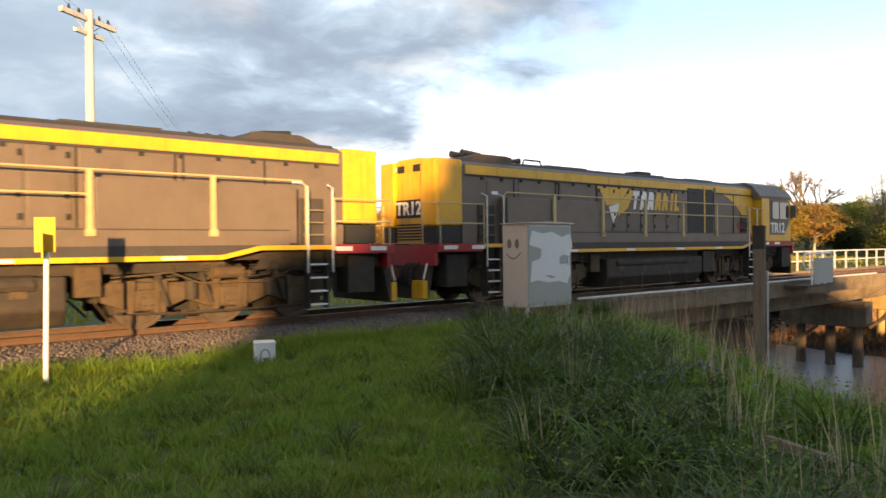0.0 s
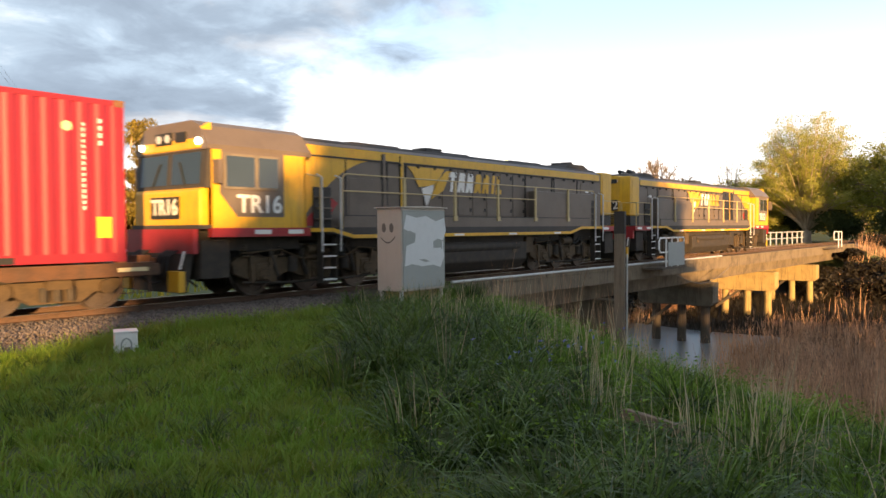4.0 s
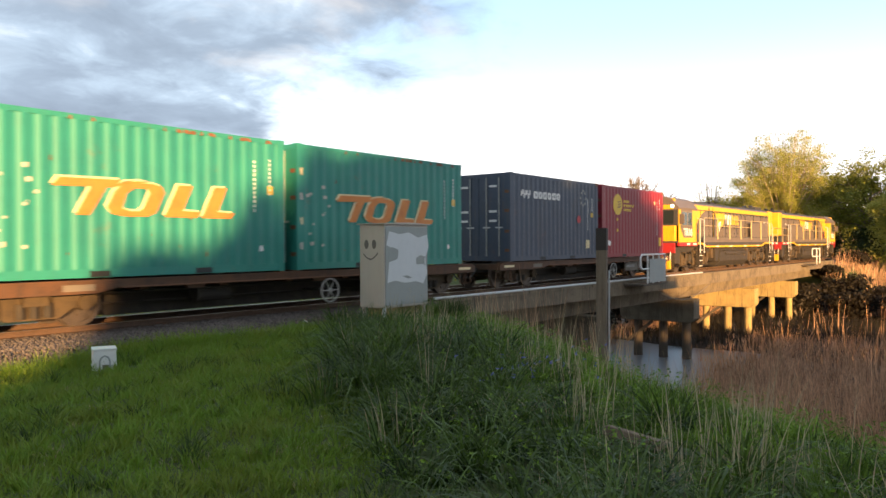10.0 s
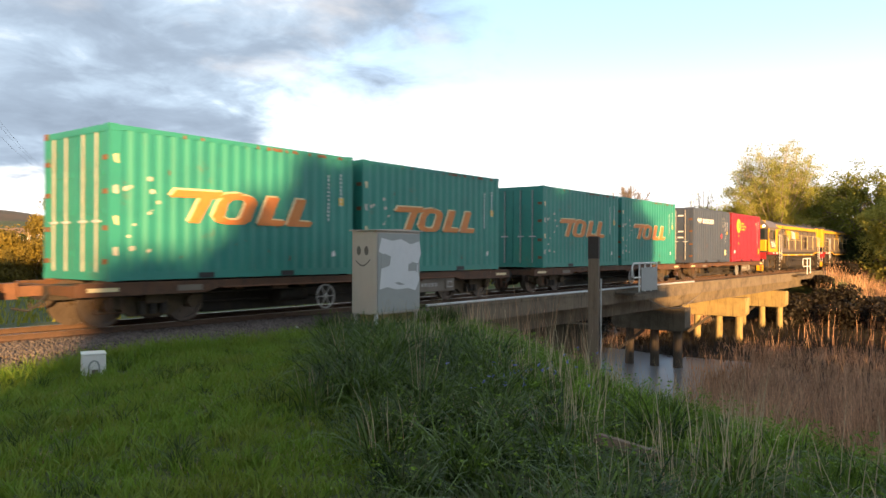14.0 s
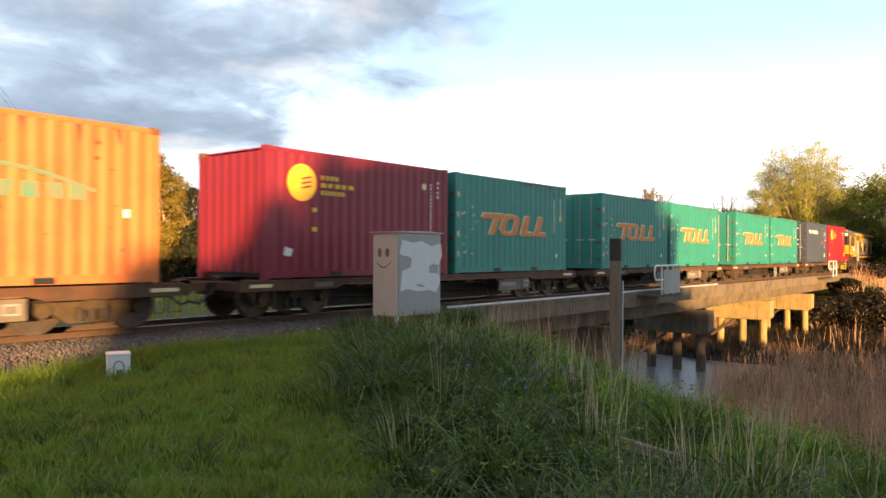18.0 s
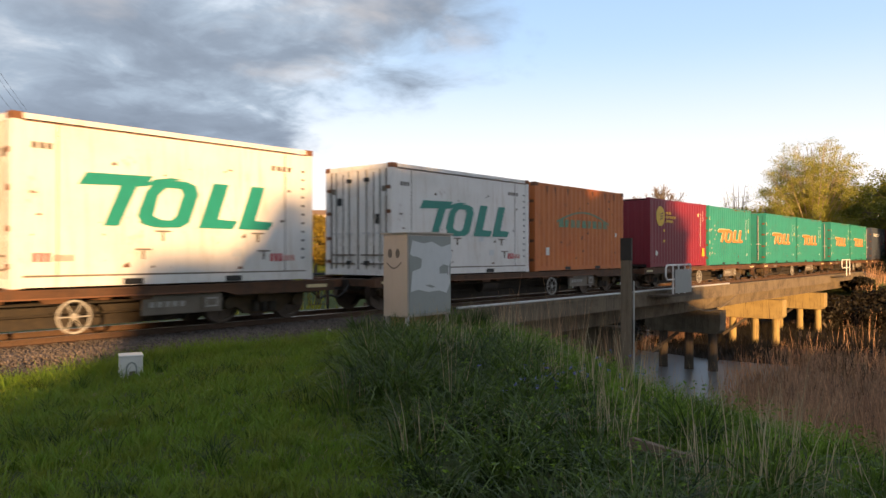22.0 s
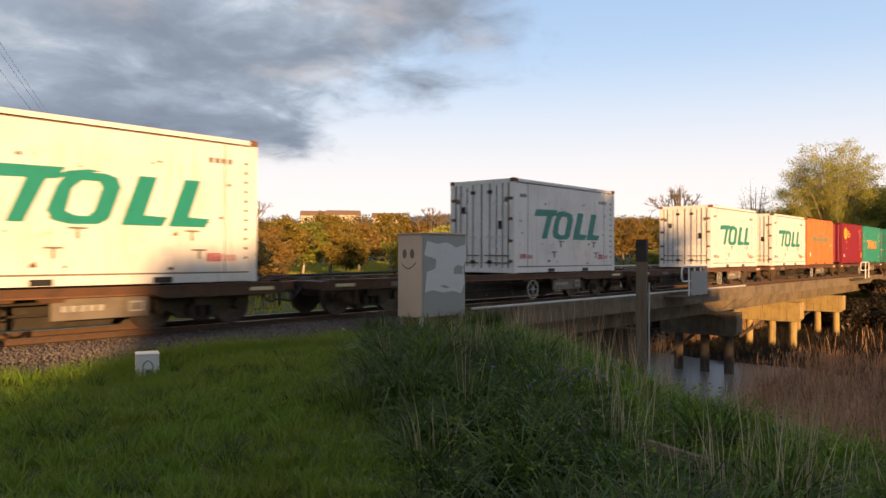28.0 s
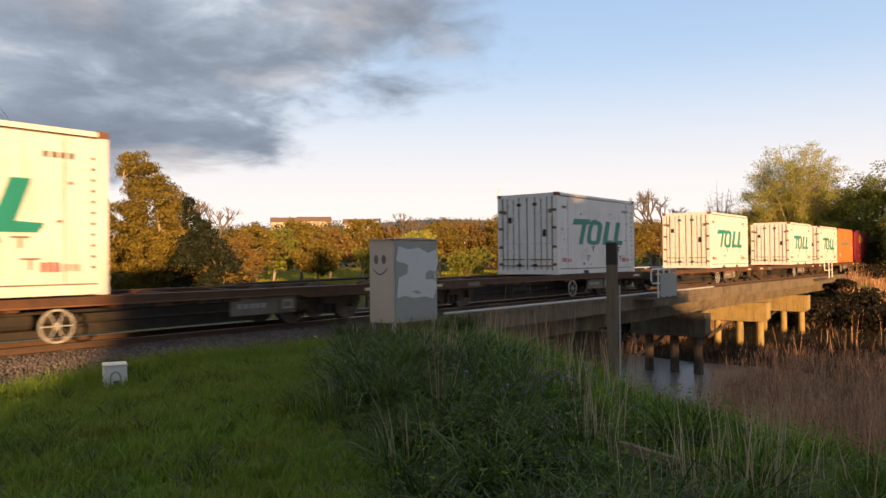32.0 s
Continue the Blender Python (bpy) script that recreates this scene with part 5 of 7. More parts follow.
            for a in (-0.28, 0.28):
                part("grab_rail", Shape().pipe([(x + a, s * (pw + 0.03), 0.9), (x + a, s * (pw + 0.03), 2.55), (x + a, s * (pw - 0.15), 2.62)], 0.022), M["galvanised"], ob)
        # handrails along the walkway
        part("handrail", Shape().pipe([(-6.95, s * pw, 1.4), (-6.95, s * pw, 2.55), (-6.85, s * pw, 2.66), (5.0, s * pw, 2.66), (5.1, s * pw, 2.55), (5.1, s * pw, 1.4)], 0.018), M["rail_cream"], ob)
        part("handrail", Shape().pipe([(-3.1, s * pw, 2.27), (5.1, s * pw, 2.27)], 0.018), M["rail_cream"], ob)
        for x in (-5.1, -3.07, -1.05, 0.97, 3.0):
            part("stanchion", Shape().prism([(x - 0.05, 1.62), (x + 0.05, 1.62), (x + 0.045, 2.66), (x - 0.045, 2.66)], s * pw - 0.03, s * pw + 0.02, "y"), M["rail_cream"], ob, bevel=0.008)
            part("stanchion_foot", Shape().box(x - 0.075, x + 0.075, *sorted((s * (pw - 0.004), s * (pw + 0.03))), 1.60, 1.72), M["rail_cream"], ob)
        part("handrail", Shape().pipe([(-7.6, s * pw, 1.4), (-7.6, s * pw, 2.35), (-8.95, s * pw, 2.35), (-8.95, s * pw, 1.4)], 0.018), M["rail_cream"], ob)
        part("handrail", Shape().pipe([(-7.6, s * pw, 1.9), (-8.95, s * pw, 1.9)], 0.018), M["rail_cream"], ob)
        part("handrail", Shape().pipe([(-8.95, s * pw, 2.35), (-8.98, s * 0.75, 2.35), (-8.98, s * 0.75, 1.4)], 0.018), M["rail_cream"], ob)
        part("handrail", Shape().pipe([(5.75, s * pw, 1.4), (5.75, s * pw, 2.55), (6.15, s * pw, 2.6)], 0.02), M["rail_cream"], ob)
    for x in (-6.35, -6.05, -5.7):
        part("roof_horn", Shape().tube((x, -0.35, 3.58), (x + 0.36, -0.35, 3.60), 0.03, 0.075, 10).tube((x + 0.1, -0.35, 3.44), (x + 0.1, -0.35, 3.58), 0.02), M["black"], ob)
    part("roof_aerial", Shape().pipe([(-5.4, -0.5, 3.46), (-5.3, -0.5, 3.62), (-4.7, -0.5, 3.62), (-4.6, -0.5, 3.46)], 0.025), M["black"], ob)
    # fuel tank and gear between the bogies
    part("fuel_tank", Shape().prism([(-1.22, 0.98), (-1.22, 0.45), (-1.0, 0.18), (1.0, 0.18), (1.22, 0.45), (1.22, 0.98)], -2.75, 2.3), U, ob, bevel=0.04)
    for s in (-1, 1):
        part("air_reservoir", Shape().tube((-2.3, s * 1.12, 0.86), (1.4, s * 1.12, 0.86), 0.15, n=14), M["underframe"], ob)
        part("fuel_filler", Shape().box(-2.2, -1.95, *sorted((s * 1.2, s * 1.235)), 0.66, 0.82), M["bogie"], ob)
        part("battery_box", Shape().box(2.4, 3.0, *sorted((s * 0.7, s * 1.2)), 0.45, 1.15), U, ob, bevel=0.02)
    for e in (-1, 1):
        bx = e * 5.55
        part("bogie_frame", Shape().box(bx - 2.3, bx + 2.3, -0.7, 0.7, 0.5, 0.75), U, ob)
        # black block added so that the gaps in the bogie look shaded
        part("bogie_bolster", Shape().prism([(bx - 2.35, 1.20), (bx + 2.35, 1.20), (bx + 2.2, 0.80), (bx + 1.2, 0.30), (bx - 1.2, 0.30), (bx - 2.2, 0.80)], -0.60, 0.60, "y"), M["black"], ob)
        for s in (-1, 1):
            prof = [(bx - 2.25, 0.72), (bx - 2.1, 0.84), (bx - 0.5, 0.80), (bx + 0.5, 0.80), (bx + 2.1, 0.84), (bx + 2.25, 0.72), (bx + 2.2, 0.5), (bx + 1.9, 0.38), (bx + 1.1, 0.38),
                    (bx + 0.8, 0.5), (bx + 0.4, 0.36), (bx - 0.4, 0.36), (bx - 0.8, 0.5), (bx - 1.1, 0.38), (bx - 1.9, 0.38), (bx - 2.2, 0.5)]
            part("bogie_side_frame", Shape().prism(prof, s * 0.80, s * 0.96, "y"), M["bogie"], ob, bevel=0.02)
            for a in (-1.5, 0.0, 1.5):
                part("axle_box", Shape().box(bx + a - 0.2, bx + a + 0.2, *sorted((s * 0.86, s * 1.04)), 0.34, 0.70), M["bogie"], ob, bevel=0.03)
                part("axle_cover", Shape().tube((bx + a, s * 1.0, 0.5), (bx + a, s * 1.08, 0.5), 0.14, n=14), M["bogie"], ob)
            for a in (-0.8, 0.72):
                part("spring", Shape().tube((bx + a, s * 0.98, 0.5), (bx + a, s * 0.98, 0.82), 0.11, n=12), U, ob)
            part("brake_cylinder", Shape().tube((bx - 0.25, s * 1.0, 0.95), (bx + 0.35, s * 1.0, 0.95), 0.11, n=12), M["bogie"], ob)
            for a in (-2.05, -0.95, 0.55, 2.0):
                part("brake_block", Shape().box(bx + a - 0.07, bx + a + 0.07, *sorted((s * 0.52, s * 0.66)), 0.28, 0.62), U, ob)
            for a in (-1.1, 0.35, 1.15):
                part("damper", Shape().tube((bx + a, s * 1.02, 0.42), (bx + a + 0.22, s * 1.05, 0.98), 0.045, n=8), U, ob)
            for a in (-1.5, 0.0, 1.5):
                for q in (-0.27, 0.27):
                    part("horn_guide", Shape().prism([(bx + a + q - 0.05, 0.30), (bx + a + q + 0.05, 0.30), (bx + a + q + 0.08, 0.86), (bx + a + q - 0.08, 0.86)], s * 0.965, s * 1.03, "y"), M["bogie"], ob, bevel=0.01)
                for k in range(4):
                    part("axle_bolt", Shape().tube((bx + a + 0.09 * math.cos(1.57 * k + 0.8), s * 1.075, 0.5 + 0.09 * math.sin(1.57 * k + 0.8)), (bx + a + 0.09 * math.cos(1.57 * k + 0.8), s * 1.10, 0.5 + 0.09 * math.sin(1.57 * k + 0.8)), 0.018, n=6), U, ob)
            for a in (-1.95, -1.05, -0.45, 0.45, 1.05, 1.95):
                part("coil_spring", Shape().pipe([(bx + a + 0.085 * math.cos(k * 1.05), s * 0.94 + 0.085 * math.sin(k * 1.05), 0.86 + 0.0085 * k) for k in range(31)], 0.017, 5), U, ob)
                part("spring_seat", Shape().tube((bx + a, s * 0.94, 0.84), (bx + a, s * 0.94, 0.87), 0.12, n=12), M["bogie"], ob)
            for a in (-1.72, -0.22, 1.28):
                part("brake_hanger", Shape().prism([(bx + a, 0.95), (bx + a + 0.08, 0.95), (bx + a + 0.14, 0.34), (bx + a + 0.04, 0.30)], s * 1.04, s * 1.07, "y"), M["bogie"], ob)
            part("bogie_bracket", Shape().prism([(bx - 0.62, 1.18), (bx + 0.62, 1.18), (bx + 0.40, 0.86), (bx - 0.40, 0.86)], s * 0.97, s * 1.00, "y"), M["bogie"], ob, bevel=0.01)
            part("bogie_hole", Shape().tube((bx - 0.16, s * 0.999, 1.04), (bx - 0.16, s * 1.004, 1.04), 0.07, n=10).tube((bx + 0.18, s * 0.999, 1.04), (bx + 0.18, s * 1.004, 1.04), 0.07, n=10), M["black"], ob)
            part("brake_pipe", Shape().pipe([(bx - 2.1, s * 1.08, 0.90), (bx - 1.2, s * 1.08, 0.98), (bx - 0.7, s * 1.1, 0.76), (bx + 0.6, s * 1.1, 0.78), (bx + 1.1, s * 1.08, 0.98), (bx + 2.1, s * 1.08, 0.92)], 0.016), M["bogie"], ob)
            part("brake_rigging", Shape().pipe([(bx - 2.0, s * 0.99, 0.32), (bx - 0.9, s * 0.99, 0.26), (bx + 0.9, s * 0.99, 0.26), (bx + 2.0, s * 0.99, 0.32)], 0.025), U, ob)
            part("sand_box", Shape().box(bx - e * 2.45 - 0.2, bx - e * 2.45 + 0.2, *sorted((s * 0.7, s * 1.1)), 0.62, 1.12), M["bogie"], ob, bevel=0.02)
            part("bogie_cable", Shape().pipe([(bx - 0.9, s * 0.98, 1.15), (bx - 0.7, s * 1.06, 0.9), (bx - 0.3, s * 1.06, 0.85), (bx + 0.1, s * 1.0, 1.12)], 0.022), M["black"], ob)
            part("sand_pipe", Shape().pipe([(bx + 2.25, s * 0.9, 1.1), (bx + 2.3, s * 0.9, 0.5), (bx + 2.0, s * 0.7, 0.15)], 0.025), U, ob)
            part("end_box", Shape().box(*sorted((bx + e * 2.45, bx + e * 3.1)), *sorted((s * 0.75, s * 1.2)), 0.45, 1.2), U, ob, bevel=0.02)
        for a in (-1.5, 0.0, 1.5):
            wheelset(ob, bx + a, 0.46)
        for a in (-1.05, 0.45, 1.05):
            part("traction_motor", Shape().box(bx + a - 0.36, bx + a + 0.36, -0.48, 0.48, 0.16, 0.62), U, ob, bevel=0.03)
    return ob


LAMP = lamp_material("lit_marker_lamp", (1.0, 0.92, 0.75), 3.0)
loco_a = locomotive("TR12", True)
loco_b = locomotive("TR16", False)
wagon_a = wagon()
FRONT = [39.0, 23.96, 8.72, -6.40, -21.25, -36.25, -51.30, -66.22, -81.3]     # where each wagon's leading container begins
WAGONS = [wagon_a] + [copy_thing(wagon_a, pose(0, 0, 0)) for _ in FRONT[1:]]
for part_ob in WAGONS[2].children + WAGONS[3].children + WAGONS[8].children:
    if part_ob.name.startswith("handbrake_wheel"):
        part_ob.location.x = -1.05                    # on these it is hung on the other side of the middle
GREEN = "weathered green corrugated container with an orange mark"
WHITE = "scuffed white insulated container with a teal mark"
RIDERS = []                                                                    # each load and where its middle rides
proto = {}


def load(slot, rear, kind, label, paint):
    if kind not in proto:
        proto[kind] = ob = container(kind, label, paint, 11 + len(proto))
    else:
        ob = copy_thing(proto[kind], pose(0, 0, 0))
    RIDERS.append((ob, FRONT[slot] - (6.42 if rear else 0.0) + BOX_L / 2, DECK_Z))


load(0, False, "red", "crimson corrugated container with a round yellow emblem", M["red_box"])
load(0, True, "navy", "dark blue-grey corrugated container with white markings", M["navy_box"])
for slot, rear in ((1, False), (1, True), (2, False), (2, True), (3, False)):
    load(slot, rear, "green", GREEN, M["green_box"])
load(3, True, "smooth", "maroon corrugated container with a round yellow emblem", M["maroon_box"])
load(4, False, "orange", "faded orange container with a bleached green mark", M["orange_box"])
for slot, rear in ((4, True), (5, False), (6, False), (7, False), (8, True)):
    load(slot, rear, "reefer", WHITE, M["white_box"])

# ---------------------------------------------------------------- things beside the line


def place(heading, dist):
    a = radians(heading)
    return dist * math.sin(a), dist * math.cos(a)


def relay_cabinet():
    x, y = 11.37, 10.44
    ob = thing("trackside_cabinet", "beige steel trackside cabinet with a scrawled smile and grey overpaint", "cabinet", pose(x, y, 0))
    w, d, z0, z1 = 1.43, 0.70, 0.08, 1.84
    part("body", Shape().box(0, w, 0, d, z0, z1), M["cab_beige"], ob, bevel=0.012)
    part("lid", Shape().prism([(-0.05, z1), (w + 0.05, z1), (w + 0.05, z1 + 0.02), (w / 2, z1 + 0.045), (-0.05, z1 + 0.02)], -0.05, d + 0.05, "y"), M["cab_beige"], ob, bevel=0.006)
    part("base_plinth", Shape().box(0.12, w - 0.12, 0.12, d - 0.12, -0.45, z0), M["pale_concrete"], ob)
    for a in (0.03, w - 0.09):
        for b in (0.03, d - 0.09):
            part("leg", Shape().box(a, a + 0.06, b, b + 0.06, -0.6, z0), M["galvanised"] if a < 0.5 and b < 0.3 else M["cab_beige"], ob)
    # the door side, painted over in two greys
    door = part("door", Shape().box(0.03, w - 0.03, -0.022, 0.0, z0 + 0.05, z1 - 0.05), M["cab_grey"], ob, "door painted over in grey", bevel=0.006)
    k = 1.17
    pts = [(0.12, 0.62), (0.30, 0.66), (0.52, 0.60), (0.80, 0.62), (0.98, 0.56), (1.08, 0.78), (1.03, 1.10), (1.12, 1.35), (1.08, 1.62), (0.86, 1.55), (0.62, 1.66), (0.40, 1.62), (0.16, 1.68), (0.10, 1.40), (0.30, 1.28),
           (0.34, 1.10), (0.16, 1.04), (0.14, 0.84)]
    part("paint_patch", Shape().prism([((a - 0.10) * 1.36 + 0.05, b * 1.02 - 0.02) for a, b in pts], -0.022, -0.026, "y"), M["cab_white"], door, "ragged pale paint patch")
    for p in ([(0.86, 0.98), (1.14, 0.98), (1.14, 1.14), (0.98, 1.18), (0.86, 1.12)], [(0.10, 1.10), (0.34, 1.12), (0.36, 1.30), (0.2, 1.36), (0.10, 1.34)], [(0.45, 0.74), (0.62, 0.68), (0.75, 0.69), (0.6, 0.75)]):
        part("paint_patch", Shape().prism([(a * k, b) for a, b in p], -0.026, -0.029, "y"), M["cab_grey"], door)
    part("door_handle", Shape().box(w - 0.16, w - 0.12, -0.05, -0.022, 0.95, 1.12), M["galvanised"], door)
    # the smile scrawled on the end
    def end_shape(name, pts):
        part(name, Shape().prism(pts, -0.001, -0.006, "x"), M["charcoal"], ob, "scrawled in charcoal")
    for cy in (0.50, 0.28):
        end_shape("drawn_eye", [(cy + 0.06 * math.cos(q), 1.42 + 0.10 * math.sin(q)) for q in np.linspace(0, 5.7, 12)])
    up = [(0.59 - 0.42 * k / 10, 1.20 - 0.12 * math.sin(math.pi * k / 10) + 0.02 * k / 10) for k in range(11)]
    end_shape("drawn_mouth", up + [(a, b + 0.03) for a, b in reversed(up)])
    return ob


def white_marker():
    x, y = 5.18, 10.02
    z = float(land(x, y)) - 0.05
    ob = thing("concrete_marker", "small white-painted concrete marker block in the grass", "marker", pose(x, y, z, 0, 0, -24))
    part("block", Shape().prism([(-0.16, -0.1), (0.16, -0.1), (0.145, 0.34), (-0.15, 0.34)], -0.15, 0.15, "y"), M["white_paint"], ob, bevel=0.015)
    part("cap", Shape().box(-0.158, 0.156, -0.158, 0.158, 0.335, 0.365), M["white_paint"], ob, bevel=0.01)
    arch = [(-0.075, 0.02), (-0.075, 0.20), (-0.05, 0.25), (0.0, 0.275), (0.05, 0.25), (0.075, 0.20), (0.075, 0.02)]
    part("recess_rim", Shape().prism(arch + [(a * 0.72, b - 0.02) for a, b in reversed(arch)], -0.148, -0.156, "y"), M["cab_grey"], ob, "grey arched rim of a recess")
    part("stain", Shape().box(-0.03, 0.05, -0.1535, -0.148, 0.02, 0.14), M["wagon_plate"], ob)


def old_post():
    x, y = 8.75, 4.25
    z = float(land(x, y))
    ob = thing("timber_post", "weathered grey timber fence post with a dark top", "post", pose(x, y, z, 0, 1.2, 20))
    part("post", Shape().prism([(-0.068, -0.060), (0.062, -0.068), (0.070, 0.058), (-0.060, 0.068)], -0.4, 1.84, "z"), M["post_timber"], ob, bevel=0.010)
    # a thin sleeve makes the top of the post darker
    part("dark_cap", Shape().prism([(-0.070, -0.062), (0.064, -0.070), (0.072, 0.060), (-0.062, 0.070)], 1.56, 1.845, "z"), M["post_top"], ob, "darker top of the post")
    part("wire_stub", Shape().pipe([(0.055, -0.085, 1.30), (0.06, -0.085, 0.1)], 0.011), M["galvanised"], ob, "pale conduit down the post")


def crossing_sign():
    x, y = 2.32, 10.35
    z = float(land(x, y))
    ob = thing("line_sign", "yellow board on a slim white post at the lineside", "sign", pose(x, y, z, 0, 0, -12))
    part("post", Shape().tube((0, 0, -0.3), (0.03, 0, 1.75), 0.033, 0.033, 10), M["white_paint"], ob)
    part("board", Shape().box(-0.105, 0.135, -0.05, -0.03, 1.68, 2.12), M["yellow"], ob, bevel=0.006)
    part("side_board", Shape().box(-0.03, -0.01, -0.33, 0.06, 1.60, 1.92), M["yellow"], ob, bevel=0.006)


def power_pole(x, y, height, turn, group):
    z = float(land(x, y))
    ob = thing("power_pole", "pale timber power pole with a crossarm and insulators", "power pole", pose(x, y, z, 0, 0, turn), group)
    part("pole", Shape().tube((0, 0, -0.5), (0, 0, height), 0.19, 0.15, 12), M["pole_grey"], ob, smooth=True)
    part("crossarm", Shape().box(-1.45, 1.45, -0.07, 0.07, height - 0.44, height - 0.26), M["pole_grey"], ob)
    for a in (-1.05, -0.55, 0.55, 1.05):
        part("insulator", Shape().tube((a, 0, height - 0.28), (a, 0, height - 0.06), 0.06, 0.035, 8), M["black"], ob)
    part("crossarm", Shape().box(-0.75, 0.75, -0.06, 0.06, height - 0.97, height - 0.83), M["pole_grey"], ob)
    for s in (-1, 1):
        part("stay", Shape().pipe([(s * 0.8, 0.05, height - 0.36), (0, 0.08, height - 0.9)], 0.02), M["galvanised"], ob)
    return [Matrix.Translation((x, y, z)) @ pose(0, 0, 0, 0, 0, turn) @ Vector((a, 0, height - 0.08)) for a in (-1.05, -0.55, 0.55, 1.05)]


def wire(a, b, sag):
    pts = []
    for k in range(13):
        t = k / 12
        p = a.lerp(b, t)
        p.z -= sag * 4 * t * (1 - t)
        pts.append(p)
    return Shape().pipe(pts, 0.006, 4)


white_marker()
old_post()
crossing_sign()
relay_cabinet()
px, py = place(15.6, 31.0)
A = power_pole(px, py, 10.9, 35, "power poles")
qx, qy = place(25.0, 92.0)
Bp = power_pole(qx, qy, 10.2, 35, "power poles")
lines = thing("power_lines", "thin overhead power lines between the poles", "power line")
for a, b in list(zip(A, Bp))[1:]:
    part("wire", wire(a, b, 1.3), M["black"], lines)
for a in A[:2]:
    part("wire", wire(a, Vector((a.x - (qx - px), a.y - (qy - py), a.z)), 1.3), M["black"], lines)


def ridge(name, label, h0, h1, dist, top, base, seed, mat):
    """A distant hill: a long mound with an uneven crest."""
    rng = np.random.default_rng(seed)
    n, m = 60, 8
    ph = rng.uniform(0, 6.28, 4)
    v = []
    for j in range(m + 1):
        for i in range(n + 1):
            u = i / n
            crest = top * (math.sin(math.pi * u) ** 0.6) * (0.86 + 0.08 * math.sin(5 * u + ph[0]) + 0.04 * math.sin(17 * u + ph[1]) + 0.02 * math.sin(43 * u + ph[2]))
            t = j / m
            d = dist * (0.75 + 0.5 * t)
            a = radians(h0 + (h1 - h0) * u)
            v.append((d * math.sin(a), d * math.cos(a), base + crest * math.sin(math.pi * min(t, 1.0) * 0.5 if t < 0.999 else 1.57)))
    i = (np.arange(m)[:, None] * (n + 1) + np.arange(n)).ravel()
    ob = new(name, fast_mesh(name, np.array(v), np.stack([i, i + 1, i + n + 2, i + n + 1], 1), mat, True))
    tagged(ob, label, "hill", kind="structure")


M["house_wall"] = material("cream_house_wall", (0.62, 0.52, 0.40), 0.8, dark=(0.5, 0.40, 0.30), amount=0.4, bump=0)
M["house_roof"] = material("brown_tiled_roof", (0.26, 0.17, 0.11), 0.8, dark=(0.18, 0.11, 0.07), amount=0.5, bump=0)
M["hill"] = material("wooded_hillside", (0.075, 0.070, 0.045), 0.95, dark=(0.16, 0.10, 0.06), scale=0.02, amount=0.6, fine=0.15, bump=0)
# distance haze is put into this blue-grey base colour
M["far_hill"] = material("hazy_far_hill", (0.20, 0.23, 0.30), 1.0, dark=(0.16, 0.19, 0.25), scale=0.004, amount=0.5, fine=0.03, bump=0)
ridge("backdrop_hill_near", "low wooded hill beyond the field", -12, 33, 700, 70, -6, 3, M["hill"])
ridge("backdrop_hill_far", "far hills with blue haze put into their colour", 5, 95, 1700, 142, -20, 7, M["far_hill"])


def house(heading, dist, w, d, h, turn, roof):
    x, y = place(heading, dist)
    z = float(land(x, y))
    ob = thing("house", "small pale house with a pitched roof on the far slope", "house", pose(x, y, z, 0, 0, turn), "houses on the far slope")
    part("wall", Shape().box(-w / 2, w / 2, -d / 2, d / 2, -1.0, h), M["house_wall"] if roof else M["white_paint"], ob)
    part("roof", Shape().prism([(-d / 2 - 0.4, h), (0, h + d * 0.28), (d / 2 + 0.4, h)], -w / 2 - 0.4, w / 2 + 0.4), M["house_roof"], ob)
    for k in range(3):
        a = -w / 2 + w * (k + 0.5) / 3
        win = part("window", Shape().box(a - 0.6, a + 0.6, -d / 2 - 0.03, -d / 2, h * 0.42, h * 0.8), M["white_paint"], ob)
        part("pane", Shape().box(a - 0.5, a + 0.5, -d / 2 - 0.04, -d / 2 - 0.03, h * 0.46, h * 0.76), M["window_glass"], win)


for args in ((39.3, 316, 12, 8, 4.0, -40, 1), (41.4, 325, 14, 8, 4.4, -40, 1), (44.6, 330, 11, 8, 3.2, -45, 1), (53.0, 165, 6, 4, 3.0, -55, 0), (22.3, 182, 7, 5, 2.0, -20, 0), (23.5, 190, 6, 5, 2.0, -25, 0)):
    house(*args)
mx, my = place(55.6, 210)
mast = thing("radio_mast", "thin lattice radio mast on the far slope", "mast", pose(mx, my, float(land(mx, my))))
part("pole", Shape().tube((0, 0, 0), (0, 0, 15.0), 0.16, 0.08, 6), M["galvanised"], mast)
part("antenna", Shape().box(-0.35, 0.35, -0.2, 0.2, 13.2, 14.6), M["white_paint"], mast)
lx, ly = place(23.6, 88)
leaning = thing("leaning_pole", "pale timber pole leaning beside a power line", "pole", pose(lx, ly, float(land(lx, ly)), 0, 14, -23))
part("pole", Shape().tube((0, 0, -0.3), (0, 0, 7.0), 0.17, 0.12, 10), M["pole_grey"], leaning, smooth=True)
# a pipe rail in the field behind the line
fr = thing("field_rail", "low dark pipe rail beside the far field", "railing")
part("rail_pipe", Shape().pipe([(13.2, 19.6, 0.35), (13.5, 19.6, 0.62), (14.2, 19.6, 0.68), (21.0, 20.4, 0.72), (23.5, 20.8, 0.60)], 0.05), M["black"], fr)
for a in (14.6, 17.6, 20.6):
    part("post", Shape().tube((a, 19.6 + (a - 14.2) * 0.118, -1.2), (a, 19.6 + (a - 14.2) * 0.118, 0.68), 0.05), M["black"], fr)


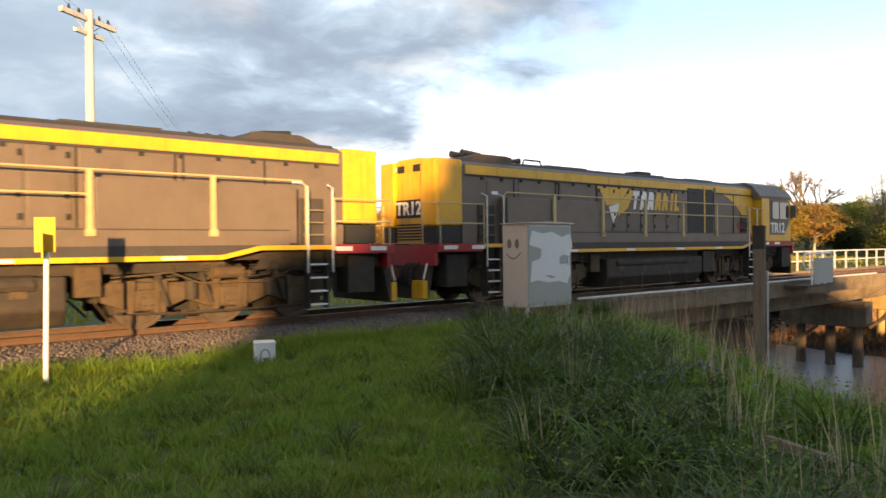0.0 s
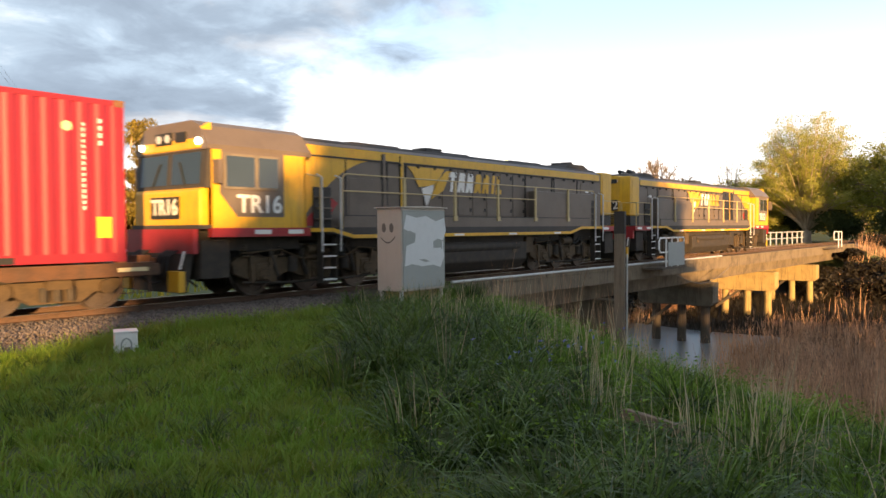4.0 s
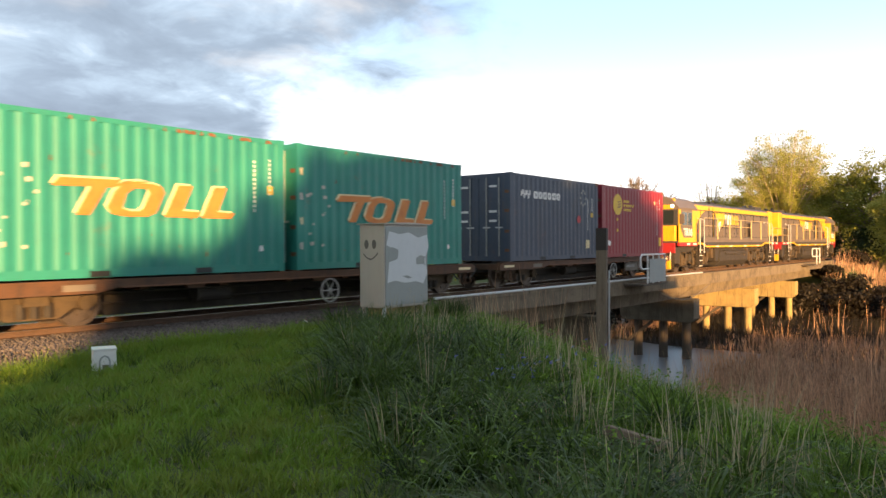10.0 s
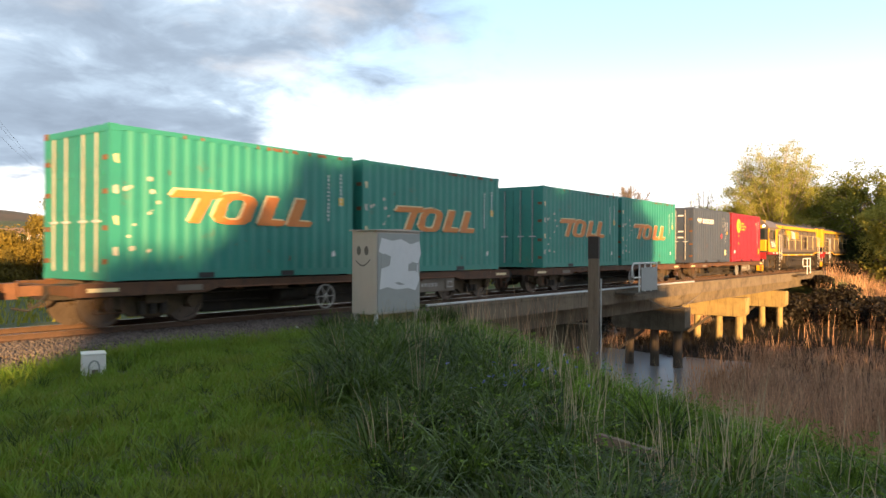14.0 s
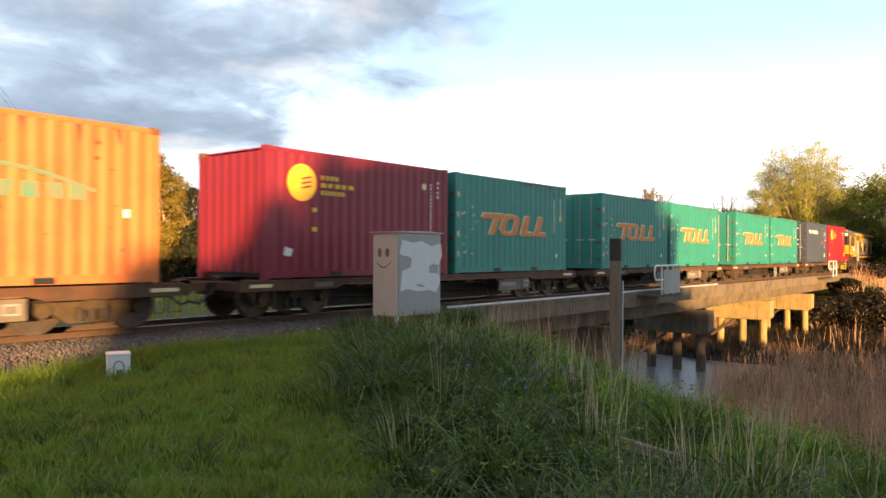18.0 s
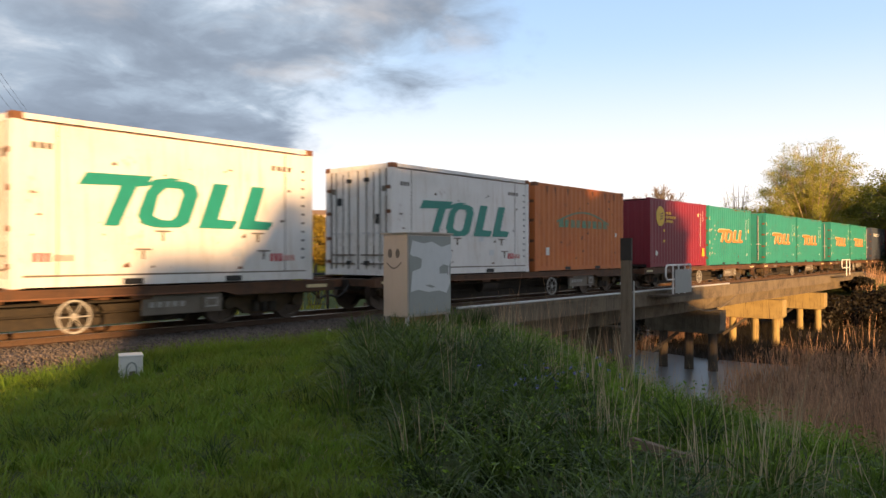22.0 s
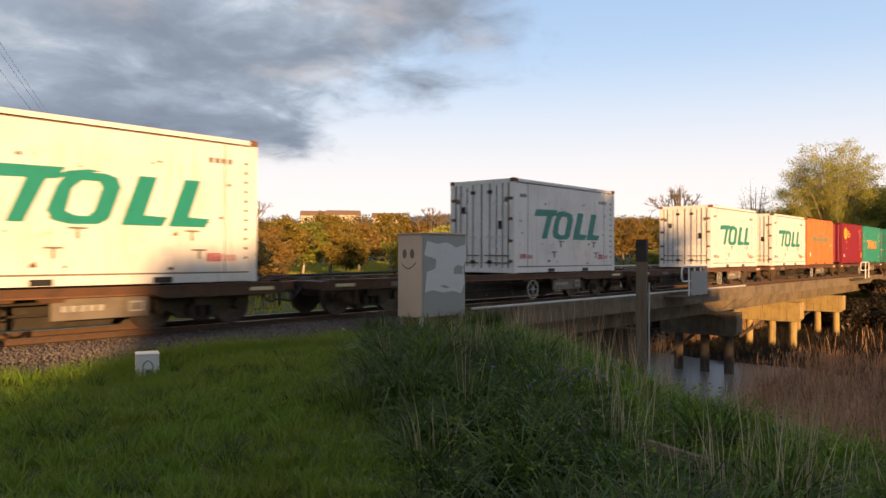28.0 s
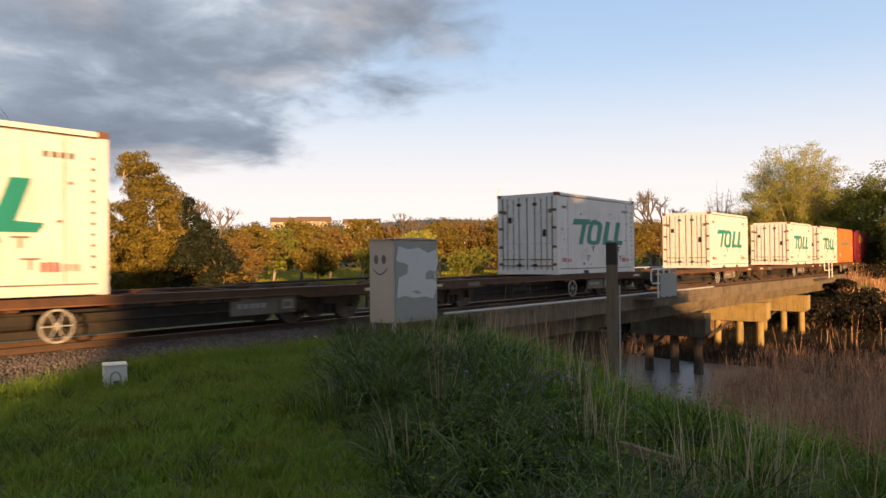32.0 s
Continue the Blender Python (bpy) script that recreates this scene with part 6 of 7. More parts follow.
def sunk_board():
    x, y = 5.47, 2.37
    ob = thing("old_board", "weathered pinkish board lying in the long grass", "board", pose(x, y, float(land(x, y)) + 0.11, 8, -2, 74))
    part("board", Shape().box(-0.29, 0.29, -0.05, 0.05, -0.06, 0.025), M["board_timber"], ob, bevel=0.01)
    for a in (-0.22, 0.22):
        part("peg", Shape().box(a - 0.03, a + 0.03, -0.03, 0.03, -0.35, -0.06), M["old_timber"], ob)


sunk_board()


def litter(x, y, z):
    ob = thing("litter_scrap", "crumpled pink and white scrap on the ballast", "litter", pose(x, y, z, 20, 15, 40))
    part("wrapper", Shape().prism([(-0.07, -0.03), (0.02, -0.05), (0.08, 0.0), (0.03, 0.045), (-0.05, 0.03)], 0, 0.02, "z"), M["white_paint"], ob)
    part("band", Shape().box(-0.03, 0.02, -0.035, 0.03, 0.02, 0.028), M["red_sign"], ob)


litter(10.55, 11.95, -0.21)

# ---------------------------------------------------------------- trees


def leaf_material(name, base, dark, translucent=0.35, rough=0.6):
    return material(name, base, rough, dark=dark, scale=0.35, amount=0.6, fine=3.0, bump=0, random_tint=0.7, translucent=translucent, spec=0.25)


M["gum_leaf"] = leaf_material("olive_leaves", (0.33, 0.24, 0.040), (0.060, 0.054, 0.016), 0.3)
M["dark_leaf"] = leaf_material("dark_green_leaves", (0.055, 0.075, 0.022), (0.030, 0.045, 0.015))
M["conifer_leaf"] = leaf_material("blackish_conifer_leaves", (0.026, 0.032, 0.012), (0.014, 0.018, 0.008), 0.1)
M["willow_leaf"] = leaf_material("fresh_yellow_green_leaves", (0.49, 0.47, 0.10), (0.26, 0.265, 0.06), 0.4)
M["bright_leaf"] = leaf_material("mid_green_leaves", (0.29, 0.30, 0.05), (0.10, 0.115, 0.025))
# near-black brown: the shade round the bridge is put into the leaf colour
M["shade_growth"] = leaf_material("dark_brown_thicket", (0.030, 0.024, 0.014), (0.016, 0.012, 0.008), 0.1)
M["rusty_leaf"] = leaf_material("bronze_leaves", (0.34, 0.215, 0.062), (0.14, 0.10, 0.032))


def limbs(shape, rng, p, d, length, r, depth, tips, spread=0.6, up=0.25, forks=3):
    """Tapered limbs that fork; the ends are gathered in tips."""
    segs = 3
    q = p.copy()
    for k in range(segs):
        d2 = (d + Vector(rng.normal(0, 0.13, 3)) + Vector((0, 0, up * 0.12))).normalized()
        e = q + d2 * (length / segs)
        shape.tube(q, e, r * (1 - 0.22 * k / segs), r * (1 - 0.22 * (k + 1) / segs), 7 if depth > 1 else 4, caps=False)
        q, d = e, d2
    if depth == 0:
        tips.append(q)
        return
    n = forks if depth > 1 else forks + 1
    for k in range(n):
        a = 2 * math.pi * (k + rng.random()) / n
        side = d.orthogonal().normalized()
        side = Matrix.Rotation(a, 3, d) @ side
        dd = (d + side * spread * rng.uniform(0.7, 1.3) + Vector((0, 0, up))).normalized()
        limbs(shape, rng, q, dd, length * rng.uniform(0.58, 0.8), r * 0.62, depth - 1, tips, spread, up, forks)
    if depth > 1:
        tips.append(q)


def leaf_cards(rng, centres, per, spread, size, droop=0.0):
    """Many small leaf clumps scattered round the limb ends, each two little crossed blades."""
    c = np.repeat(np.asarray(centres), per, 0)
    n = len(c)
    off = rng.normal(0, 1, (n, 3))
    off /= np.maximum(np.linalg.norm(off, axis=1, keepdims=True), 1e-6)
    off *= (rng.random((n, 1)) ** 0.45) * np.asarray(spread)
    off[:, 2] -= droop * np.abs(rng.normal(0, 1, n))
    c = c + off
    u = rng.normal(0, 1, (n, 3))
    u[:, 2] = u[:, 2] * 0.6 - droop * 0.8
    u /= np.linalg.norm(u, axis=1, keepdims=True)
    w = np.cross(u, rng.normal(0, 1, (n, 3)))
    w /= np.linalg.norm(w, axis=1, keepdims=True)
    s = size * rng.uniform(0.6, 1.4, (n, 1))
    u, w = u * s, w * s * 0.45
    v = np.stack([c - u, c - w * 0.9 + u * 0.1, c + u, c + w * 0.9 + u * 0.1], 1).reshape(-1, 3)
    return v, np.arange(4 * n).reshape(n, 4)


def tree(name, label, x, y, height, width, leaf, bark, seed, trunk=0.28, leaves=6000, size=0.16, base=0.2, lobes=16, droop=0.0, fill=1.0, group=""):
    """A trunk that forks into limbs, each carrying its own uneven lobe of leaves."""
    rng = np.random.default_rng(seed)
    z = float(land(x, y)) - 0.1
    ob = thing(name, label, "tree", pose(x, y, z), group)
    s = Shape()
    lean = rng.normal(0, 0.04, 2)
    top = Vector((lean[0] * height, lean[1] * height, height * 0.72))
    r0 = height * 0.030 * trunk / 0.28
    p = Vector((0, 0, -0.15))
    spine = [p]
    for k in range(1, 7):
        t = k / 6
        spine.append(Vector((top.x * t + rng.normal(0, 0.02) * height * t, top.y * t + rng.normal(0, 0.02) * height * t, top.z * t)))
    for k in range(6):
        s.tube(spine[k], spine[k + 1], r0 * (1 - k / 7.5), r0 * (1 - (k + 1) / 7.5), 8, caps=False)
    centres, radii = [], []
    cz, hz, hw = height * (1 + base) / 2, height * (1 - base) / 2, width / 2
    for k in range(lobes):
        u = 1 - 2 * (k + 0.5) / lobes
        ang = k * 2.39996 + rng.normal(0, 0.3)
        rad = rng.uniform(0.42, 0.88)
        ring = math.sqrt(max(0, 1 - u * u))
        taper = 1.0 - 0.22 * max(0, u) + 0.1 * min(0, u)
        c = Vector((hw * rad * ring * math.cos(ang) * taper, hw * rad * ring * math.sin(ang) * taper, cz + hz * rad * u * 1.05))
        centres.append(c)
        radii.append(rng.uniform(0.20, 0.44) * (0.85 if u > 0.5 else 1.0))
        # the limb that carries it
        t = min(0.98, max(0.25, (c.z - 0.30 * ring * height * 0.5) / max(top.z, 0.1)))
        k0 = min(5, int(t * 6))
        a = spine[k0].lerp(spine[k0 + 1], t * 6 - k0)
        mid = a.lerp(c, 0.5) + Vector((0, 0, 0.04 * height)) + Vector(rng.normal(0, 0.025 * height, 3))
        ra = r0 * (1 - t) * 0.62 + r0 * 0.12
        s.tube(a, mid, ra, ra * 0.65, 6, caps=False).tube(mid, c, ra * 0.65, ra * 0.3, 6, caps=False)
        for _ in range(4):
            e = c + Vector(rng.normal(0, 1, 3)).normalized() * radii[-1] * hw * 0.8
            s.tube(mid.lerp(c, 0.6), e, ra * 0.3, ra * 0.08, 4, caps=False)
    if leaf is not None:
        vs, qs, n0 = [], [], 0
        for c, r in zip(centres, radii):
            m = int(leaves / lobes * fill)
            # clumps inside the lobe
            cl = rng.normal(0, 1, (9, 3))
            cl = cl / np.linalg.norm(cl, axis=1, keepdims=True) * rng.uniform(0.3, 1.0, (9, 1)) * (r * hw, r * hw, r * hz * 0.95) + np.array(c)
            v, q = leaf_cards(rng, cl, max(1, m // 9), (r * hw * 0.55, r * hw * 0.55, r * hz * 0.5), size, droop)
            v[:, 2] = np.maximum(v[:, 2], 0.05)
            vs.append(v)
            qs.append(q + n0)
            n0 += len(v)
        v = np.concatenate(vs)
        kz, kx = height / np.percentile(v[:, 2], 99.7), width / 2 / np.percentile(np.hypot(v[:, 0], v[:, 1]), 99)
        s.v = [(a * kx, b * kx, c * kz) for a, b, c in s.v]
        part("crown", fast_mesh("crown", v * (kx, kx, kz), np.concatenate(qs), leaf), leaf, ob)
    part("trunk", s, bark, ob, smooth=True)
    return ob


def clump_shell(rng, c, r, n, size):
    """Leaves over the rounded outside of one dense clump, thickest on its upper side."""
    d = rng.normal(0, 1, (n, 3))
    d[:, 2] += 0.35
    d /= np.linalg.norm(d, axis=1, keepdims=True)
    p = np.asarray(c) + d * np.asarray(r) * rng.uniform(0.5, 1.18, (n, 1))
    u = np.cross(d, rng.normal(0, 1, (n, 3))) + 0.35 * rng.normal(0, 1, (n, 3))
    u /= np.linalg.norm(u, axis=1, keepdims=True)
    w = np.cross(u, d + 0.5 * rng.normal(0, 1, (n, 3)))
    w /= np.maximum(np.linalg.norm(w, axis=1, keepdims=True), 1e-6)
    k = size * rng.uniform(0.6, 1.4, (n, 1))
    u, w = u * k, w * k * 0.5
    return np.stack([p - u, p - w, p + u, p + w], 1).reshape(-1, 3)


def clump_tree(name, label, heading, dist, height, outline, leaf, bark, seed, clumps=90, per=420, size=0.07, puff=0.62, group="", trunks=3):
    """A tree of many dense rounded clumps; outline gives (share of height, sideways shift, half width) from the foot to the top."""
    rng = np.random.default_rng(seed)
    x, y = place(heading, dist)
    ob = thing(name, label, "tree", pose(x, y, float(land(x, y)) - 0.1, 0, 0, -heading), group)
    ts, offs, hws = (np.array(c) for c in zip(*outline))
    s, vs = Shape(), []
    forks = []
    for k in range(trunks):
        q = Vector((rng.normal(0, 0.25) + (k - trunks / 2 + 0.5) * 0.45, rng.normal(0, 0.2), 0))
        r = 0.017 * height * (1 if k == 0 else 0.7)
        for j in range(1, 8):
            t = j / 8
            e = Vector((q.x * 0.3 + float(np.interp(t, ts, offs)) * 0.8 + (k - trunks / 2 + 0.5) * 0.8 * t + rng.normal(0, 0.12), rng.normal(0, 0.15), height * t * 0.92))
            s.tube(q, e, r * (1 - 0.8 * (j - 1) / 8), r * (1 - 0.8 * t), 7, caps=False)
            forks.append(e)
            q = e
    weights = np.interp(np.linspace(0.04, 0.97, 60), ts, hws) ** 0.9 + 0.12
    for t in rng.choice(np.linspace(0.04, 0.97, 60), clumps, p=weights / weights.sum()):
        hw, off = float(np.interp(t, ts, hws)), float(np.interp(t, ts, offs))
        a, rad = rng.uniform(0, 2 * math.pi), rng.uniform(0.25, 0.92) * hw
        r = puff * rng.uniform(0.55, 1.2) * min(1.0, 0.35 + 0.5 * hw)
        c = Vector((off + rad * math.cos(a), rad * math.sin(a), min(t * height, height - 0.6 * r)))
        near = min(forks, key=lambda f: (f - c).length + 0.8 * max(0, f.z - c.z))
        s.tube(near, near.lerp(c, 0.9), 0.045, 0.015, 4, caps=False)
        vs.append(clump_shell(rng, c, (r, r, r * 0.64), max(30, int(per * (r / puff) ** 2)), size))
    v = np.concatenate(vs)
    v[:, 2] = np.maximum(v[:, 2], 0.03)
    part("trunk", s, bark, ob, smooth=True)
    part("crown", fast_mesh("crown", v, np.arange(len(v)).reshape(-1, 4), leaf), leaf, ob)
    return ob


def fan_tree(name, label, heading, dist, height, width, leaf, bark, seed, limbs_n=60, per=150, size=0.10, low=0.10, group=""):
    """A spreading tree: long limbs fan up and out from a short trunk, and thin foliage hangs on their outer twigs."""
    rng = np.random.default_rng(seed)
    x, y = place(heading, dist)
    ob = thing(name, label, "tree", pose(x, y, float(land(x, y)) - 0.1, 0, 0, -heading), group)
    s, cs = Shape(), []
    fork = Vector((0, 0, height * 0.10))
    s.tube((0, 0, -0.2), fork, height * 0.040, height * 0.034, 10, caps=False)
    for k in range(limbs_n):
        u = low + (1 - low) * ((k + 0.5) / limbs_n) ** 0.8
        a = k * 2.39996 + rng.normal(0, 0.2)
        ring = math.sqrt(max(0.02, 1 - (u * 0.97) ** 2))
        rr = rng.uniform(0.78, 1.03)
        e = Vector((width / 2 * ring * math.cos(a) * rr, width / 2 * ring * math.sin(a) * rr, height * (0.16 + 0.84 * u) * rng.uniform(0.93, 1.0)))
        ctrl = fork.lerp(e, 0.45) + Vector((0, 0, height * 0.12 * (1 - 0.5 * u)))
        pts = [fork.lerp(ctrl, t).lerp(ctrl.lerp(e, t), t) for t in np.linspace(0, 1, 8)]
        r0 = height * rng.uniform(0.007, 0.013)
        for j in range(7):
            s.tube(pts[j], pts[j + 1], r0 * (1 - 0.88 * j / 7), r0 * (1 - 0.88 * (j + 1) / 7), 5, caps=False)
        for j in range(9):
            t = rng.uniform(0.42, 1.0)
            b = pts[min(6, int(t * 7))].lerp(pts[min(7, int(t * 7) + 1)], t * 7 - int(t * 7))
            d = Vector((b.x, b.y, 0)).normalized() * rng.uniform(0.2, 1.0) + Vector((*rng.normal(0, 0.7, 2), rng.uniform(0.0, 0.9)))
            tip = b + d.normalized() * height * rng.uniform(0.05, 0.10)
            s.tube(b, tip, 0.022, 0.008, 3, caps=False)
            for q in (0.35, 0.7, 1.0):
                cs.append(tuple(b.lerp(tip, q)))
    v, q = leaf_cards(rng, cs, max(1, per * limbs_n // len(cs) // 2), (0.62, 0.62, 0.42), size, 0.06)
    v[:, 2] = np.maximum(v[:, 2], 0.05)
    part("trunk", s, bark, ob, smooth=True)
    part("crown", fast_mesh("crown", v, q, leaf), leaf, ob)
    return ob


def bare_tree(x, y, height, width, seed, label):
    """A leafless tree of finely forking limbs."""
    rng = np.random.default_rng(seed)
    ob = thing("bare_tree", label, "tree", pose(x, y, float(land(x, y)) - 0.1))
    s, tips = Shape(), []
    limbs(s, rng, Vector((0, 0, 0)), Vector((0, 0, 1)), height * 0.26, height * 0.022, 5, tips, 0.6, 0.3, 3)
    pts = np.array([tuple(t) for t in tips])
    kx, kz = width / 2 / np.percentile(np.abs(pts[:, :2]), 93), height / pts[:, 2].max()
    s.v = [(a * kx, b * kx, c * kz) for a, b, c in s.v]
    part("trunk", s, M["bark"], ob, smooth=True)


def bush(x, y, w, h, leaf, seed, n=2600, size=0.14, label="", name="shrub"):
    rng = np.random.default_rng(seed)
    z = float(land(x, y))
    ob = thing(name, label, "shrub", pose(x, y, z))
    s = Shape()
    centres = []
    for k in range(9):
        a, t = rng.uniform(0, 6.28), rng.uniform(0.2, 0.85)
        tip = (math.cos(a) * w * 0.38 * t, math.sin(a) * w * 0.38 * t, h * rng.uniform(0.35, 0.85))
        s.tube((0, 0, -0.1), tip, 0.05, 0.015, 5)
        centres.append(tip)
    part("stem", s, M["bark"], ob)
    v, q = leaf_cards(rng, centres, n // 9, (w * 0.27, w * 0.27, h * 0.3), size)
    v[:, 2] = np.maximum(v[:, 2], 0.02)
    part("leaves", fast_mesh("leaves", v, q, leaf), leaf, ob)


# the far field behind the line
clump_tree("gum_tree", "tall bushy gum tree with pale forked trunks", 29.8, 46, 8.45, ((0.0, -0.2, 1.9), (0.15, -0.3, 2.5), (0.40, -0.3, 2.6), (0.55, -0.1, 2.2), (0.70, -0.1, 1.75), (0.80, -0.35, 1.40), (0.90, -0.75, 1.0), (1.0, -1.0, 0.55)), M["gum_leaf"], M["pale_bark"], 5, clumps=165, per=520, puff=0.66)
clump_tree("gum_tree", "round-headed gum tree at the edge of the field", 26.5, 44.5, 5.6, ((0.0, 0, 1.7), (0.5, 0, 1.9), (0.8, -0.1, 1.4), (1.0, -0.2, 0.5)), M["gum_leaf"], M["pale_bark"], 6, clumps=70, per=480)
clump_tree("gum_tree", "low spreading gum tree in evening sun", 24.2, 44, 3.9, ((0.0, 0, 2.0), (0.5, 0, 1.9), (1.0, 0.3, 0.7)), M["gum_leaf"], M["pale_bark"], 7, clumps=56, per=480)
clump_tree("gum_tree", "low spreading gum tree in evening sun", 21.6, 44, 3.1, ((0.0, 0, 2.2), (0.5, 0, 2.0), (1.0, 0, 0.9)), M["gum_leaf"], M["pale_bark"], 9, clumps=56, per=480)
clump_tree("gum_tree", "low spreading gum tree in evening sun", 18.6, 47, 3.3, ((0.0, 0, 2.6), (0.5, 0, 2.4), (1.0, 0, 0.9)), M["gum_leaf"], M["pale_bark"], 10, clumps=56, per=420)
clump_tree("dark_tree", "dense dark evergreen tree beside a gum tree", 32.7, 44.5, 5.9, ((0.0, 0.4, 1.5), (0.4, 0.2, 1.3), (0.8, -0.1, 0.75), (1.0, -0.2, 0.3)), M["conifer_leaf"], M["bark"], 8, clumps=70, per=480)
clump_tree("dark_tree", "low dark evergreen tree beside a gum tree", 34.8, 44, 3.7, ((0.0, 0, 1.3), (0.5, 0, 1.1), (1.0, -0.2, 0.4)), M["conifer_leaf"], M["bark"], 11, clumps=40, per=420)
x, y = place(34.1, 51)
bare_tree(x, y, 6.2, 4.0, 45, "bare leafless tree behind dark evergreens")
FIELD = [(36.0, 54, 3.8, 4.0, "rusty_leaf"), (36.6, 58, 4.8, 5.4, "gum_leaf"),
         (38.4, 62, 4.6, 5.0, "bright_leaf"), (40.4, 66, 5.6, 5.0, "gum_leaf"), (42.6, 68, 4.8, 5.0, "rusty_leaf"), (45.0, 72, 6.0, 5.5, "gum_leaf"), (47.2, 72, 5.4, 5.0, "rusty_leaf"), (41.6, 56, 3.4, 4.0, "gum_leaf"), (46.4, 62, 3.4, 4.4, "bright_leaf"), (49.2, 62, 4.4, 4.6, "willow_leaf"),
         (51.0, 78, 6.2, 6.5, "gum_leaf"), (53.4, 80, 6.0, 7.0, "rusty_leaf"), (55.8, 78, 6.4, 6.0, "gum_leaf"), (58.0, 82, 6.2, 6.5, "rusty_leaf"), (60.4, 84, 6.2, 7.0, "gum_leaf"), (62.8, 86, 6.0, 7.0, "rusty_leaf"),
         (65.2, 88, 6.2, 7.0, "gum_leaf"), (67.6, 92, 6.0, 7.0, "rusty_leaf"), (14.5, 58, 4.6, 7.0, "gum_leaf"), (11.0, 60, 4.6, 7.0, "dark_leaf")]
for i, (h, d, ht, w, lf) in enumerate(FIELD):
    x, y = place(h, d)
    tree("field_tree", "bronze-leaved tree in evening sun" if lf == "rusty_leaf" else "olive-green tree in evening sun", x, y, ht, w, M[lf], M["pale_bark"] if i % 3 else M["bark"], 20 + i,
         leaves=10000 if d < 56 else 6500, size=0.10 if d < 56 else 0.145, base=0.06 if d < 56 else 0.26, lobes=24, group="trees across the field")
for i in range(11):
    x, y = place(17 + 3.4 * i if i < 6 else 20 + 4.5 * i + (i * 7 % 5) * 0.4, 40 + (i * 13 % 9) * 2.4 if i < 6 else 66 + (i * 13 % 9) * 3)
    bush(x, y, 3.6 + (i % 3), 1.6 + 0.4 * (i % 4), M[("gum_leaf", "bright_leaf", "rusty_leaf")[i % 3]], 60 + i, label="low scrub at the edge of the field")
# scattered woods on the far slope
rng = np.random.default_rng(9)
for lf, label, n in (("rusty_leaf", "bronze woods on the far slope", 260), ("gum_leaf", "olive woods on the far slope", 300), ("dark_leaf", "dark evergreen woods on the far slope", 500)):
    a, d = rng.uniform(8, 80, n), rng.uniform(95, 330, n)
    keep = ~((a < 27) & (d > 200))
    a, d = a[keep], d[keep]
    wx, wy = d * np.sin(np.radians(a)), d * np.cos(np.radians(a))
    c = np.stack([wx, wy, land(wx, wy) + 2.0], 1)
    v, q = leaf_cards(rng, c, 95, (3.6, 3.6, 2.4), 0.33)
    tagged(new("far_woods", fast_mesh("far_woods", v, q, M[lf])), label, "woods", kind="stuff")
# the far bank beyond the bridge
fan_tree("willow_tree", "large spreading willow in fresh yellow-green leaf", 76.8, 86, 13.9, 12.6, M["willow_leaf"], M["pale_bark"], 41, limbs_n=120, per=2100, size=0.072)
fan_tree("willow_tree", "slender half-bare tree coming into leaf", 71.9, 90, 10.2, 5.6, M["willow_leaf"], M["bark"], 42, limbs_n=34, per=160, size=0.08)
fan_tree("willow_tree", "low willow in fresh yellow-green leaf", 73.6, 88, 7.4, 6.6, M["willow_leaf"], M["pale_bark"], 46, limbs_n=44, per=1700, size=0.085, low=0.0)
x, y = place(67.2, 100)
bare_tree(x, y, 10.6, 8.6, 43, "bare leafless tree with fine twigs")
x, y = place(48.2, 70)
bare_tree(x, y, 6.6, 4.5, 44, "bare leafless tree with fine twigs")
for i, (h, d, ht, w, lf) in enumerate([(81.8, 84, 10.6, 10.0, "bright_leaf"), (84.4, 78, 10.4, 9.0, "willow_leaf"), (87.4, 74, 11.4, 10.0, "bright_leaf"), (80.2, 98, 9.6, 9.0, "bright_leaf"),
                                       (73.0, 106, 7.5, 10.0, "bright_leaf"), (70.0, 112, 7.0, 9.0, "willow_leaf")]):
    x, y = place(h, d)
    tree("bank_tree", "leafy tree on the far river bank", x, y, ht, w, M[lf], M["bark"], 80 + i, leaves=20000, size=0.13, base=0.06, lobes=24, group="trees on the far bank")
for i, (h, d) in enumerate([(72.5, 88), (76.5, 90), (79.0, 84), (82.2, 80), (85.5, 78), (88.5, 76), (69.5, 96)]):
    x, y = place(h, d)
    bush(x, y, 6.5, 3.2, M["dark_leaf"], 90 + i, n=7000, size=0.15, label="dense bank-side scrub under the trees")
# unseen trees and scrub added behind the path, to cast long shadows over the line
for i, (xx, k, ht, w, lf) in enumerate([(15.6, 16.0, 8.6, 11.6, "dark_leaf"), (21.0, 16.6, 9.0, 12.0, "dark_leaf"), (26.6, 15.4, 8.4, 10.0, "dark_leaf"), (12.5, 16.2, 7.0, 4.2, "dark_leaf"), (27.6, 15.0, 6.4, 5.6, "dark_leaf")]):
    x, y = xx - 1.3 * k, 12.5 - 1.82 * k
    tree("shade_tree", "unseen broad tree added to shade the line", x, y, ht, w, M[lf], M["bark"], 120 + i, leaves=8000, size=0.40, base=0.02, lobes=24, group="trees behind the path")
    bush(x, y, w * 0.95, 3.6, M[lf], 140 + i, n=7000, size=0.30, label="unseen undergrowth added beneath the shade trees")
for i in range(9):
    k, xx = 15.0 + 0.5 * (i % 3), 32.0 + 3.6 * i
    x, y = xx - 1.3 * k, 12.5 - 1.82 * k
    bush(x, y, 4.6, 2.4 if i == 0 else 1.85 + 0.15 * (i % 2), M["dark_leaf"], 170 + i, n=2600, size=0.2, label="unseen low scrub added to shade the line")
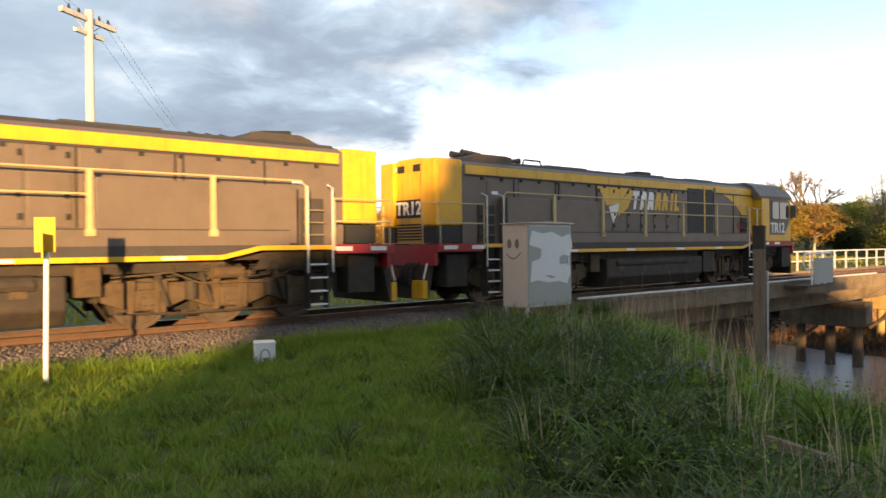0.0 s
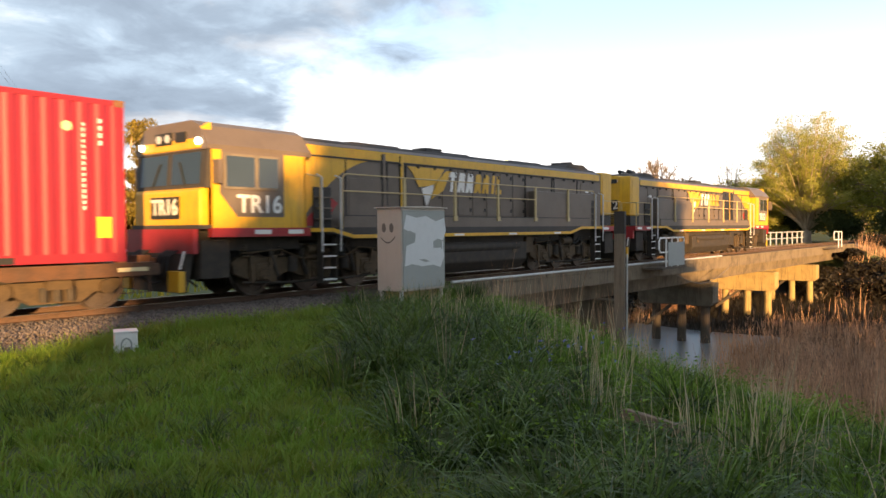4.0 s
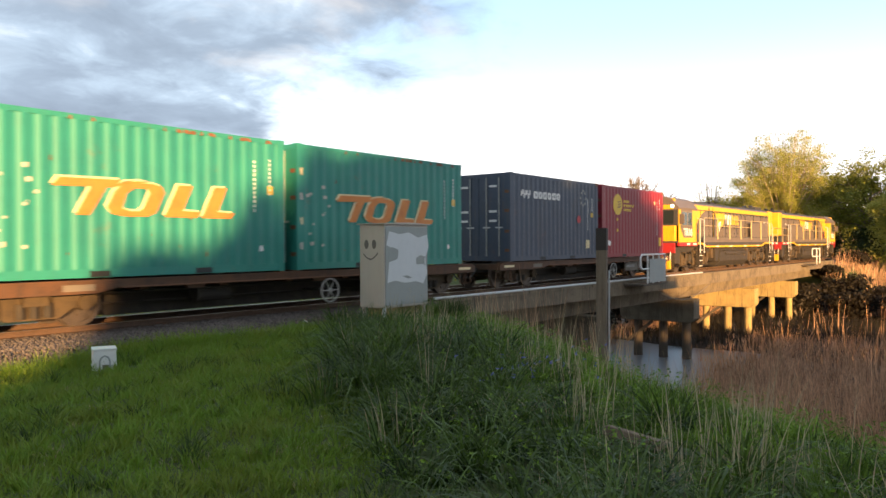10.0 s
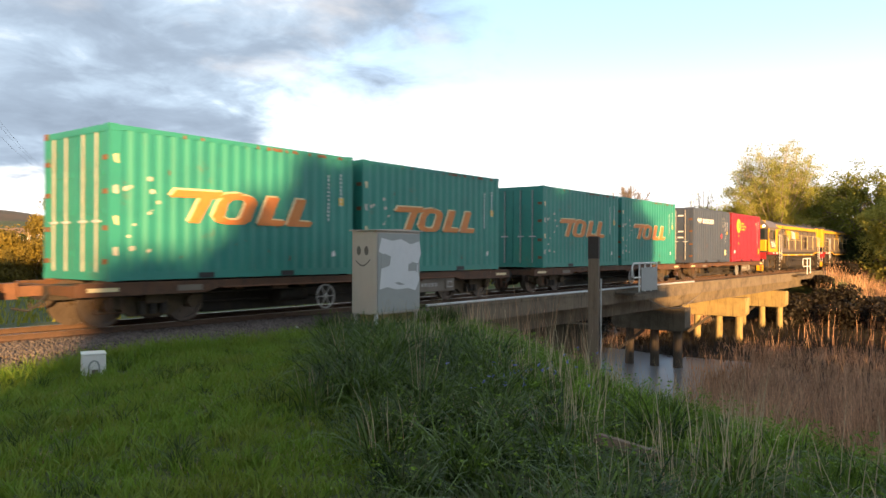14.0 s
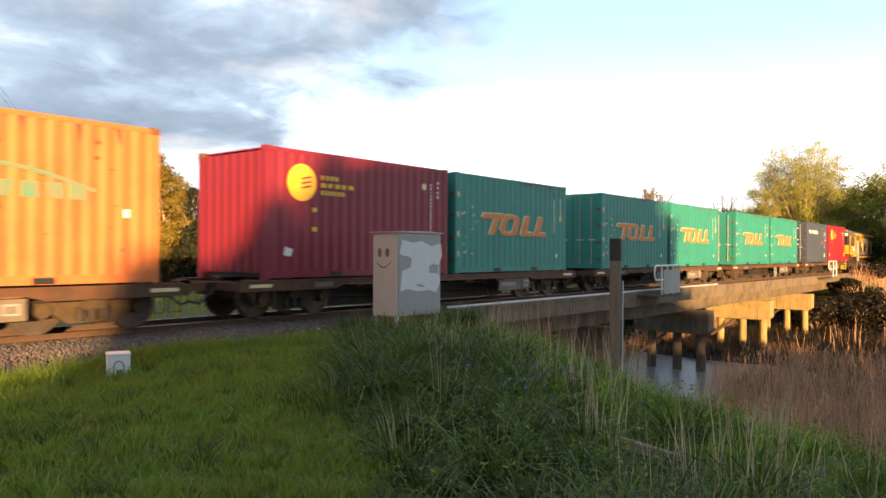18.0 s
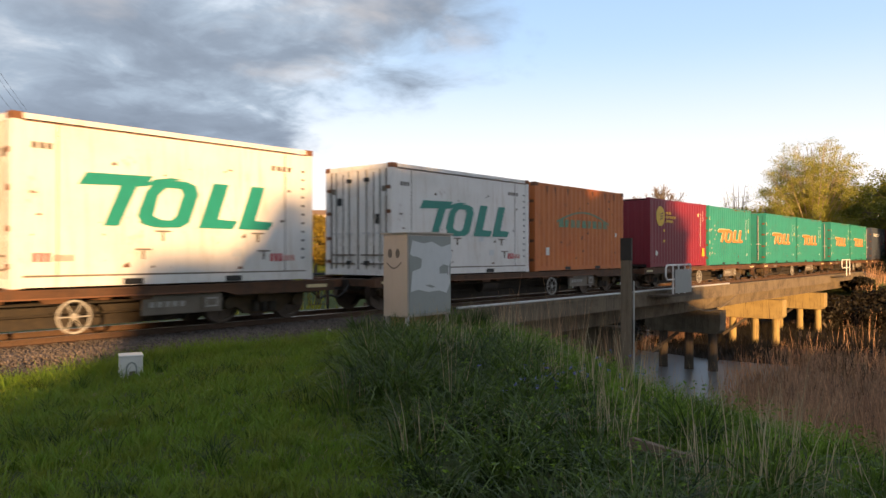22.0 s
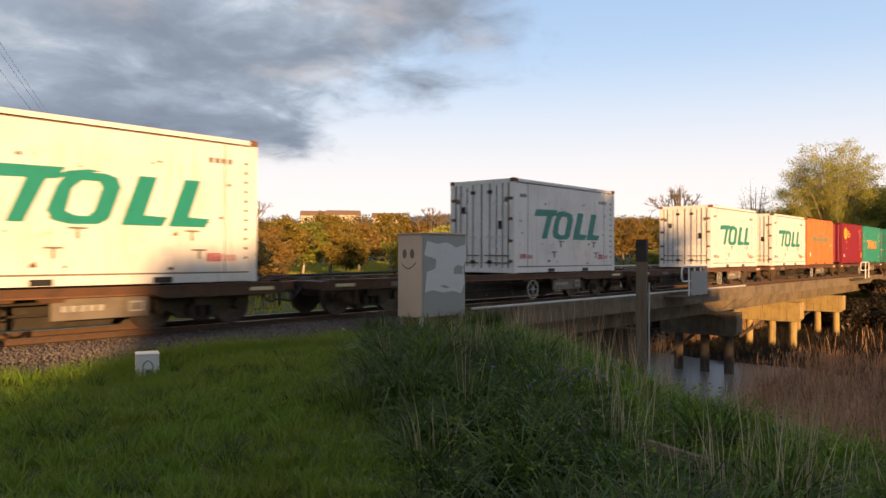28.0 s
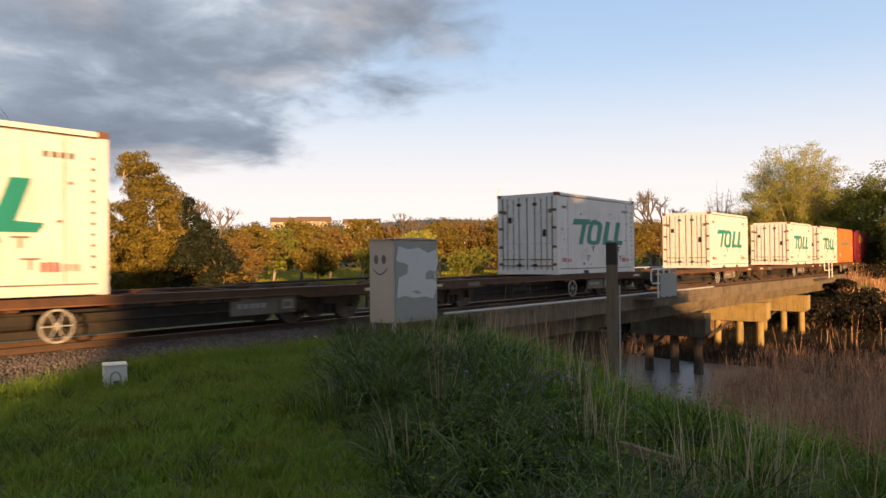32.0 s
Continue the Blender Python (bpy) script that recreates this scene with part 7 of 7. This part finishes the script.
for i in range(6):
    k, xx = 16.0, -6.5 + 2.8 * i
    x, y = xx - 1.3 * k, 12.5 - 1.82 * k
    bush(x, y, 4.6, (2.8, 2.8, 2.8, 2.75, 2.62, 2.95)[i], M["dark_leaf"], 190 + i, n=3600, size=0.22, label="unseen low scrub added to shade the line")
# unseen bushes whose heights set the sloping shadow edge on the train
for xx, h in ((6.6, 3.5), (7.5, 4.3), (8.3, 4.7), (9.1, 5.0), (9.9, 5.3), (10.8, 5.6), (11.6, 5.6), (12.8, 4.8)):
    bush(xx - 1.3 * 16, 12.5 - 1.82 * 16, 3.0, h, M["dark_leaf"], 230 + int(xx * 3), n=8000, size=0.22, label="unseen tall scrub added to shade the line")
# scrub on the far bank under and beyond the last span, coloured dark as shade
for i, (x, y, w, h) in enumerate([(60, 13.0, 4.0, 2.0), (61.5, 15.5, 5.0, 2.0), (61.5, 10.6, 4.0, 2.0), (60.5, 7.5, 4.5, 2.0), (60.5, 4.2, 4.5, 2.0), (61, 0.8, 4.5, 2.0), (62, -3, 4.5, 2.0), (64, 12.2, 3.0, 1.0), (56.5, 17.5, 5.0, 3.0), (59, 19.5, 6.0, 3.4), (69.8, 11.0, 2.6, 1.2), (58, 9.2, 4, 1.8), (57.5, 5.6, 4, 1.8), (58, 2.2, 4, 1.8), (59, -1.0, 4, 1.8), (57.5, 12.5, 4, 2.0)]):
    bush(x, y, w, h, M["shade_growth"], 210 + i, n=4200, size=0.13, label="tangled scrub on the bank under the bridge, shade in its colour")
# scrub along the far side of the river, behind the bridge, coloured dark as shade
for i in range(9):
    bush(30 + 3.1 * i, 20.2 + 0.8 * math.sin(2.3 * i), 4.6, 2.9 + 0.5 * math.sin(1.7 * i), M["shade_growth"], 250 + i, n=5200, size=0.13, label="tangled scrub behind the bridge, shade in its colour")

# ---------------------------------------------------------------- grass, reeds and flowers


def blades(rng, pos, height, width, lean, segs, flop=0.0, heading=None):
    """Tapering blades that bend over; each is a ribbon of segs pieces."""
    n = len(pos)
    a = rng.uniform(0, 2 * np.pi, n) if heading is None else heading
    d = np.stack([np.cos(a), np.sin(a), np.zeros(n)], 1)
    side = np.stack([-np.sin(a), np.cos(a), np.zeros(n)], 1)
    turn = rng.uniform(0, np.pi, n)
    side = side * np.cos(turn)[:, None] + d * np.sin(turn)[:, None]
    l = lean * rng.uniform(0.3, 1.5, n)
    rows = []
    for k in range(segs + 1):
        t = k / segs
        c = pos + d * (l * height * t ** 1.8)[:, None]
        c = c + np.stack([np.zeros(n), np.zeros(n), height * (t - flop * l * t ** 3)], 1)
        w = (width * (1 - t) ** 0.7 * 0.5 + 0.0006)[:, None]
        rows += [c - side * w, c + side * w]
    v = np.stack(rows, 1)
    i = np.arange(segs) * 2
    f = np.stack([i, i + 1, i + 3, i + 2], 1)
    q = (f[None] + (2 * (segs + 1)) * np.arange(n)[:, None, None]).reshape(-1, 4)
    return v.reshape(-1, 3), q


def scatter(rng, n, x0, x1, y0, y1, keep):
    x, y = rng.uniform(x0, x1, n), rng.uniform(y0, y1, n)
    k = rng.random(n) < keep(x, y)
    x, y = x[k], y[k]
    return np.stack([x, y, land(x, y) - 0.01], 1)


def patchy(x, y, s, seed):
    return 0.5 + 0.5 * (np.sin(x * s + seed) * np.cos(y * s * 1.3 + seed * 2) * 0.6 + 0.4 * np.sin(x * s * 2.7 + y * s * 2.1 + seed * 3))


def stuff(name, v, q, mat, label, category):
    return tagged(new(name, fast_mesh(name, v, q, mat)), label, category, kind="stuff")


M["lawn"] = material("lawn_grass", (0.165, 0.298, 0.030), 0.55, dark=(0.200, 0.238, 0.036), scale=1.1, amount=0.9, fine=7, bump=0, random_tint=0.6, translucent=0.3, spec=0.3)
M["rank"] = material("rank_grass", (0.130, 0.212, 0.032), 0.5, dark=(0.012, 0.028, 0.008), scale=1.9, amount=0.95, fine=9, bump=0, random_tint=0.7, translucent=0.3, spec=0.3)
M["verge"] = material("verge_grass", (0.25, 0.41, 0.046), 0.55, dark=(0.075, 0.13, 0.02), scale=1.6, amount=0.8, fine=8, bump=0, random_tint=0.6, translucent=0.3, spec=0.3)
M["straw"] = material("dry_stalks", (0.62, 0.51, 0.33), 0.8, dark=(0.42, 0.32, 0.18), scale=1, amount=0.5, fine=6, bump=0, random_tint=0.6, translucent=0.2, spec=0.2)
M["reed"] = material("dry_reeds", (0.88, 0.54, 0.33), 0.8, dark=(0.15, 0.082, 0.048), scale=0.9, amount=0.9, fine=6, bump=0, random_tint=0.7, translucent=0.2, spec=0.2)
M["flower"] = material("small_blue_flowers", (0.16, 0.18, 0.42), 0.6, amount=0.4, bump=0)
M["meadow"] = material("sunlit_meadow_grass", (0.43, 0.39, 0.055), 0.7, dark=(0.24, 0.25, 0.04), scale=0.2, amount=0.6, fine=2, bump=0, random_tint=0.6, translucent=0.3, spec=0.2)


def rough_zone(x, y):
    """1 in the long grass along the bank, 0 on the mown strip."""
    line = np.interp(y, [0, 2, 4, 6, 8, 10, 11.5], [2.0, 3.0, 4.3, 5.9, 7.9, 10.0, 11.5])
    return step(-0.35, 0.35, x - line + 0.35 * np.sin(y * 2.3) + 0.2 * np.sin(y * 5.1 + x))


def tufts(rng, n, x0, x1, y0, y1, keep, per, radius, hlo, hhi, width, lean, segs, flop, vary):
    """Tufts of blades that fan out from their middles."""
    c = scatter(rng, n, x0, x1, y0, y1, keep)
    k = len(c)
    m = np.maximum(2, (per * rng.uniform(0.5, 1.5, k)).astype(int))
    idx = np.repeat(np.arange(k), m)
    t = len(idx)
    ang, rad = rng.uniform(0, 6.283, t), radius * np.sqrt(rng.random(t)) * rng.uniform(0.6, 1.4, k)[idx]
    p = c[idx] + np.stack([rad * np.cos(ang), rad * np.sin(ang), np.zeros(t)], 1)
    p[:, 2] = land(p[:, 0], p[:, 1]) - 0.01
    size = rng.uniform(1 - vary, 1 + vary, k)[idx]
    return blades(rng, p, rng.uniform(hlo, hhi, t) * size, rng.uniform(0.7, 1.3, t) * width, lean, segs, flop, ang + rng.normal(0, 0.5, t))


def build_grass():
    rng = np.random.default_rng(77)
    mown = lambda x, y: (1 - rough_zone(x, y)) * (y < 11.1 - 0.3 * np.sin(x * 1.7)) * (0.6 + 0.4 * patchy(x, y, 1.1, 2.0))
    v, q = tufts(rng, 24000, -4, 12, 1.5, 11.4, mown, 15, 0.078, 0.05, 0.13, 0.012, 0.7, 2, 0.2, 0.6)
    stuff("lawn_grass", v, q, M["lawn"], "short patchy green grass beside the line", "grass")
    back = lambda x, y: np.clip(1.2 - np.hypot(x, y) / 12, 0, 1) * (0.3 + 0.7 * patchy(x, y, 1.1, 2.0))
    v, q = tufts(rng, 5200, -11, 6, -10, 1.6, back, 12, 0.09, 0.05, 0.12, 0.012, 0.7, 2, 0.2, 0.5)
    stuff("path_grass", v, q, M["lawn"], "short trodden grass around the path", "grass")
    worn = lambda x, y: (1 - rough_zone(x, y)) * (y < 10.8) * patchy(x, y, 1.9, 7.0) ** 4
    v, q = tufts(rng, 2600, -4, 12, 1.5, 11.2, worn, 16, 0.08, 0.03, 0.08, 0.008, 0.8, 2, 0.2, 0.5)
    stuff("worn_grass", v, q, M["straw"], "worn straw-coloured patches in the short grass", "grass")
    lush = lambda x, y: (1 - rough_zone(x, y)) * (y < 10.9) * patchy(x, y, 2.6, 9.0) ** 3
    v, q = tufts(rng, 3800, -4, 12, 1.5, 11.2, lush, 26, 0.09, 0.10, 0.22, 0.009, 0.8, 3, 0.3, 0.5)
    stuff("lush_tufts", v, q, M["rank"], "darker lush tufts in the short grass", "grass")
    fringe = lambda x, y: (1 - rough_zone(x, y)) * np.exp(-((y - 10.7 + 0.3 * np.sin(x * 1.7)) / 0.4) ** 2)
    v, q = tufts(rng, 4200, -4, 12, 9.4, 11.6, fringe, 18, 0.07, 0.10, 0.26, 0.011, 0.6, 2, 0.2, 0.5)
    stuff("grass_fringe", v, q, M["lawn"], "longer green grass along the ballast edge", "grass")
    # long grass in tussocks on the bank
    clear = lambda x, y: 1 - np.exp(-((x - 10.9) / 0.55) ** 4 - ((y - 9.9) / 0.8) ** 4) - 0.5 * np.exp(-((x - 5.3) / 0.4) ** 2 - ((y - 2.3) / 0.4) ** 2)
    rough = lambda x, y: clear(x, y) * rough_zone(x, y) * (x - crest_x(y) < 3.4) * (0.35 + 0.65 * patchy(x, y, 1.7, 1.0))
    near = lambda x, y: rough(x, y) * (patchy(x, y, 2.9, 5.0) > 0.38) * step(1.2, -1.2, x - crest_x(y) + 2.5)
    v, q = tufts(rng, 6400, 2, 19, -2.5, 12.0, near, 48, 0.17, 0.18, 0.56, 0.017, 1.15, 5, 0.6, 0.6)
    stuff("bank_grass", v, q, M["rank"], "long tussocky dark green grass on the bank", "grass")
    mound = lambda x, y: clear(x, y) * np.exp(-(((x - y) - 0.40) / 0.65) ** 2) * step(4.4, 6.0, y) * step(8.7, 7.9, y) * (0.4 + 0.6 * patchy(x, y, 3.1, 2.0))
    v, q = tufts(rng, 1500, 4, 11, 4.2, 9.6, mound, 44, 0.15, 0.30, 0.66, 0.018, 0.95, 5, 0.6, 0.5)
    stuff("mound_grass", v, q, M["rank"], "tall lush tussocks on the grassy mound", "grass")
    foot = lambda x, y: np.exp(-((x - 12.75) / 0.22) ** 2 - ((y - 10.0) / 0.3) ** 2)
    v, q = tufts(rng, 160, 12.0, 13.4, 9.2, 10.35, foot, 60, 0.16, 0.35, 0.62, 0.010, 0.6, 5, 0.4, 0.3)
    stuff("cabinet_tuft", v, q, M["rank"], "lush tuft of grass at the foot of the cabinet", "grass")
    verge = lambda x, y: rough(x, y) * step(-1.2, 0.6, x - crest_x(y) + 2.2)
    v, q = tufts(rng, 9000, 2, 19, -2.5, 12.0, verge, 26, 0.12, 0.10, 0.24, 0.010, 0.7, 2, 0.3, 0.4)
    stuff("verge_grass", v, q, M["verge"], "brighter knee-high grass along the crest of the bank", "grass")
    under = lambda x, y: rough(x, y)
    v, q = tufts(rng, 9000, 2, 19, -2.5, 12.0, under, 14, 0.12, 0.08, 0.22, 0.012, 0.7, 2, 0.2, 0.4)
    stuff("under_grass", v, q, M["rank"], "thick green undergrowth on the bank", "grass")
    dead = lambda x, y: rough(x, y) * patchy(x, y, 2.1, 8.0) ** 3
    v, q = tufts(rng, 4200, 2, 19, -2.5, 12.0, dead, 20, 0.16, 0.08, 0.30, 0.006, 0.8, 3, 0.4, 0.5)
    stuff("dead_grass", v, q, M["straw"], "matted dead straw-coloured grass", "grass")
    # dry seed stalks standing above it, in clumps
    tall = lambda x, y: rough_zone(x, y) * (x - crest_x(y) < 3.5) * (0.03 + 0.14 * patchy(x, y, 1.3, 4.0) ** 3 + 0.5 * np.exp(-((x - 5.6) / 0.8) ** 2 - ((y - 1.7) / 0.7) ** 2) + 0.4 * np.exp(-((x - 7.6) / 0.6) ** 2 - ((y - 3.9) / 0.6) ** 2) + 0.22 * np.exp(-((x - 11.2) / 0.9) ** 2 - ((y - 9.2) / 0.8) ** 2))
    v, q = tufts(rng, 4200, 3, 19, -1.5, 12.0, tall, 9, 0.24, 0.30, 0.70, 0.0075, 0.20, 4, 0.2, 0.45)
    stuff("dry_stalks", v, q, M["straw"], "pale dry seed stalks above the long grass", "grass stalks")
    leafy = lambda x, y: rough(x, y) * (0.25 + 0.75 * patchy(x, y, 2.3, 3.0))
    p = scatter(rng, 30000, 3, 17, -2, 12, leafy)
    p[:, 2] += rng.uniform(0.06, 0.34, len(p))
    v, q = leaf_cards(rng, p, 4, (0.05, 0.05, 0.05), 0.017)
    stuff("bank_weeds", v, q, M["verge"], "small leafy weeds among the long grass", "weeds")
    p = scatter(rng, 420, 4.5, 8.5, 2.0, 5.5, lambda x, y: np.exp(-((x - 6.2) / 0.55) ** 2 - ((y - 3.6) / 0.5) ** 2))
    p[:, 2] += rng.uniform(0.30, 0.50, len(p))
    v, q = leaf_cards(rng, p, 3, 0.025, 0.018)
    stuff("wild_flowers", v, q, M["flower"], "small blue wild flowers in the long grass", "flowers")
    strip = lambda x, y: step(0.3, 0.7, patchy(x, y, 0.8, 3.0))
    p = scatter(rng, 9000, 28, 58, 17.6, 20.0, strip)
    p = p[p[:, 2] < -3.0]
    v, q = blades(rng, p, rng.uniform(0.8, 1.7, len(p)), rng.uniform(0.012, 0.024, len(p)), 0.2, 2, 0.1)
    stuff("river_reeds", v, q, M["reed"], "dry reeds along the water behind the bridge", "reeds")
    # the reed bed
    def bed(x, y):
        limit = np.minimum(x / 2.95, 10.6)
        r = np.hypot(x, y)
        gap = step(26, 30, r) * step(60, 56, r) * step(9.6, 10.8, y)
        return (1 - 0.97 * gap) * (x - crest_x(y) > 4.0) * step(0.6, -0.6, y - limit + 0.6 * np.sin(x * 0.9)) * (0.10 + 0.9 * step(0.3, 0.75, patchy(x, y, 0.55, 6.0))) * np.clip(1.4 - np.hypot(x, y) / 80, 0.35, 1)
    bed_end = lambda x, y: bed(x, y) * (np.hypot(x, y) < 57)
    thin = lambda x, y: bed_end(x, y) * (1 - 0.96 * step(27, 32, np.hypot(x, y) + 1.5 * np.sin(x * 0.7)))
    p = np.concatenate([scatter(rng, 36000, 12, 40, -14, 11, thin), scatter(rng, 22000, 40, 60, -16, 11, thin)])
    tall_reed = rng.uniform(1.2, 2.5, len(p)) * (1.15 - 0.35 * patchy(p[:, 0], p[:, 1], 1.4, 5.0))
    v, q = blades(rng, p, tall_reed, rng.uniform(0.013, 0.030, len(p)), 0.17, 3, 0.1)
    stuff("reed_bed", v, q, M["reed"], "tall dry brown reeds along the river", "reeds")
    pick = rng.random(len(p)) < 0.20
    p = p[pick]
    p[:, 2] += tall_reed[pick] * 0.93
    p = np.repeat(p, 3, 0)
    v, q = blades(rng, p, rng.uniform(0.12, 0.30, len(p)), rng.uniform(0.010, 0.026, len(p)), 0.6, 2, 0.3)
    stuff("reed_plumes", v, q, M["reed"], "feathery brown plumes of the reeds", "reeds")
    # sedge over the mud, in the same shade-dark colour
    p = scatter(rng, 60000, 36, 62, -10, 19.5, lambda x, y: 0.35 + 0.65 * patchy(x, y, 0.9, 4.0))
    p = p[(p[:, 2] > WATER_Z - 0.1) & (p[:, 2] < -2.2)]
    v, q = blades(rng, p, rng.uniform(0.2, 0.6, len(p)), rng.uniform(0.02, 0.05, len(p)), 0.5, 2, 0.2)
    stuff("sedge", v, q, M["shade_growth"], "sedge on the mud under the bridge, shade in its colour", "sedge")
    p = scatter(rng, 30000, 20, 42, -10, 11.5, lambda x, y: 0.4 + 0.6 * patchy(x, y, 1.3, 2.0))
    p = p[(p[:, 2] > WATER_Z - 0.05) & (p[:, 2] < -2.6)]
    v, q = blades(rng, p, rng.uniform(0.3, 1.1, len(p)), rng.uniform(0.014, 0.032, len(p)), 0.35, 2, 0.2)
    stuff("short_reeds", v, q, M["reed"], "short broken reeds on the mud", "reeds")
    edge = lambda x, y: np.exp(-((x - crest_x(y) - 1.9) / 0.8) ** 2) * (y > 5)
    p = scatter(rng, 3600, 12, 24, 5, 12.1, edge)
    v, q = blades(rng, p, rng.uniform(0.8, 2.1, len(p)), rng.uniform(0.010, 0.018, len(p)), 0.15, 3, 0.1)
    stuff("bank_reeds", v, q, M["reed"], "thin reeds in front of the bridge", "reeds")
    far = lambda x, y: (0.4 + 0.6 * patchy(x, y, 0.3, 2.0))
    p = scatter(rng, 38000, 58, 104, -22, 11.8, far)
    v, q = blades(rng, p, rng.uniform(0.6, 1.5, len(p)), rng.uniform(0.025, 0.05, len(p)), 0.3, 2)
    stuff("far_reeds", v, q, M["reed"], "dry reeds on the far river bank", "reeds")
    p = np.concatenate([scatter(rng, 44000, -6, 70, 18, 85, lambda x, y: 0.5 + 0.5 * patchy(x, y, 0.3, 3.0)), scatter(rng, 50000, 24, 86, 30, 84, lambda x, y: 0.5 + 0.5 * patchy(x, y, 0.3, 3.0))])
    p = p[p[:, 2] > -1.5]
    v, q = blades(rng, p, rng.uniform(0.15, 0.4, len(p)), rng.uniform(0.05, 0.09, len(p)), 0.4, 1)
    stuff("meadow_grass", v, q, M["meadow"], "sunlit rough grass in the far field", "grass")


build_grass()


# ---------------------------------------------------------------- what moves


def motions():
    """The train runs along the line; its wheels roll."""
    times = [k * 0.5 for k in range(65)]
    fine = [k * 0.1 for k in range(321)]
    cars = [(loco_a, 74.5, 0), (loco_b, 55.2, 180)] + [(w, p - 0.18, 0) for w, p in zip(WAGONS, FRONT)]
    for ob, p, turn in cars:
        walk(ob, [(t, pose(p + train_s(t), TRACK_Y, 0, 0, 0, turn)) for t in times])
        for axle in [c for c in ob.children if c.name.startswith("wheelset")]:
            x, _, r = axle.location
            sign = -1 if turn else 1
            walk(axle, [(t, pose(x, 0, r, 0, math.degrees(sign * train_s(t) / r), 0)) for t in fine])
    for ob, p, z in RIDERS:
        walk(ob, [(t, pose(p + train_s(t), TRACK_Y, z)) for t in times])


motions()
